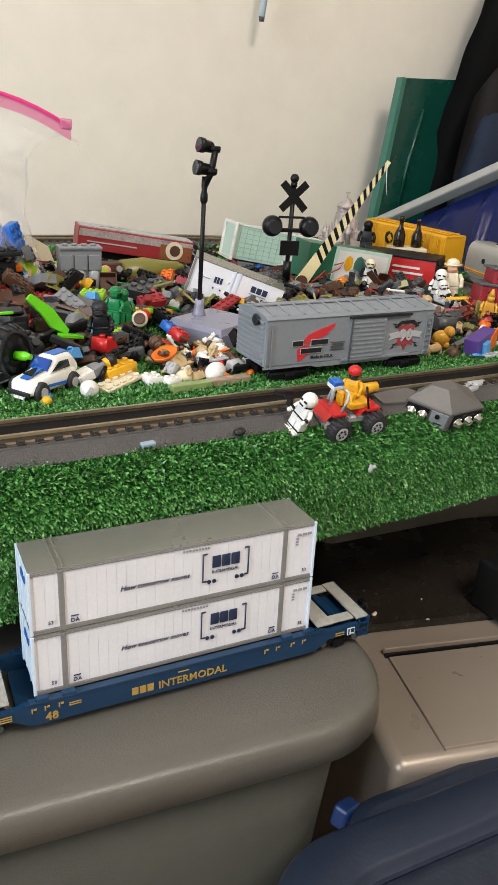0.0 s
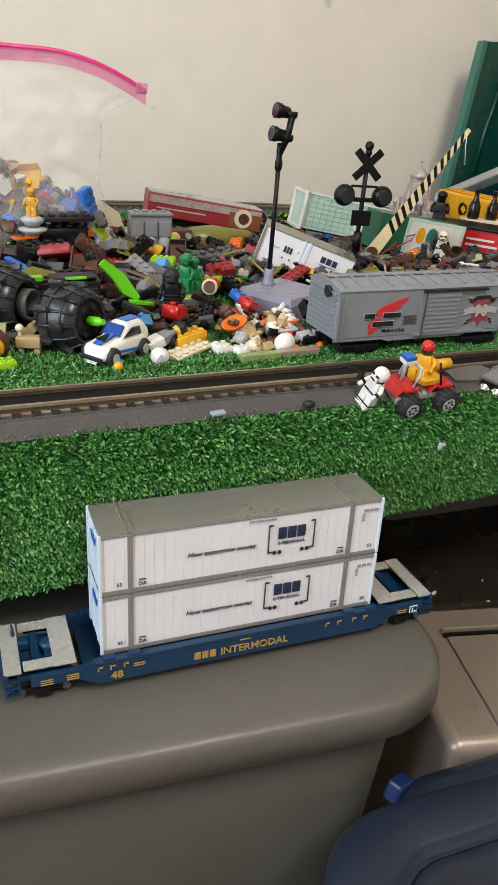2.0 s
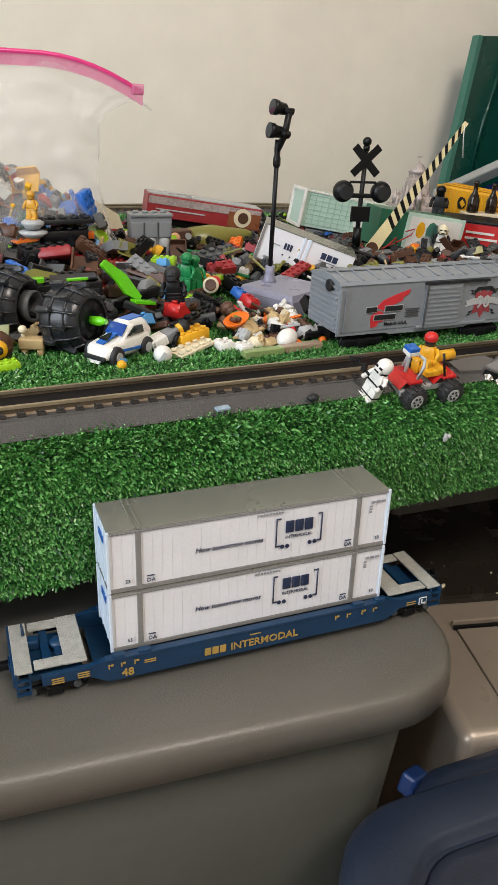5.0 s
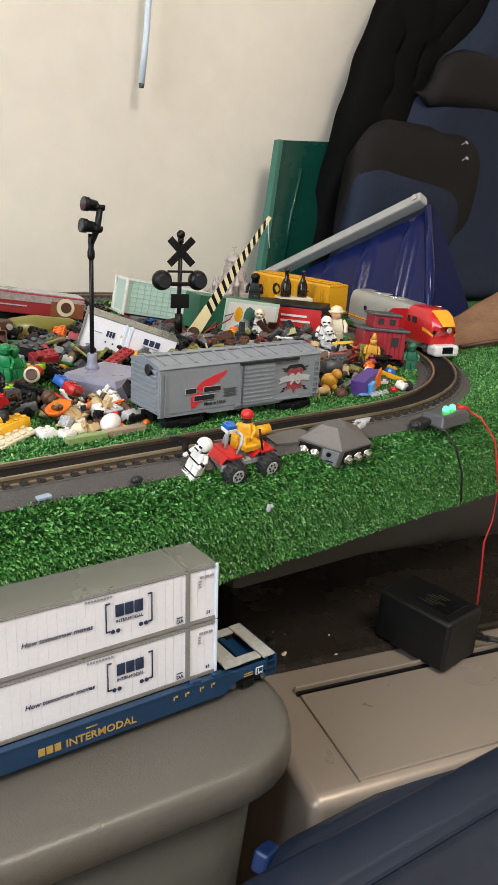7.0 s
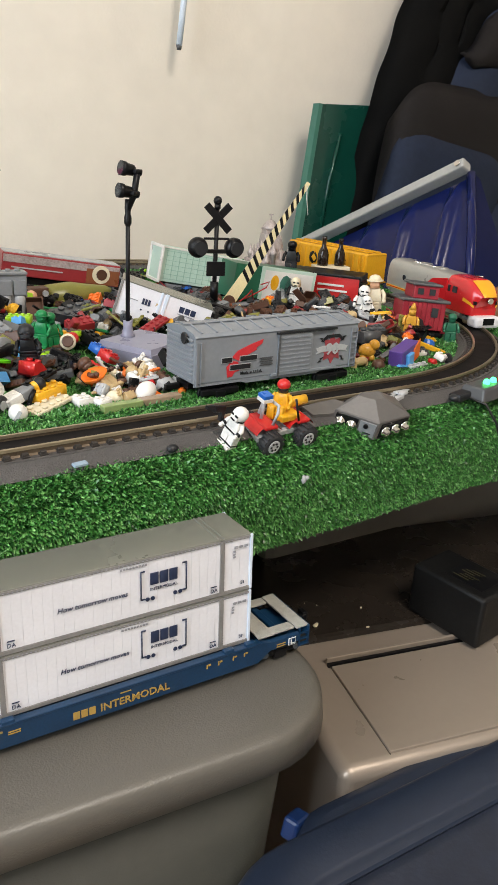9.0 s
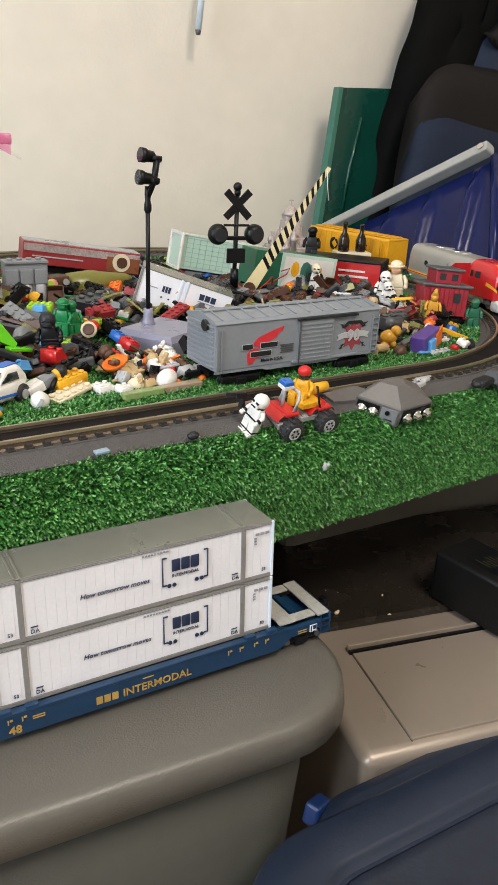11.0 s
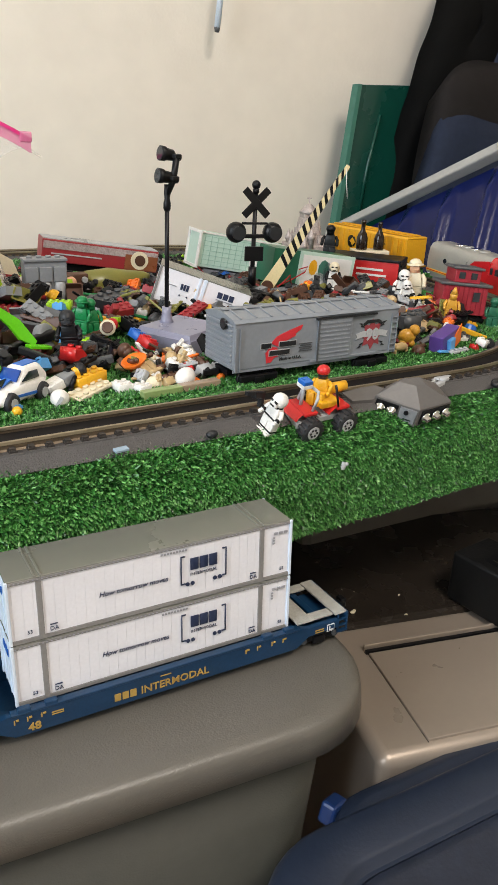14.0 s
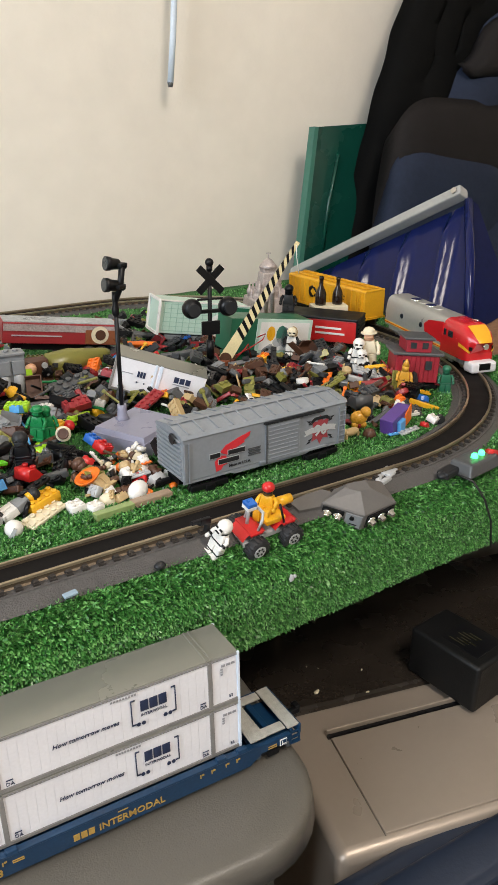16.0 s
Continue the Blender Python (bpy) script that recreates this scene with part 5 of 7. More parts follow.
for x in (-0.030, 0.030):
    part("platform", B().box(x, 0, 0.0095, 0.010, 0.036, 0.003), CABRED, cb)
for x in (-0.034, 0.034):
    part("railing", B().tube([(x, -0.016, 0.010), (x, -0.016, 0.024), (x, 0.016, 0.024), (x, 0.016, 0.010)], 0.0008, 6), CABRED, cb)
for x in (-0.016, 0.016):
    truck(cb, x, 0.0060, 0.0095, BLACK, BLACK, 0.016)

rp = thing("toy_truck_trailer", pose(0.154, 0.452, 0.1285, 0, 7.5, -8), "burgundy and silver printed toy truck trailer lying in the heap", "trailer")
part("body", B().box(0.059, 0.014, 0.011, 0.118, 0.028, 0.022, bevel=0.001), DRED, rp)
part("silver_band", B().box(0.059, -0.0003, 0.0165, 0.116, 0.0006, 0.0070), plastic("silver_print", (0.36, 0.30, 0.29), 0.35, var=0.5), rp)
part("top_panel", B().box(0.059, 0.014, 0.0222, 0.116, 0.027, 0.0008), plastic("silver_blue_print", (0.34, 0.36, 0.38), 0.3, var=0.6, scale=30), rp)
part("brown_panel", B().box(0.100, -0.0006, 0.0085, 0.034, 0.0006, 0.0150), plastic("russet_print", (0.24, 0.08, 0.035)), rp)
part("wording_bar", B().box(0.034, -0.0006, 0.0085, 0.050, 0.0006, 0.0012), LGREY, rp)
part("round_emblem", B().cyl(0.098, -0.0012, 0.011, 0.0092, 0.0008, pose(0, 0, 0, 90), seg=24), CREAM, rp, "cream round emblem")
part("emblem_core", B().cyl(0.0985, -0.0018, 0.011, 0.0056, 0.0008, pose(0, 0, 0, 90), seg=12), BROWN, rp)
part("chassis", B().box(0.059, 0.014, -0.004, 0.100, 0.018, 0.007, bevel=0.001), BLACK, rp)
for x in (0.088, 0.102):
    rubber_wheel(rp, x, 0.002, -0.009, 0.0075)

# ---- quad bike, wired box and small things beside the track ----
qd = thing("toy_quad_bike", Matrix.Translation((0.2035, 0.0580, 0.0875)) @ pose(0, 0, 0, 12, 0, 0) @ rz(3) @ Matrix.Scale(0.81, 4), "red and yellow brick-built toy quad bike with big black tyres", "toy vehicle")
for x in (-0.0165, 0.0165):
    for y in (-0.0150, 0.0150):
        rubber_wheel(qd, x, y, 0.0095, 0.0093, 0.0080)
        ty = B()
        for k in range(14):
            a = 2 * math.pi * k / 14
            ty.box(x + 0.0093 * math.cos(a), y, 0.0095 + 0.0093 * math.sin(a), 0.0016, 0.0076, 0.0018, pose(0, 0, 0, 0, -math.degrees(a)))
        part("tread", ty, RUBBER, qd)
part("chassis", B().box(0, 0, 0.0115, 0.046, 0.015, 0.0045, bevel=0.0006).box(-0.022, 0, 0.010, 0.006, 0.018, 0.006, bevel=0.0006), LGREY, qd)
for x in (-0.015, 0.016):
    part("mudguard", B().grid(lambda u, v: Vector((x + 0.0125 * math.cos(math.pi * (0.10 + 0.8 * u)), -0.0095 + 0.019 * v, 0.0125 + 0.0095 * math.sin(math.pi * (0.10 + 0.8 * u)))), 10, 2).box(x, 0, 0.0205, 0.012, 0.023, 0.0030, bevel=0.0010), RED, qd, "red mudguard")
part("seat", B().box(0.006, 0, 0.0225, 0.018, 0.014, 0.005, bevel=0.001), YEL, qd)
part("handlebar", B().tube([(-0.013, -0.009, 0.022), (-0.0105, -0.009, 0.032), (-0.0085, -0.006, 0.0355), (-0.0085, 0.006, 0.0355), (-0.0105, 0.009, 0.032), (-0.013, 0.009, 0.022)], 0.0013, 8), LGREY, qd)
part("beacon", B().box(-0.016, 0.002, 0.0385, 0.0085, 0.0085, 0.0030, bevel=0.0003).m(1).box(-0.016, 0.002, 0.0415, 0.0082, 0.0082, 0.0030, bevel=0.0003), [WHITE, BLUE], qd, "white and blue beacon brick")
part("beacon_stem", B().tube([(-0.016, 0.002, 0.020), (-0.016, 0.002, 0.037)], 0.0014, 8), LGREY, qd)
part("water_tank", B().cyl(0.020, 0.006, 0.0285, 0.0045, 0.016, pose(0, 0, 0, 0, 80, -10), r2=0.0038), YEL, qd, "yellow tank")
part("hose_rod", B().cyl(0.009, -0.009, 0.0290, 0.0009, 0.022, pose(0, 0, 0, -8, -16)), BLACK, qd)


def figure(name, m, legs, torso, arms, head, hat, label, category="toy figure", group="toy figures", scale=1.0, hat_style="cap", accent=BLACK, seated=False):
    """A plain block figure in one mesh."""
    b = B().m(0)
    for s in (-1, 1):
        if seated:
            b.box(s * 0.0044, -0.0065, 0.0142, 0.0074, 0.0150, 0.0072, bevel=0.0006).box(s * 0.0044, -0.0130, 0.0115, 0.0074, 0.0040, 0.0125, bevel=0.0006)
            continue
        b.box(s * 0.0041, 0, 0.0065, 0.0076, 0.0080, 0.0130, bevel=0.0006).box(s * 0.0041, -0.0016, 0.0016, 0.0076, 0.0110, 0.0032, bevel=0.0004)
    b.box(0, 0, 0.0140, 0.0158, 0.0078, 0.0030, bevel=0.0004)
    b.m(1).box(0, 0, 0.0222, 0.0160, 0.0080, 0.0130, bevel=0.0006, taper=(0.70, 0.9))
    b.m(2)
    for s in (-1, 1):
        b.tube([(s * 0.0068, 0, 0.0270), (s * 0.0098, -0.001, 0.0225), (s * 0.0100, -0.0055, 0.0180)], 0.0022, 8)
        b.ball(s * 0.0100, -0.0070, 0.0172, 0.0022, u=8, v=6)
    b.m(3).cyl(0, 0, 0.0330, 0.0050, 0.0080, seg=16)
    b.m(4)
    if hat_style == "helmet":
        b.ball(0, 0.0, 0.0345, 0.0072, (1, 1.05, 0.98), u=16, v=10).box(0, -0.0058, 0.0315, 0.0085, 0.0035, 0.0050, bevel=0.0008)
        b.m(5).box(-0.0028, -0.0074, 0.0345, 0.0032, 0.0010, 0.0016).box(0.0028, -0.0074, 0.0345, 0.0032, 0.0010, 0.0016).box(0, 0, 0.0176, 0.0162, 0.0084, 0.0014)
        b.box(0, -0.0080, 0.0305, 0.0050, 0.0010, 0.0010).cyl(0, 0, 0.0288, 0.0058, 0.0016, seg=14)
        for q in (-1, 1):
            b.ball(q * 0.0099, -0.0040, 0.0196, 0.0025, u=8, v=6).box(q * 0.0041, 0, 0.0052, 0.0080, 0.0084, 0.0014)
    elif hat_style == "brim":
        b.ball(0, 0, 0.0375, 0.0062, (1, 1.1, 0.75)).cyl(0, 0, 0.0362, 0.0082, 0.0012, seg=16)
        b.m(5).box(0, -0.0052, 0.0338, 0.0080, 0.0012, 0.0035)
    elif hat_style == "cone":
        b.cyl(0, 0, 0.0410, 0.0052, 0.0090, r2=0.0012)
    else:
        b.ball(0, 0, 0.0365, 0.0064, (1, 1.05, 0.85))
    ob = solid(name, b, [legs, torso, arms, head, hat, accent], m @ Matrix.Scale(scale, 4), label, category, group)
    return ob


figure("toy_rider", pose(0.2085, 0.0600, 0.0985, -4, 0, -62), YEL, YEL, YEL, GLASSDK, RED, "yellow suited toy fire rider with red helmet on the quad", scale=0.66, accent=GREY, seated=True)
figure("toy_trooper", pose(0.1650, 0.0530, 0.0925, -8, 20, -82), WHITE, WHITE, WHITE, WHITE, WHITE, "white armoured toy figure leaning against the quad bike", scale=0.66, hat_style="helmet")
solid("toy_blaster", B().box(0, 0, 0, 0.010, 0.003, 0.004, bevel=0.0005).box(-0.008, 0, 0.001, 0.008, 0.0022, 0.0022).box(0.003, 0, -0.004, 0.003, 0.0025, 0.006), BLACK, pose(0.161, 0.056, 0.1150, 0, 12, 20), "small black toy blaster held by the figure", "toy")

dv = thing("wired_terminal_box", pose(0.2700, 0.0392, 0.0835, 17, 0, 0) @ Matrix.Scale(1.10, 4), "dark grey wedge shaped terminal box with silver connectors", "terminal box")
DM = plastic("warm_dark_grey_plastic", (0.120, 0.113, 0.108), 0.5)


def facet(rows):
    b = stack(B(), rows)
    for f in b.bm.faces:
        f.smooth = False
    return b


FOOT = [(0.0, 0.0), (0.0275, 0.0025), (0.0310, 0.0215), (-0.0030, 0.0270), (-0.0185, 0.0195)]
FOOT2 = [(0.0004, 0.0006), (0.0269, 0.0030), (0.0303, 0.0210), (-0.0028, 0.0264), (-0.0178, 0.0194)]
PEAK = [(0.0040, 0.0125), (0.0120, 0.0130), (0.0130, 0.0200), (0.0010, 0.0215), (-0.0040, 0.0190)]
part("body", facet([(FOOT, 0.0), (FOOT, 0.0118), (FOOT2, 0.0125)]), DM, dv)
part("hood", facet([(FOOT2, 0.0125), (PEAK, 0.0200)]), DM, dv)
part("tail", facet([([(-0.0175, 0.0190), (-0.0030, 0.0260), (-0.0100, 0.0330), (-0.0350, 0.0300), (-0.0335, 0.0210)], 0.0), ([(-0.0175, 0.0190), (-0.0030, 0.0260), (-0.0100, 0.0330), (-0.0350, 0.0300), (-0.0335, 0.0210)], 0.0095)]), DM, dv)


def on_face(a, b, t, out, z):
    """A frame on the upright face from a to b, its x axis pointing outwards."""
    d = (Vector(b) - Vector(a)).normalized()
    q = Vector(a).lerp(Vector(b), t) + out * Vector((d.y, -d.x))
    return pose(q.x, q.y, z, 0, 0, math.degrees(math.atan2(-d.x, d.y)))


W, F, E = FOOT[4], FOOT[0], FOOT[1]
for name, a, b, t, ln, mt in (("socket_plate", W, F, 0.30, 0.0135, BLACK), ("front_plate", W, F, 0.78, 0.0100, GREY), ("side_plate", F, E, 0.53, 0.0235, BLACK)):
    q = part(name, B().box(0, 0, 0, 0.0008, ln, 0.0094, bevel=0.0002), mt, dv)
    q.matrix_basis = on_face(a, b, t, 0.0003, 0.0060)
for a, b, t in ((W, F, 0.17), (W, F, 0.43), (F, E, 0.22), (F, E, 0.53), (F, E, 0.84)):
    q = part("connector", B().lathe([(0.0032, 0), (0.0032, 0.0012), (0.0019, 0.0016), (0.0019, 0.0036), (0.0010, 0.0038)], 14, pose(0, 0, 0, 0, 90)), CHROME, dv, "silver round connector")
    q.matrix_basis = on_face(a, b, t, 0.0008, 0.0062)
q = part("jack", B().cyl(0, 0, 0, 0.0014, 0.0012, pose(0, 0, 0, 0, 90)), BLACK, dv)
q.matrix_basis = on_face(W, F, 0.74, 0.0010, 0.0080)
q = part("print_line", B().box(0, 0, 0, 0.0004, 0.0048, 0.0006), CHAR, dv)
q.matrix_basis = on_face(W, F, 0.80, 0.0009, 0.0035)

tm = thing("led_terminal", pose(0.388, 0.0485, G0 - 0.0010, 0, 0, 8), "grey track terminal with two lit green lights", "terminal")
part("body", B().box(0, 0, 0.005, 0.040, 0.022, 0.010, bevel=0.0015, taper=(0.85, 0.8)), DGREY, tm)
for x in (-0.0025, 0.0065):
    part("led", B().lathe([(0.0026, 0.009), (0.0026, 0.0115), (0.0018, 0.0132), (0.0004, 0.0138)], 12, Matrix.Translation((x, -0.001, 0))), LED, tm, "lit green diode")
part("plug", B().tube([(0.012, -0.002, 0.011), (0.020, -0.006, 0.009)], 0.0024, 10), RED, tm, "red plug")
part("red_wire", B().tube([(0.0195, -0.0058, 0.009), (0.026, -0.016, 0.003), (0.030, -0.028, -0.012), (0.034, -0.036, -0.050), (0.028, -0.038, -0.075), (0.021, -0.038, -0.092), (0.026, -0.038, -0.125), (0.032, -0.038, -0.180)], 0.0008, 8), WIRERED, tm)
part("black_wire", B().tube([(-0.024, -0.002, 0.003), (-0.021, -0.014, 0.001), (-0.016, -0.022, -0.012), (-0.010, -0.026, -0.030), (-0.004, -0.026, -0.055)], 0.0008, 8), WIREBLK, tm)
solid("dark_clip", B().box(0, 0, 0.003, 0.022, 0.010, 0.006, bevel=0.0018).ball(-0.010, 0, 0.003, 0.004, (1.2, 1, 0.7)), CHAR, pose(0.364, 0.0500, G0 - 0.001, 0, 0, 12), "small black plastic clip on the turf", "clip")
solid("lying_figure", B().box(0, 0, 0.0035, 0.014, 0.010, 0.006, bevel=0.0012).box(-0.012, 0.002, 0.003, 0.011, 0.004, 0.005, pose(0, 0, 0, 0, 0, 14), bevel=0.001).box(-0.012, -0.003, 0.003, 0.011, 0.004, 0.005, pose(0, 0, 0, 0, 0, -10), bevel=0.001).m(1).cyl(0.010, 0, 0.0035, 0.003, 0.004, pose(0, 0, 0, 0, 90)), [LGREY, BLACK], pose(0.322, 0.0700, G0 - 0.001, 0, 0, 24), "pale grey toy part lying beside the track", "toy part")
solid("pebble", B().ball(0, 0, 0.0035, 0.0052, (1.15, 0.9, 0.75), u=10, v=7), CHAR, pose(0.128, 0.0505, G0 - 0.001) @ Matrix.Scale(0.62, 4), "round black bead beside the roadbed", "bead")
solid("blue_chip", B().box(0, 0, 0.0015, 0.013, 0.006, 0.0025, pose(0, 0, 0, 8, 0, 0), bevel=0.0006), plastic("clear_blue_chip", (0.28, 0.38, 0.48), 0.2), pose(0.074, 0.0500, G0 + 0.001, 0, 0, 8) @ Matrix.Scale(0.62, 4), "pale blue clear plastic chip beside the roadbed", "chip")
solid("lint", B().ball(0, 0, 0, 0.0022, (1, 0.6, 1.4), u=8, v=6).ball(0.002, -0.0005, 0.001, 0.0013, u=8, v=6), LGREY, pose(0.2115, 0.0350, 0.0690), "grey tuft of lint on the turf", "lint")


# ---- the heap of toys inside the loop ----
def studs(b, nx, ny, h, s=0.008):
    for i in range(nx):
        for j in range(ny):
            b.cyl((i - (nx - 1) / 2) * s, (j - (ny - 1) / 2) * s, h + 0.0008, 0.0024, 0.0017, seg=10)
    return b


def brick_mesh(kind):
    b = B()
    if kind == "brick":
        studs(b.box(0, 0, 0.0048, 0.0315, 0.0157, 0.0094, bevel=0.0003, seg=1), 4, 2, 0.0095)
    elif kind == "block":
        studs(b.box(0, 0, 0.0048, 0.0157, 0.0157, 0.0094, bevel=0.0003, seg=1), 2, 2, 0.0095)
    elif kind == "plate":
        studs(b.box(0, 0, 0.0016, 0.0395, 0.0157, 0.0031, bevel=0.0002, seg=1), 5, 2, 0.0032)
    elif kind == "strip":
        studs(b.box(0, 0, 0.0016, 0.0315, 0.0077, 0.0031, bevel=0.0002, seg=1), 4, 1, 0.0032)
    elif kind == "slope":
        b.prism([(-0.0078, 0), (0.0078, 0), (0.0078, 0.0025), (0.0, 0.0094), (-0.0078, 0.0094)], 0.0155, Matrix.Translation((0, -0.0078, 0)))
        studs(b, 1, 2, 0.0095)
    elif kind == "beam":
        b.box(0, 0, 0.0038, 0.047, 0.0074, 0.0074, bevel=0.0014)
        for k in range(5):
            b.cyl(-0.016 + 0.008 * k, 0, 0.0038, 0.0026, 0.0078, pose(0, 0, 0, 90), seg=10)
    elif kind == "dome":
        b.lathe([(0.0075, 0), (0.0078, 0.004), (0.0060, 0.008), (0.0030, 0.0100), (0.0003, 0.0105)], 16)
    elif kind == "wheel":
        b.lathe([(0.004, -0.004), (0.0085, -0.004), (0.0095, -0.0025), (0.0095, 0.0025), (0.0085, 0.004), (0.004, 0.004)], 18)
    elif kind == "panel":
        b.box(0, 0, 0.0008, 0.0315, 0.0235, 0.0016).box(-0.0150, 0, 0.006, 0.0016, 0.0235, 0.012).box(0.0, 0.0110, 0.006, 0.0315, 0.0016, 0.012)
    elif kind == "rod":
        b.cyl(0, 0, 0.002, 0.0018, 0.036, pose(0, 0, 0, 0, 90), seg=8).box(0.017, 0, 0.002, 0.006, 0.006, 0.005, bevel=0.001)
    return b.mesh("toy_" + kind)


KINDS = ("brick", "block", "plate", "strip", "slope", "beam", "dome", "wheel", "panel", "rod")
PAINT = {"dark grey": DGREY, "black": BLACK, "charcoal": CHAR, "grey": GREY, "light grey": LGREY, "brown": BROWN, "tan": TAN, "red": RED, "dark red": DRED,
         "yellow": YEL, "orange": ORANGE, "white": WHITE, "green": GREEN, "lime": LIME, "blue": BLUE, "sky blue": LBLUE, "cream": CREAM, "olive": OLIVE}
MESHES = {}


def loose(kind, paint, m, where="heap", group="loose toy bricks"):
    key = (kind, paint)
    if key not in MESHES:
        me = brick_mesh(kind)
        me.materials.append(PAINT[paint])
        MESHES[key] = me
    ob = new("toy_brick", MESHES[key])
    ob.matrix_basis = m
    return tagged(ob, f"{paint} plastic toy {kind} lying in the {where}", "toy brick", group)


LITTER = ([], [], [])


def litter(kind, paint, m, *rest):
    """Adds one piece to the mass of the heap."""
    if kind not in MESHES:
        MESHES[kind] = brick_mesh(kind)
    k = len(LITTER[0])
    LITTER[0].extend(tuple(m @ v.co) for v in MESHES[kind].vertices)
    c = list(PAINT).index(paint)
    for f in MESHES[kind].polygons:
        LITTER[1].append([k + i for i in f.vertices])
        LITTER[2].append(c)


def pour(name, label):
    """Makes one mass of all the pieces gathered so far."""
    me = bpy.data.meshes.new(name)
    me.from_pydata(LITTER[0], [], LITTER[1])
    for q in PAINT.values():
        me.materials.append(q)
    me.polygons.foreach_set("material_index", LITTER[2])
    for q in LITTER:
        q.clear()
    return tagged(new(name, me), label, "toy bricks", kind="stuff")


def heap(x, y):
    """Height of the heap over the turf."""
    a = math.exp(-((x - 0.03) / 0.13) ** 2 - ((y - 0.33) / 0.13) ** 2)
    c = math.exp(-((x - 0.30) / 0.16) ** 2 - ((y - 0.36) / 0.09) ** 2)
    d = math.exp(-((x - 0.42) / 0.06) ** 2 - ((y - 0.25) / 0.07) ** 2)
    return 0.027 * a + 0.012 * c + 0.011 * d


hr = random.Random(11)
DARK = ["dark grey", "black", "charcoal", "grey", "brown", "black", "dark grey", "black", "brown", "olive", "charcoal", "dark red"]
GAY = ["red", "yellow", "white", "orange", "green", "blue", "lime", "tan", "yellow", "sky blue", "dark red"]
for k in range(1400):
    if k < 205 or 300 <= k < 900:
        x, y = hr.uniform(-0.13, 0.20), hr.uniform(0.175, 0.46)
        if y < 0.235 and x > 0.14:
            continue
    elif k < 265 or k >= 980:
        x, y = (hr.uniform(0.20, 0.46), hr.uniform(0.30, 0.47)) if k < 1150 else (hr.uniform(-0.12, 0.47), hr.uniform(0.45, 0.60))
    else:
        x, y = hr.uniform(0.355, 0.455), hr.uniform(0.150, 0.30)
    col = hr.choice(DARK) if hr.random() < (0.70 if k < 300 else 0.94) else hr.choice(GAY)
    kd = hr.choices(KINDS, (3, 3, 4, 3, 2, 4, 0.3, 2, 2, 3))[0]
    place = loose if k < 120 else litter
    place(kd, col, pose(x, y, G0 + 0.001 + 1.25 * heap(x, y) * hr.uniform(0.1, 1.0), hr.gauss(0, 22), hr.gauss(0, 22), hr.uniform(0, 360)) @ Matrix.Scale(hr.uniform(0.45, 0.80), 4))

fr_ = random.Random(23)
for k in range(420):
    x, y = fr_.uniform(0.19, 0.46), fr_.uniform(0.168, 0.31)
    if abs(x - 0.196) < 0.036 and abs(y - 0.2235) < 0.036:
        continue
    litter(fr_.choices(KINDS, (3, 3, 3, 3, 2, 3, 0.5, 2, 1, 3))[0], fr_.choice(DARK + ["brown", "black", "tan", "dark red"]) if fr_.random() < 0.9 else fr_.choice(["orange", "yellow", "white"]),
           pose(x, y, G0 + 0.001 + 0.014 * fr_.uniform(0, 1) + heap(x, y) * fr_.uniform(0.1, 0.9), fr_.gauss(0, 28), fr_.gauss(0, 28), fr_.uniform(0, 360)) @ Matrix.Scale(fr_.uniform(0.40, 0.72), 4))
pour("toy_brick_heap", "dense heap of mostly dark small plastic toy bricks")

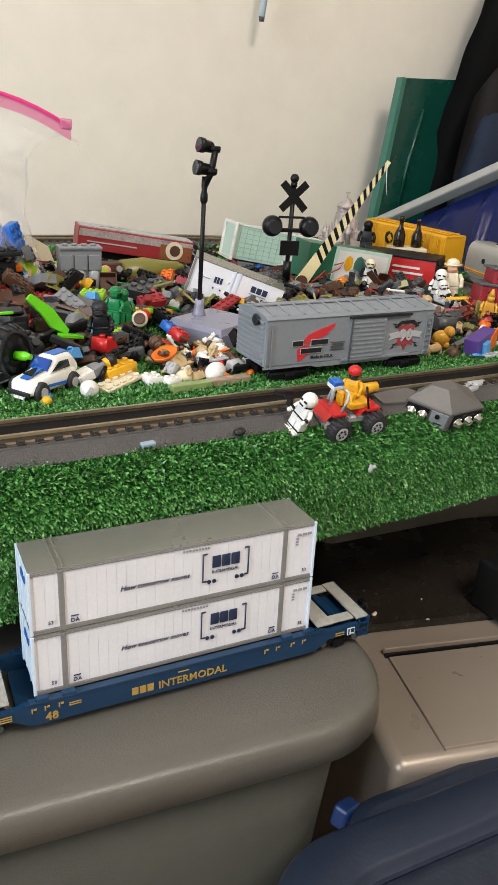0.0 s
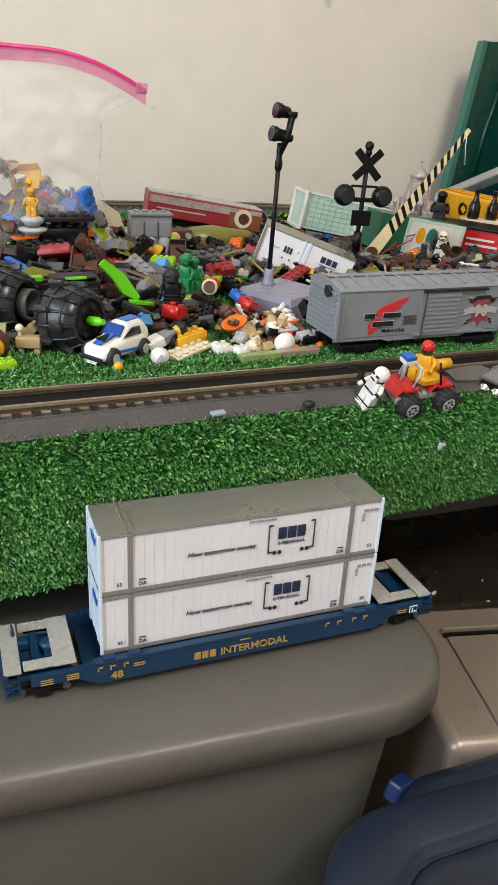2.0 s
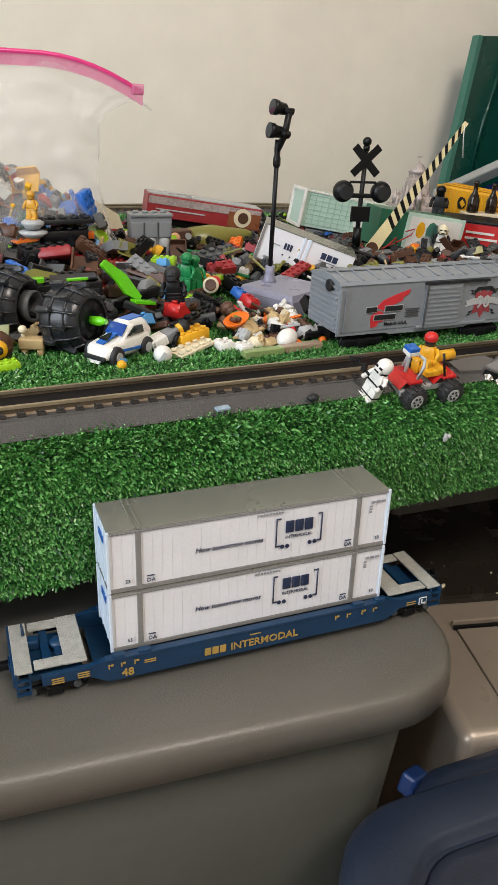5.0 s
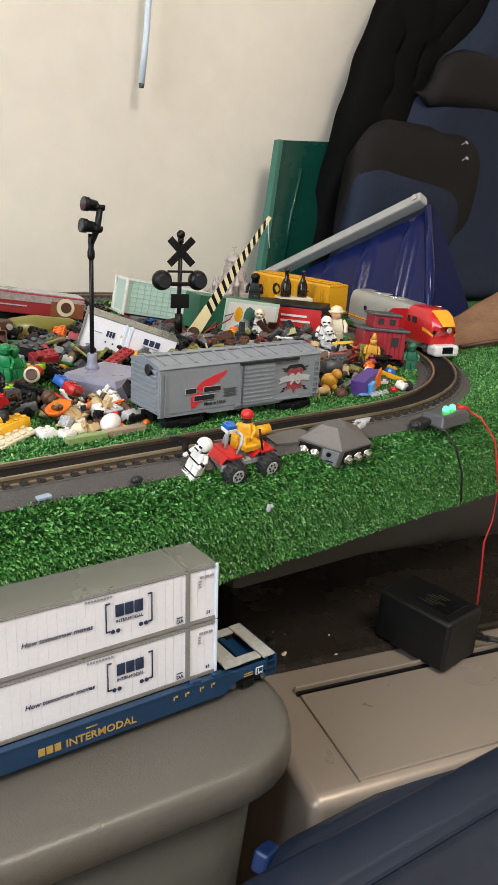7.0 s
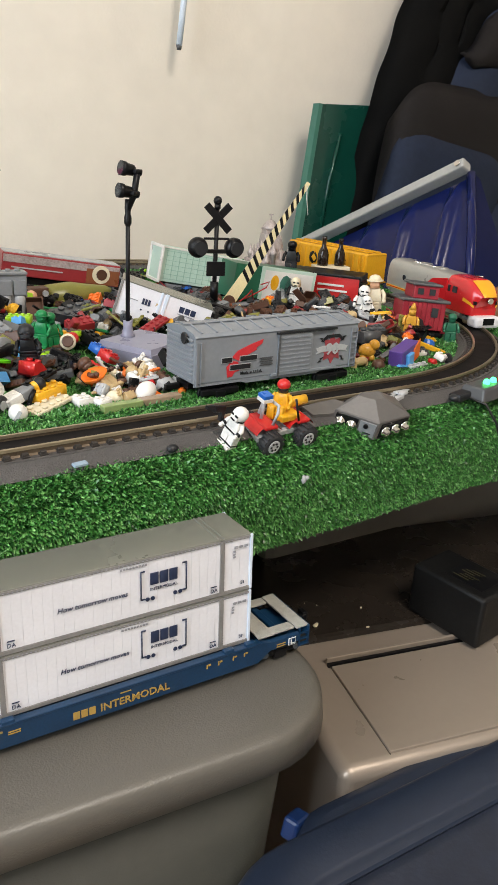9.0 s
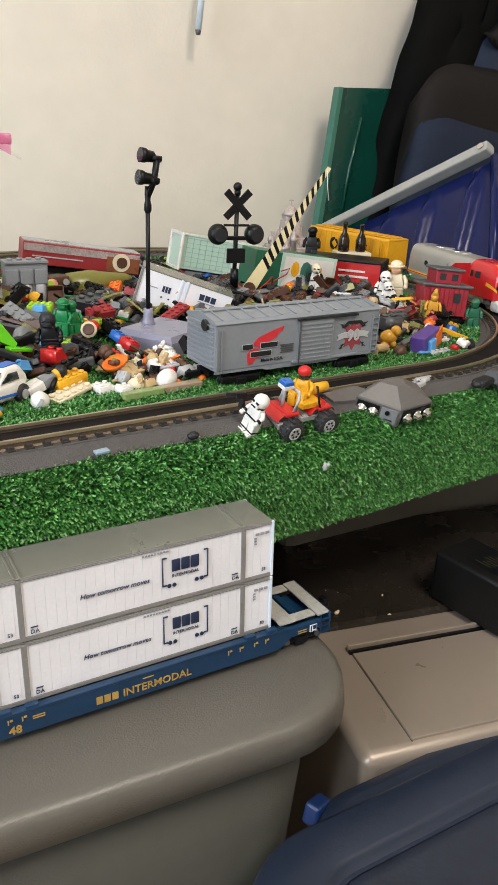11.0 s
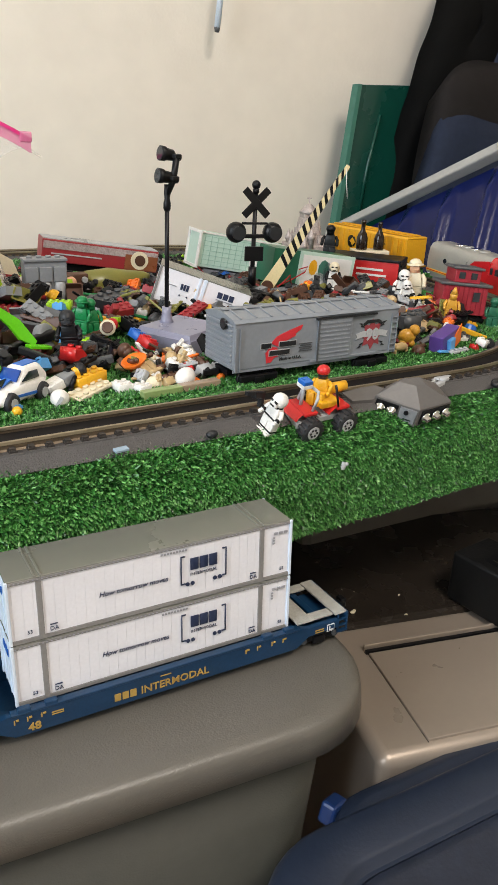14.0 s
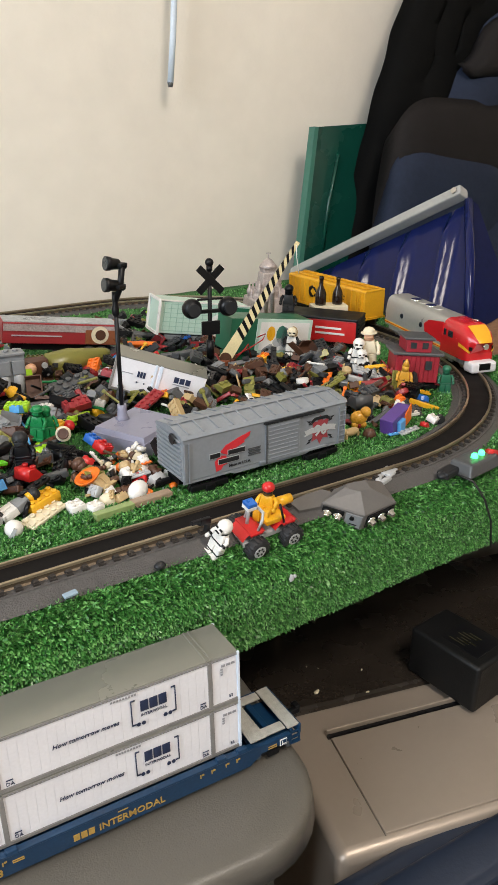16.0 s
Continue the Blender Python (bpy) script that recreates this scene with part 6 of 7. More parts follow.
# pieces that show one by one along the front of the heap
for kd, col, x, y, z, rx, ry, rz_, s in (
        ("plate", "cream", 0.089, 0.139, 0.002, 4, -6, 28, 1.0), ("brick", "yellow", 0.092, 0.150, 0.004, 0, -4, 22, 0.95), ("slope", "red", 0.093, 0.178, 0.012, 0, 8, 30, 1.1),
        ("strip", "black", 0.090, 0.156, 0.014, 0, -12, 24, 1.0), ("block", "white", 0.110, 0.137, 0.000, 0, 0, 8, 0.85), ("block", "white", 0.121, 0.131, 0.000, 0, 0, 14, 0.75),
        ("dome", "cream", 0.131, 0.137, 0.000, 10, 20, 0, 0.95), ("slope", "white", 0.157, 0.160, 0.004, 30, 0, 20, 0.8), ("block", "white", 0.170, 0.160, 0.002, 20, 14, 40, 0.8),
        ("block", "light grey", 0.172, 0.140, 0.002, -62, 0, 20, 0.9), ("block", "tan", 0.141, 0.134, 0.000, -40, 0, 25, 0.7), ("plate", "charcoal", 0.163, 0.147, 0.001, 10, 5, 60, 0.7),
        ("block", "blue", 0.151, 0.212, 0.012, 20, 20, 30, 0.8), ("block", "red", 0.155, 0.203, 0.008, 20, 20, 30, 0.9), ("block", "yellow", 0.134, 0.246, 0.014, 10, 0, 40, 1.0),
        ("dome", "red", 0.145, 0.245, 0.014, 0, 30, 0, 0.8), ("slope", "lime", 0.118, 0.228, 0.004, 0, 0, 30, 1.0), ("slope", "yellow", 0.186, 0.288, 0.002, 0, 10, 20, 0.8),
        ("block", "white", 0.190, 0.292, 0.008, 20, 10, 60, 0.7), ("strip", "white", 0.058, 0.146, 0.002, 0, -10, 18, 0.8), ("block", "sky blue", 0.040, 0.128, 0.000, 0, 10, 40, 0.55),
        ("dome", "yellow", 0.0395, 0.1235, 0.002, 80, 0, 30, 0.5), ("brick", "lime", -0.024, 0.137, 0.000, 0, 0, 10, 0.7), ("plate", "dark red", 0.083, 0.310, 0.016, 0, 8, 20, 1.4),
        ("plate", "dark red", 0.098, 0.330, 0.022, 0, 8, 20, 1.4), ("slope", "lime", 0.107, 0.290, 0.010, 10, 30, 60, 1.2), ("slope", "yellow", 0.112, 0.286, 0.006, 0, 0, 10, 1.0),
        ("wheel", "grey", 0.090, 0.232, 0.014, 70, 0, 40, 1.3), ("beam", "black", 0.084, 0.196, 0.004, 0, 0, 14, 1.0), ("beam", "black", 0.076, 0.222, 0.010, 0, -8, 20, 1.2),
        ("brick", "black", 0.050, 0.335, 0.030, 0, 0, 6, 1.5), ("brick", "black", 0.030, 0.300, 0.024, 0, 0, 10, 1.5), ("plate", "charcoal", 0.050, 0.335, 0.046, 0, 0, 6, 1.5),
        ("beam", "dark grey", 0.155, 0.305, 0.008, 0, 4, 4, 1.4), ("beam", "dark grey", 0.166, 0.322, 0.004, 0, -4, -6, 1.3), ("plate", "dark grey", 0.185, 0.345, 0.012, 12, -6, 14, 1.5),
        ("beam", "light grey", 0.425, 0.216, 0.008, 0, 14, -30, 1.0), ("plate", "light grey", 0.436, 0.226, 0.014, 10, 18, -30, 1.0), ("dome", "olive", 0.445, 0.207, 0.010, 40, 0, 0, 0.8),
        ("slope", "olive", 0.452, 0.198, 0.006, 20, 0, 50, 1.1), ("strip", "light grey", 0.392, 0.122, 0.000, 0, 0, 6, 0.9), ("strip", "sky blue", 0.374, 0.121, 0.002, 0, 10, 10, 0.5),
        ("block", "white", 0.405, 0.150, 0.010, 20, 0, 40, 0.7), ("block", "orange", 0.410, 0.155, 0.014, 30, 0, 20, 0.6), ("dome", "brown", 0.358, 0.132, 0.000, 0, 0, 0, 0.9),
        ("slope", "red", 0.412, 0.124, 0.000, 0, 20, 10, 0.5), ("block", "white", 0.422, 0.126, 0.002, 20, 10, 20, 0.7), ("wheel", "charcoal", 0.430, 0.124, 0.003, 60, 0, 0, 0.6),
        ("slope", "dark grey", 0.380, 0.172, 0.010, 0, 0, 80, 1.4), ("rod", "black", 0.172, 0.150, 0.001, 0, 4, -20, 0.8)):
    loose(kd, col, pose(x, y, G0 + 0.0012 + z, rx, ry, rz_) @ Matrix.Scale(0.78 * s, 4), "front of the heap")

# small mixed pieces that fill the front of the heap
for k in range(70):
    x = fr_.uniform(0.122, 0.186)
    y = fr_.uniform(0.134, 0.196) + 0.10 * max(0.0, 0.14 - x)
    loose(fr_.choice(("block", "slope", "strip", "dome", "rod", "wheel", "plate")), fr_.choice(["white", "white", "cream", "brown", "black", "tan", "light grey", "black", "brown", "charcoal", "red", "orange"]),
          pose(x, y, G0 + 0.001 + 0.010 * fr_.uniform(0, 1) * min(1.0, (y - 0.13) / 0.03), fr_.gauss(0, 35), fr_.gauss(0, 35), fr_.uniform(0, 360)) @ Matrix.Scale(fr_.uniform(0.34, 0.60), 4), "front of the heap")

# ribbed roof plate and the black machine body between the spiked wheels
rbp = thing("ribbed_roof_plate", pose(0.082, 0.275, G0 + 0.016, 11, 4, -22), "dark red ribbed toy roof plate lying in the heap", "toy roof")
part("plate", B().box(0, 0, 0, 0.040, 0.058, 0.0018, bevel=0.0004), DRED, rbp)
for k in range(9):
    part("rib", B().box(-0.018 + 0.0045 * k, 0, 0.0016, 0.0022, 0.057, 0.0016, bevel=0.0005), DRED, rbp)
for k in range(6):
    part("cross_line", B().box(0, -0.024 + 0.0096 * k, 0.0013, 0.039, 0.0007, 0.0012), TAN, rbp)
mc = thing("black_toy_machine", pose(0.030, 0.224, G0 + 0.002, 0, -3, -6), "black brick-built toy machine body with clear green strips", "toy vehicle")
part("body", studs(B().box(0, 0, 0.0150, 0.048, 0.022, 0.024, bevel=0.0005), 6, 2, 0.0268), BLACK, mc)
for x in (-0.016, 0.0, 0.016):
    part("side_panel", B().box(x, -0.0114, 0.0150, 0.012, 0.0014, 0.016, bevel=0.0005), CHAR, mc)
part("top_plate", B().box(0.006, -0.002, 0.0292, 0.030, 0.014, 0.0016, bevel=0.0003), CHAR, mc)
part("green_strip", B().box(0.008, -0.0095, 0.0296, 0.014, 0.0030, 0.0016, bevel=0.0003).box(-0.018, -0.006, 0.0300, 0.010, 0.006, 0.0030, bevel=0.0004), NEON, mc, "clear green strip")
for x in (-0.021, 0.021):
    part("axle_arm", B().tube([(x, -0.008, 0.012), (x * 1.15, -0.022, 0.014), (x * 1.2, -0.034, 0.016)], 0.0026, 8), DGREY, mc)

solid("orange_dish", B().lathe([(0.004, 0), (0.009, 0.001), (0.0115, 0.006), (0.0108, 0.0065), (0.008, 0.003), (0.001, 0.0025)], 20, Matrix.Diagonal((1.25, 0.75, 1, 1))), ORANGE, pose(0.127, 0.158, G0 + 0.011, 14, -14, 20) @ Matrix.Scale(0.72, 4), "orange plastic toy boat hull in the heap", "toy part")
solid("toy_egg", B().ball(0, 0, 0.0062, 0.0068, (1.25, 0.95, 0.95)), WHITE, pose(0.155, 0.136, G0, 0, -16, 30), "smooth white plastic toy egg", "toy part")
solid("lime_bar", B().box(0, 0, 0.003, 0.028, 0.006, 0.006, bevel=0.0006), plastic("clear_lime", (0.42, 0.55, 0.22), 0.15, trans=0.4), pose(0.130, 0.121, G0, 0, 0, 4), "translucent lime plastic bar on the turf", "toy part")
solid("clear_bar", B().box(0, 0, 0.003, 0.030, 0.007, 0.006, bevel=0.0008), plastic("clear_peach", (0.62, 0.45, 0.32), 0.12, trans=0.5), pose(0.158, 0.124, G0, 0, 0, 3), "clear plastic piece beside the egg", "toy part")
solid("round_shield", B().lathe([(0.0098, 0), (0.0100, 0.0012), (0.0078, 0.0018), (0.0076, 0.0024), (0.0050, 0.0026), (0.0048, 0.003), (0.0005, 0.0032)], 22).m(1).lathe([(0.0046, 0.0034), (0.0048, 0.0039), (0.0070, 0.0035), (0.0072, 0.0030)], 22), [CREAM, BROWN], pose(0.1345, 0.224, G0 + 0.020, 68, 0, -30) @ Matrix.Scale(0.6, 4), "round cream toy shield", "toy part")
solid("helmet_ball", B().ball(0, 0, 0.0068, 0.0078, (1, 1.05, 0.95)).m(1).box(0, -0.007, 0.006, 0.003, 0.003, 0.010, pose(0, 0, 0, 0, 10)), [WHITE, LGREY], pose(0.066, 0.131, G0, 0, 20, -20) @ Matrix.Scale(0.75, 4), "white toy helmet lying on the turf", "toy part")
solid("neon_wing", B().prism([(-0.024, 0.010), (-0.020, 0.016), (0.004, 0.008), (0.024, -0.008), (0.022, -0.013), (0.006, -0.010), (-0.006, 0.0)], 0.0035), NEON, pose(0.065, 0.212, G0 + 0.029, -18, 20, 14) @ Matrix.Scale(0.72, 4), "bright green clear plastic wing piece", "toy part")
solid("neon_plate", B().box(0, 0, 0, 0.024, 0.010, 0.003, bevel=0.0004), NEON, pose(0.078, 0.206, G0 + 0.016, 0, 10, 14) @ Matrix.Scale(0.7, 4), "bright green clear plastic plate", "toy part")


WHEELBLK = plastic("grey_black_wheel_plastic", (0.022, 0.023, 0.026), 0.28)


def spiked_wheel(m, label, peg):
    w = thing("spiked_wheel", m, label, "toy wheel", "spiked toy wheels")
    prof = [(0.0205, -0.013), (0.0215, -0.010), (0.0205, -0.002), (0.0185, 0.006), (0.0155, 0.0125)]
    part("drum", B().lathe([(0.012, -0.013)] + prof + [(0.0135, 0.0125), (0.0125, 0.008)], 30), WHEELBLK, w)
    for k in range(14):
        ca, sa = math.cos(2 * math.pi * k / 14), math.sin(2 * math.pi * k / 14)
        part("rib", B().tube([(ca * (r + 0.0006), sa * (r + 0.0006), h) for r, h in prof], 0.0009, 6), WHEELBLK, w)
        if k % 2 == 0:
            part("fin", B().box(0.0225 * ca, 0.0225 * sa, -0.0070, 0.0075, 0.0045, 0.0110, pose(0, 0, 0, 0, 14, 360 * k / 14), bevel=0.0010, taper=(0.5, 0.7)), WHEELBLK, w)
        else:
            part("fin", B().box(0.0205 * ca, 0.0205 * sa, 0.0010, 0.0035, 0.0030, 0.0140, pose(0, 0, 0, 0, 12, 360 * k / 14), bevel=0.0006), WHEELBLK, w)
    for r, h in ((0.0212, -0.0045), (0.0190, 0.0045)):
        part("hoop", B().tube([(r * math.cos(2 * math.pi * k / 30), r * math.sin(2 * math.pi * k / 30), h) for k in range(31)], 0.0008, 6), WHEELBLK, w)
    if peg:
        part("face", B().lathe([(0.0140, 0.0105), (0.0135, 0.0118), (0.004, 0.0118), (0.0036, 0.0110)], 24), BLACK, w)
        for k in range(6):
            part("face_hole", B().cyl(0.0092 * math.cos(radians(60 * k)), 0.0092 * math.sin(radians(60 * k)), 0.0119, 0.0020, 0.0006, seg=10), CHAR, w)
        part("peg", B().lathe([(0.0030, 0.0115), (0.0030, 0.019), (0.0020, 0.021), (0.0018, 0.023)], 12), NEON, w, "bright green peg")
    else:
        part("hub", B().lathe([(0.0095, 0.0106), (0.0098, 0.017), (0.0082, 0.017), (0.0070, 0.008)], 24), DGREY, w, "grey hub ring")
        part("well", B().lathe([(0.0128, 0.0080), (0.0090, 0.0070), (0.0005, 0.0066)], 24), BLACK, w)
    return w


spiked_wheel(pose(0.024, 0.163, G0 + 0.0205, 84, 0, 38) @ Matrix.Scale(0.96, 4), "black spiked toy wheel with a green peg", True)
spiked_wheel(pose(-0.011, 0.192, G0 + 0.0245, 90, 0, 52), "large black spiked toy wheel with a grey hub", False)
spiked_wheel(pose(-0.078, 0.225, G0 + 0.0240, 90, 10, 20), "black spiked toy wheel deeper in the heap", False)

wcx = thing("toy_rally_car", pose(0.0445, 0.1430, G0 + 0.0005, 0, 0, 213.5) @ Matrix.Diagonal((0.78, 0.80, 0.92, 1)), "white and blue plastic toy rally car", "toy car")


def shell(b, x0, x1, z0, top, half, sq=4.0):
    """A rounded body along x with its own height and half width at each place."""
    def fn(u, v):
        x = x0 + (x1 - x0) * u
        a = 2 * math.pi * v
        zt, hw = top(u), half(u)
        c, q = math.cos(a), math.sin(a)
        return Vector((x, hw * math.copysign(abs(c) ** (2 / sq), c), (z0 + zt) / 2 + (zt - z0) / 2 * math.copysign(abs(q) ** (2 / sq), q)))
    return b.grid(fn, 22, 24)


ends = lambda u, e: 1 - 0.6 * max(0.0, abs(2 * u - 1) - e) ** 2 / (1 - e) ** 2
part("body", shell(B(), -0.0275, 0.0285, 0.0045, lambda u: 0.0165 * ends(u, 0.75) - 0.004 * max(0, u - 0.55) * 2, lambda u: 0.0122 * ends(u, 0.7)), WHITE, wcx)
part("cab", shell(B(), -0.0250, 0.0085, 0.0110, lambda u: 0.0255 - 0.0120 * max(0.0, (u - 0.62) / 0.38) ** 1.3 - 0.006 * max(0.0, 0.15 - u) / 0.15, lambda u: 0.0100, 3.2), WHITE, wcx)
part("stripe", B().box(-0.013, 0, 0.0252, 0.016, 0.0095, 0.0014, bevel=0.0004).box(0.014, 0, 0.0166, 0.016, 0.007, 0.0008, pose(0, 0, 0, 0, 14)), BLUE, wcx, "blue stripe")
for s in (-1, 1):
    part("side_window", B().prism([(-0.016, 0.0170), (-0.014, 0.0222), (-0.005, 0.0225), (0.003, 0.0172)], 0.0008, Matrix.Translation((0, s * 0.0104 - 0.0004, 0))), GLASSDK, wcx)
    part("side_flash", B().prism([(-0.018, 0.0085), (0.010, 0.0105), (0.018, 0.0095), (-0.012, 0.0070)], 0.0008, Matrix.Translation((0, s * 0.0122 - 0.0004, 0))), BLUE, wcx)
    for x in (-0.017, 0.017):
        part("wheel", B().lathe([(0.003, -0.003), (0.0062, -0.003), (0.0068, -0.0015), (0.0068, 0.0015), (0.0062, 0.003), (0.003, 0.003)], 18, pose(x, s * 0.0115, 0.0068, 90)), RUBBER, wcx)
        part("hubcap", B().cyl(x, s * 0.0148, 0.0068, 0.0034, 0.0008, pose(0, 0, 0, 90)), LGREY, wcx)
part("windscreen", B().box(0.0035, 0, 0.0208, 0.0014, 0.0165, 0.0090, pose(0, 0, 0, 0, -44), bevel=0.0006), material("blue_clear_screen", (0.01, 0.06, 0.30), 0.08, coat=0.5), wcx, "glossy blue windscreen")
part("bonnet_vent", B().prism([(-0.004, 0.0), (0.006, -0.0045), (0.006, 0.0045)], 0.0008, pose(0.0120, 0, 0.0176, 90, 14, 0)), BLACK, wcx)
part("bumper", B().box(0.0275, 0, 0.0065, 0.0020, 0.020, 0.0030, bevel=0.0006), CHAR, wcx)

# toy figures of the heap
figure("toy_soldier", pose(0.119, 0.238, G0 + 0.014, 0, 4, -40), GREEN, GREEN, GREEN, GREEN, GREEN, "plain dark green moulded toy soldier", scale=0.66, accent=GREEN, hat_style="brim")
figure("toy_soldier", pose(0.129, 0.240, G0 + 0.012, 0, -4, -10), GREEN, GREEN, GREEN, GREEN, GREEN, "plain dark green moulded toy soldier", scale=0.64, accent=GREEN)
figure("dark_figure", pose(0.0950, 0.186, G0 + 0.013, 0, -6, -30), BLACK, BLACK, BLACK, CHAR, CHAR, "black caped toy figure standing on a red brick", scale=0.76, hat_style="helmet", accent=CHAR)
figure("brown_figure", pose(0.139, 0.150, G0 + 0.004, -62, 0, 30), TAN, OLIVE, BROWN, BROWN, BROWN, "olive and brown toy figure lying on its back", scale=0.8)
figure("fallen_figure", pose(0.064, 0.146, G0 + 0.006, 70, 0, 100), WHITE, GREY, BLACK, YEL, CHAR, "grey toy figure lying beside a white helmet", scale=0.7)
figure("wizard_figure", pose(0.457, 0.248, G0 + 0.012, 0, -3, -45), CREAM, CREAM, CREAM, SKIN, CREAM, "cream robed bearded toy figure", scale=0.98, hat_style="brim", accent=SKIN)
figure("white_figure", pose(0.444, 0.252, G0 + 0.010, 0, 3, -40), WHITE, WHITE, WHITE, WHITE, WHITE, "white armoured toy figure standing in the heap", scale=0.80, hat_style="helmet")
figure("white_figure", pose(0.440, 0.238, G0 + 0.010, 0, -6, -30), WHITE, WHITE, WHITE, WHITE, WHITE, "white armoured toy figure standing in the heap", scale=0.62, hat_style="helmet")
figure("white_figure", pose(0.424, 0.335, G0 + 0.008, 0, 2, -35), WHITE, WHITE, BLACK, CREAM, CREAM, "white and tan toy figure before the picture trailer", scale=0.72, hat_style="helmet")
figure("golden_figure", pose(0.446, 0.188, G0 + 0.008, 0, 4, -40), GOLD, GOLD, GOLD, GOLD, GOLD, "golden yellow moulded toy figure", scale=0.66, hat_style="cone", accent=GOLD)
figure("green_figure", pose(0.492, 0.178, G0, 0, 0, -40), FOREST, FOREST, FOREST, FOREST, FOREST, "dark green moulded toy figure by the track", scale=0.66, accent=FOREST)
figure("dark_figure", pose(0.470, 0.405, G0 + 0.030, 0, 0, -40), CHAR, CHAR, BLACK, BLACK, BLACK, "dark toy figure standing on the heap", scale=0.85)
figure("gold_robot", pose(0.026, 0.325, G0 + 0.052, 0, 0, -30), GOLD, GOLD, GOLD, GOLD, GOLD, "golden toy figure on a grey dish", scale=0.50, accent=GOLD)
solid("yellow_animal", B().ball(0, 0, 0.012, 0.0105, (1.1, 0.8, 0.9)).ball(0.008, -0.002, 0.020, 0.0070).ball(-0.006, -0.003, 0.004, 0.0045).ball(0.005, -0.004, 0.004, 0.0045), GOLD, pose(0.363, 0.152, G0 + 0.002, 0, 0, -20) @ Matrix.Scale(0.66, 4), "yellow moulded toy animal", "toy")
solid("tan_animal", B().ball(0, 0, 0.009, 0.006, (1.9, 0.8, 0.8)).box(-0.010, 0, 0.004, 0.003, 0.006, 0.008, bevel=0.0008).box(0.009, 0, 0.004, 0.003, 0.006, 0.008, bevel=0.0008).ball(-0.013, 0, 0.012, 0.0042), TAN, pose(0.344, 0.138, G0, 0, 0, 8) @ Matrix.Scale(0.72, 4), "tan moulded toy dog", "toy")
solid("tan_robot_dog", B().box(0, 0, 0.012, 0.020, 0.012, 0.009, bevel=0.001).box(-0.006, 0, 0.004, 0.005, 0.010, 0.009, bevel=0.0008).box(0.007, 0, 0.004, 0.005, 0.010, 0.009, bevel=0.0008).m(1).ball(-0.007, 0, 0.023, 0.0036).cyl(-0.007, 0, 0.018, 0.0015, 0.006), [TAN, CREAM], pose(-0.004, 0.161, G0, 0, 0, -20) @ Matrix.Scale(0.72, 4), "tan brick-built toy animal with white ball", "toy")
solid("plush_head", B().ball(0, 0, 0.012, 0.013, (1.1, 0.9, 0.95)).m(1).ball(0.003, -0.009, 0.012, 0.0075, (1, 0.6, 1)).m(2).ball(0.004, -0.0130, 0.0125, 0.0034, (1, 0.5, 1)), [BROWN, YEL, CHAR], pose(-0.026, 0.158, G0, 0, 0, -10) @ Matrix.Scale(0.78, 4), "brown and yellow round toy head", "toy")
fx = thing("toy_ship_box", pose(0.388, 0.134, G0 + 0.001, 0, -8, 22), "purple and orange printed toy box", "toy box")
part("body", B().box(0, 0, 0.008, 0.034, 0.012, 0.016, bevel=0.0006), PLUM, fx)
part("orange_side", B().prism([(0.002, 0.0), (0.0172, 0.003), (0.0172, 0.018), (0.006, 0.012)], 0.0008, Matrix.Translation((0, -0.0068, 0))), ORANGE, fx)
part("blue_bow", B().box(-0.004, -0.0075, 0.006, 0.010, 0.0035, 0.012, bevel=0.0008), LBLUE, fx)

# tower block, bottle, shuttle hull, board, robot
tw = thing("grey_brick_tower", pose(0.129, 0.358, G0 + 0.004, 0, 0, -4), "grey brick-built toy wall with white panels", "toy wall")
part("wall", B().box(0, 0, 0.022, 0.036, 0.014, 0.044, bevel=0.0004), GREY, tw)
for x in (-0.0125, -0.0005, 0.0115):
    part("panel", B().lathe([(0.0050, 0.004), (0.0050, 0.026), (0.0046, 0.0265)], 12, Matrix.Translation((x, -0.0050, 0))), LGREY, tw)
    part("panel_head", B().box(x, -0.0070, 0.0330, 0.0104, 0.0060, 0.0125, bevel=0.0005), GREY, tw)
part("ledge", B().box(0, -0.001, 0.0450, 0.037, 0.016, 0.0020, bevel=0.0003), GREY, tw)
part("ledge_stud", studs(B(), 4, 1, 0.0460), GREY, tw)
for x in (-0.016, 0.002):
    part("spindle", B().lathe([(0.001, 0.0), (0.0024, 0.004), (0.0026, 0.010), (0.0012, 0.016)], 10, Matrix.Translation((x, -0.012, 0.002))), BLACK, tw)
solid("olive_bottle", B().lathe([(0.0115, 0), (0.0135, 0.002), (0.0135, 0.026), (0.0105, 0.038), (0.0055, 0.062), (0.0025, 0.068)], 20), OLIVE, pose(0.182, 0.405, 0.1115, 0, 86, 4), "glossy olive green plastic bottle lying down", "bottle")
sh = thing("toy_hovercraft", pose(0.205, 0.372, G0 + 0.006, 6, -6, 10), "dark grey toy ship hull with pale studs", "toy ship")
part("hull", B().ball(0, 0, 0, 0.034, (1.0, 0.45, 0.16), u=22, v=10), DGREY, sh)
for k in range(9):
    part("stud", B().cyl(-0.026 + 0.0065 * k, -0.004 - 0.006 * math.sin(k / 8 * math.pi), 0.0058, 0.0024, 0.0024, seg=10), LGREY, sh)
bd = thing("leaning_board", pose(0.119, 0.435, G0, 0, -14, 10), "cream and red printed toy board standing in the heap", "toy board")
part("board", B().prism([(-0.012, 0), (0.016, 0), (0.012, 0.034), (-0.006, 0.052), (-0.014, 0.030)], 0.003), CREAM, bd)
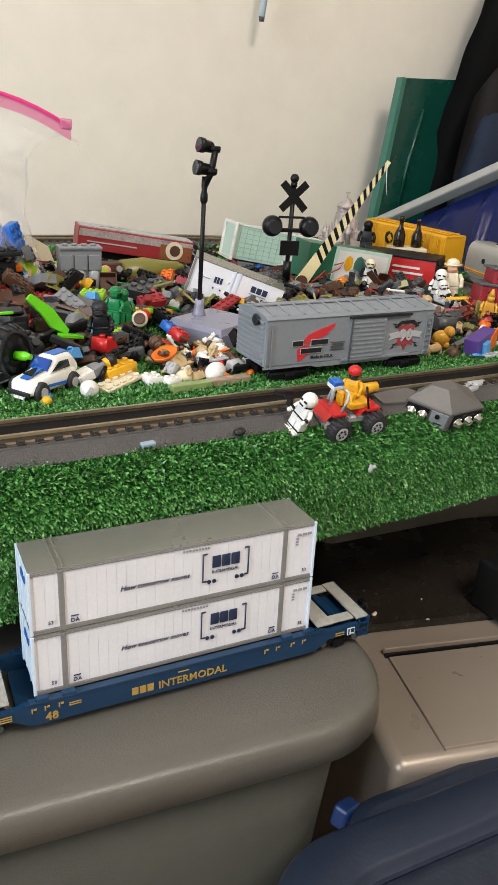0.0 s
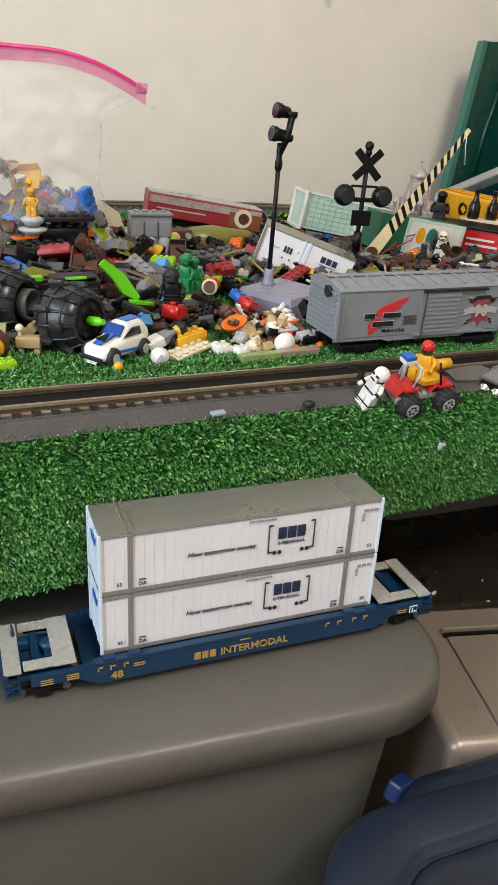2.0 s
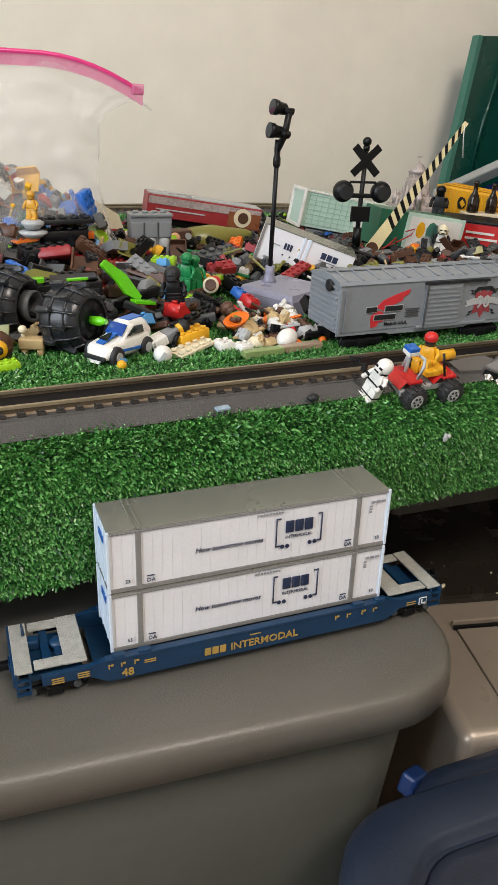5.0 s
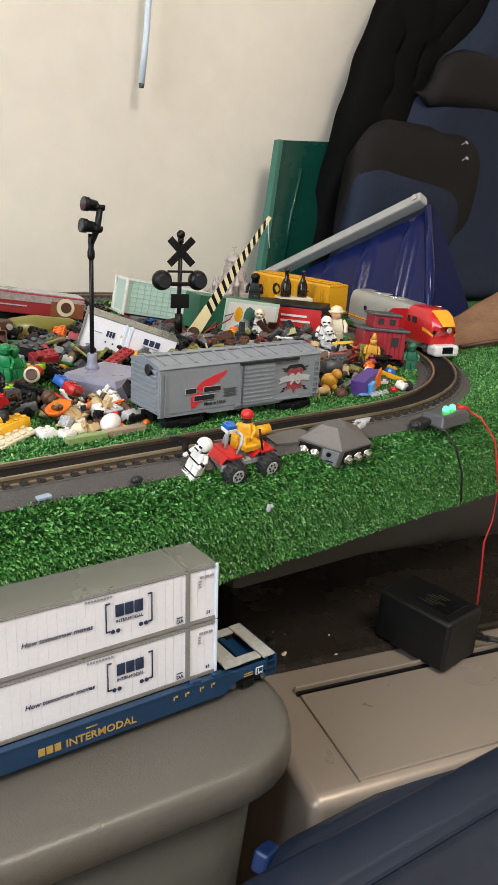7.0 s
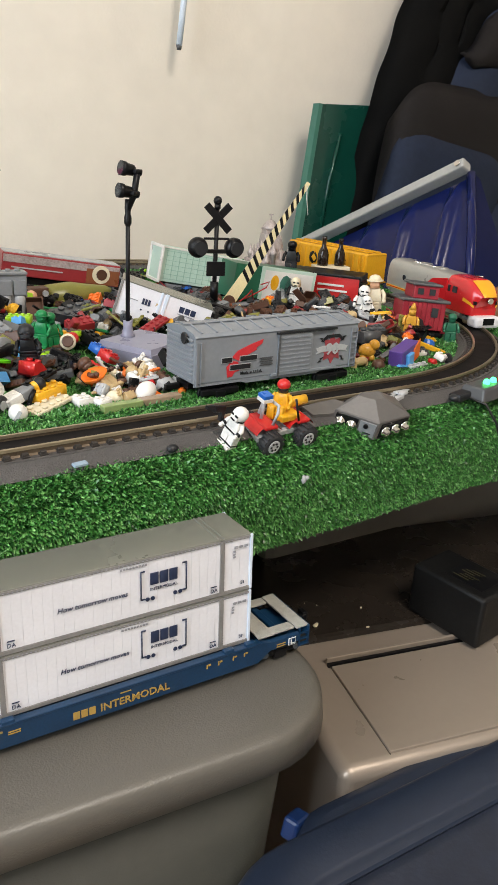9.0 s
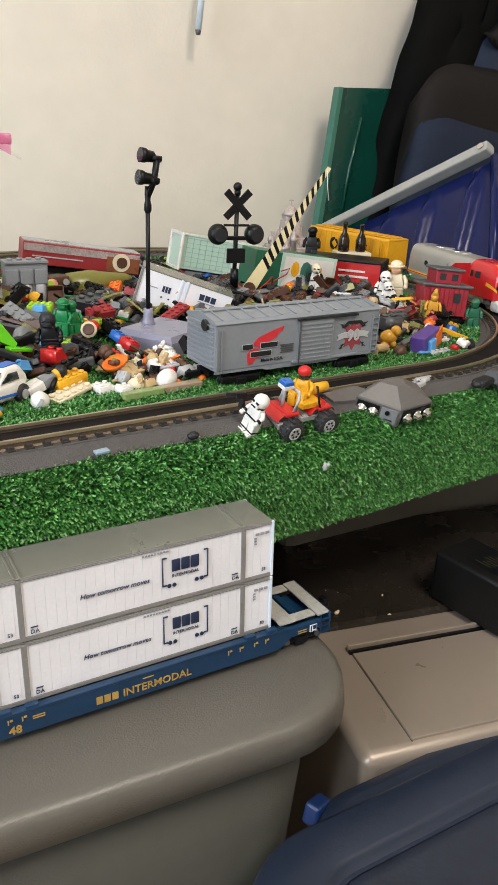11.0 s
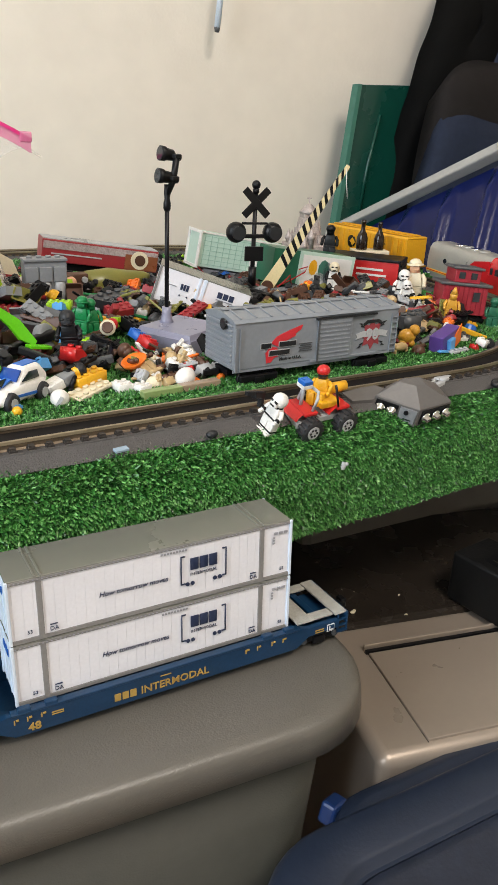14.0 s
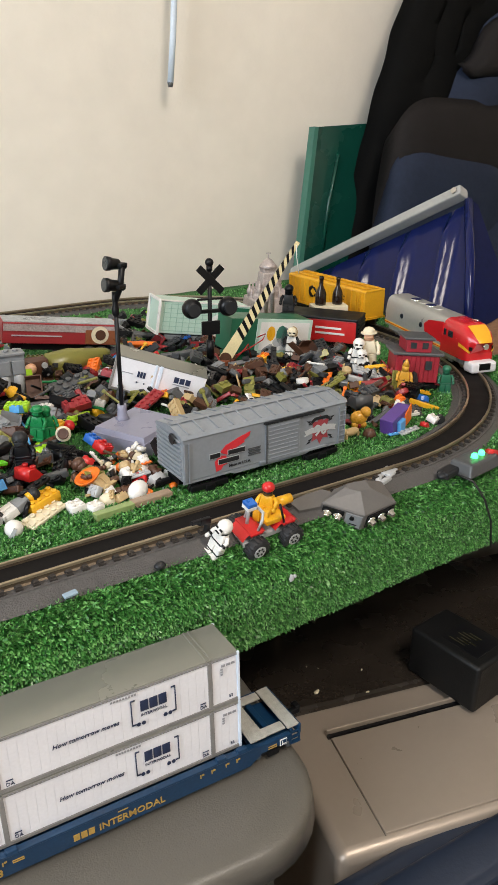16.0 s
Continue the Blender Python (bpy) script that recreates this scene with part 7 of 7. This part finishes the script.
part("red_line", B().box(0.002, -0.0004, 0.022, 0.026, 0.0006, 0.0028, pose(0, 0, 0, 0, 24)).box(-0.002, -0.0004, 0.012, 0.0028, 0.0006, 0.022), DRED, bd)
solid("robot_walker", B().box(0, 0, 0.012, 0.020, 0.014, 0.018, bevel=0.001).m(1).cyl(0.006, -0.008, 0.016, 0.0028, 0.003, pose(0, 0, 0, 90)).cyl(0.006, -0.008, 0.009, 0.0028, 0.003, pose(0, 0, 0, 90)).m(2).ball(-0.007, -0.007, 0.014, 0.0055), [BROWN, LGREY, SKIN], pose(0.168, 0.392, G0 + 0.008, 0, 0, 0), "brown brick-built toy robot", "toy")
rt = thing("red_tower", pose(-0.028, 0.352, G0 + 0.012, 0, 0, 0), "tall red toy box with white trim", "toy box")
part("body", B().box(0, 0, 0.030, 0.034, 0.020, 0.052, bevel=0.0006), RED, rt)
part("trim", B().box(0, 0, 0.0575, 0.036, 0.022, 0.005, bevel=0.0006).box(0, 0, 0.003, 0.036, 0.022, 0.005, bevel=0.0006), CREAM, rt)
dh = thing("grey_dish", pose(0.026, 0.325, G0 + 0.038, 0, 0, 0) @ Matrix.Scale(0.85, 4), "pale grey round toy dish stack", "toy part")
part("dish", B().lathe([(0.006, 0), (0.0125, 0.004), (0.013, 0.0055), (0.008, 0.007)], 20), LGREY, dh)
part("upper_dish", B().lathe([(0.006, 0.008), (0.010, 0.012), (0.0105, 0.014), (0.006, 0.0165)], 20), LGREY, dh)

# two dark bottles on a cream plate, and the ornate castle
pl = thing("cream_plate", pose(0.527, 0.402, G0 + 0.036, 0, 0, -20) @ Matrix.Scale(0.75, 4), "cream block with two dark miniature bottles standing on it", "block")
part("block", B().box(0, 0, -0.004, 0.056, 0.028, 0.010, bevel=0.001), CREAM, pl)
part("stand", B().box(0, 0, -0.028, 0.044, 0.024, 0.040, bevel=0.001), BROWN, pl)
for dx, s in ((-0.014, 1.0), (0.014, 0.95)):
    solid("miniature_bottle", B().lathe([(0.0085, 0), (0.0090, 0.002), (0.0090, 0.018), (0.0070, 0.024), (0.0034, 0.031), (0.0034, 0.041), (0.0040, 0.042), (0.0038, 0.046)], 18), BOTTLE, pose(0.527 + dx * 0.70, 0.402 - dx * 0.26, G0 + 0.0369) @ Matrix.Scale(0.72 * s, 4), "dark brown glass miniature bottle", "bottle", "miniature bottles")
cs = thing("ornate_castle", pose(0.500, 0.492, G0 + 0.006, 0, 0, -12) @ Matrix.Scale(0.95, 4), "ornate antique silver miniature castle", "miniature")
part("base", B().box(0, 0, 0.014, 0.058, 0.046, 0.028, bevel=0.002, taper=(0.92, 0.92)).box(0, 0, 0.033, 0.046, 0.036, 0.012, bevel=0.001, taper=(0.85, 0.85)), ORNATE, cs)
part("keep", B().box(0, 0, 0.048, 0.026, 0.022, 0.024, bevel=0.001, taper=(0.8, 0.8)).box(0, 0, 0.063, 0.018, 0.016, 0.010, bevel=0.0008), ORNATE, cs)
cr = random.Random(8)
for k in range(16):
    a, rr = 2 * math.pi * k / 16 + cr.uniform(-0.1, 0.1), cr.uniform(0.016, 0.029)
    hh, w_ = cr.uniform(0.036, 0.054) - 0.4 * (rr - 0.016), cr.uniform(0.0022, 0.0036)
    part("turret", B().lathe([(w_, 0.010), (w_, hh - 0.010), (w_ * 1.35, hh - 0.009), (w_ * 1.35, hh - 0.006), (w_ * 0.7, hh - 0.002), (w_ * 0.1, hh + 0.005)], 8, Matrix.Translation((rr * math.cos(a), 0.8 * rr * math.sin(a), 0))), ORNATE, cs)
orn = B()
for k in range(70):
    a, zz = cr.uniform(0, 2 * math.pi), cr.uniform(0.004, 0.050)
    rr = 0.031 - 0.35 * zz
    orn.box(rr * math.cos(a), 0.8 * rr * math.sin(a), zz, 0.003, 0.003, cr.uniform(0.003, 0.008), pose(0, 0, 0, 0, 0, math.degrees(a)))
part("carving", orn, ORNATE, cs)
part("roof", B().lathe([(0.013, 0.066), (0.010, 0.070), (0.005, 0.076), (0.0005, 0.078)], 10), ORNATE, cs)
part("spire", B().cyl(0, 0, 0.080, 0.0008, 0.010).box(0, 0, 0.084, 0.006, 0.001, 0.0016), ORNATE, cs)

# ---- the zip bag of bricks ----
zb = thing("zip_bag", pose(-0.010, 0.372, G0 + 0.008) @ Matrix.Diagonal((1, 1, 1.03, 1)), "clear pink-topped zip bag half full of toy bricks", "plastic bag")


def bag_film(u, v):
    a = 2 * math.pi * u
    w = 0.118 - 0.020 * math.sin(math.pi * v) + 0.026 * max(0.0, v - 0.72) / 0.28
    d = 0.046 * max(0.02, 1 - v ** 1.6)
    ca, sa = math.cos(a), math.sin(a)
    x = w * math.copysign(abs(ca) ** 0.8, ca)
    y = d * math.copysign(abs(sa) ** 0.8, sa)
    k = noise.noise(Vector((x * 26, v * 5 + y * 20, 4))) * 0.010
    k += 0.009 * (0.5 - abs(noise.noise(Vector((x * 34 + v * 5, v * 6 - x * 20, 9 + y * 15))))) * min(1, v * 3)
    return Vector((x + 0.5 * k, y + k * (1 - 0.5 * v), 0.154 * v - 0.016 * max(0, x / 0.11) ** 3 * v ** 6))


part("film", B().grid(bag_film, 110, 54), FILM, zb, "clear crinkled film")
part("zip_band", B().grid(lambda u, v: Vector((-0.124 + 0.262 * u, -0.002, 0.145 + 0.008 * v - 0.024 * max(0, (u - 0.68) / 0.32) ** 2)), 30, 3).grid(lambda u, v: Vector((-0.124 + 0.262 * u, 0.002, 0.145 + 0.008 * v - 0.024 * max(0, (u - 0.68) / 0.32) ** 2)), 30, 3), PINKPALE, zb, "pink zip band")
part("zip_ridge", B().tube([(-0.124 + 0.262 * k / 20, 0, 0.154 - 0.024 * max(0, (k / 20 - 0.68) / 0.32) ** 2) for k in range(21)], 0.0022), PINK, zb)


def inner_film(u, v):
    p = bag_film(0.52 + 0.46 * u, 0.25 + 0.74 * v)
    q = abs(noise.noise(Vector((u * 6 + v * 2.5, v * 2.2 - u * 3, 21))))
    return Vector((p.x * 0.985, p.y * 0.9 + 0.006 - 0.022 * (0.4 - q) * (1 - 0.6 * v), p.z))


part("inner_fold", B().grid(inner_film, 60, 40), FILM, zb, "folded inner film")
part("side_seam", B().tube([bag_film(0.0, k / 20) for k in range(21)], 0.0010, 6), FILM, zb)
part("slider", B().box(0.134, 0, 0.133, 0.010, 0.006, 0.008, bevel=0.0012), PINKPALE, zb)
br_ = random.Random(5)
INBAG = GAY + ["blue", "blue", "sky blue", "red", "grey", "dark grey", "black", "charcoal", "brown", "light grey"]
for k in range(520):
    v = br_.uniform(0, 1) ** 1.25
    x = -0.010 + br_.uniform(-0.104, 0.100) * (1 - 0.12 * v)
    y = 0.372 + br_.uniform(-0.036, 0.030) * (1 - 0.35 * v)
    top = 0.040 + 0.046 * min(1.0, max(0.0, (0.085 - x) / 0.12))
    kd = br_.choices(KINDS, (3, 4, 2, 3, 3, 2, 3, 3, 1, 2))[0]
    place = loose if k < 110 else litter
    place(kd, br_.choice(INBAG), pose(x, y, G0 + 0.012 + top * v, br_.uniform(-80, 80), br_.uniform(-80, 80), br_.uniform(0, 360)) @ Matrix.Scale(br_.uniform(0.45, 0.95), 4), "clear zip bag", "bricks in the zip bag")
pour("bagged_bricks", "tight mass of colourful toy bricks inside the zip bag")
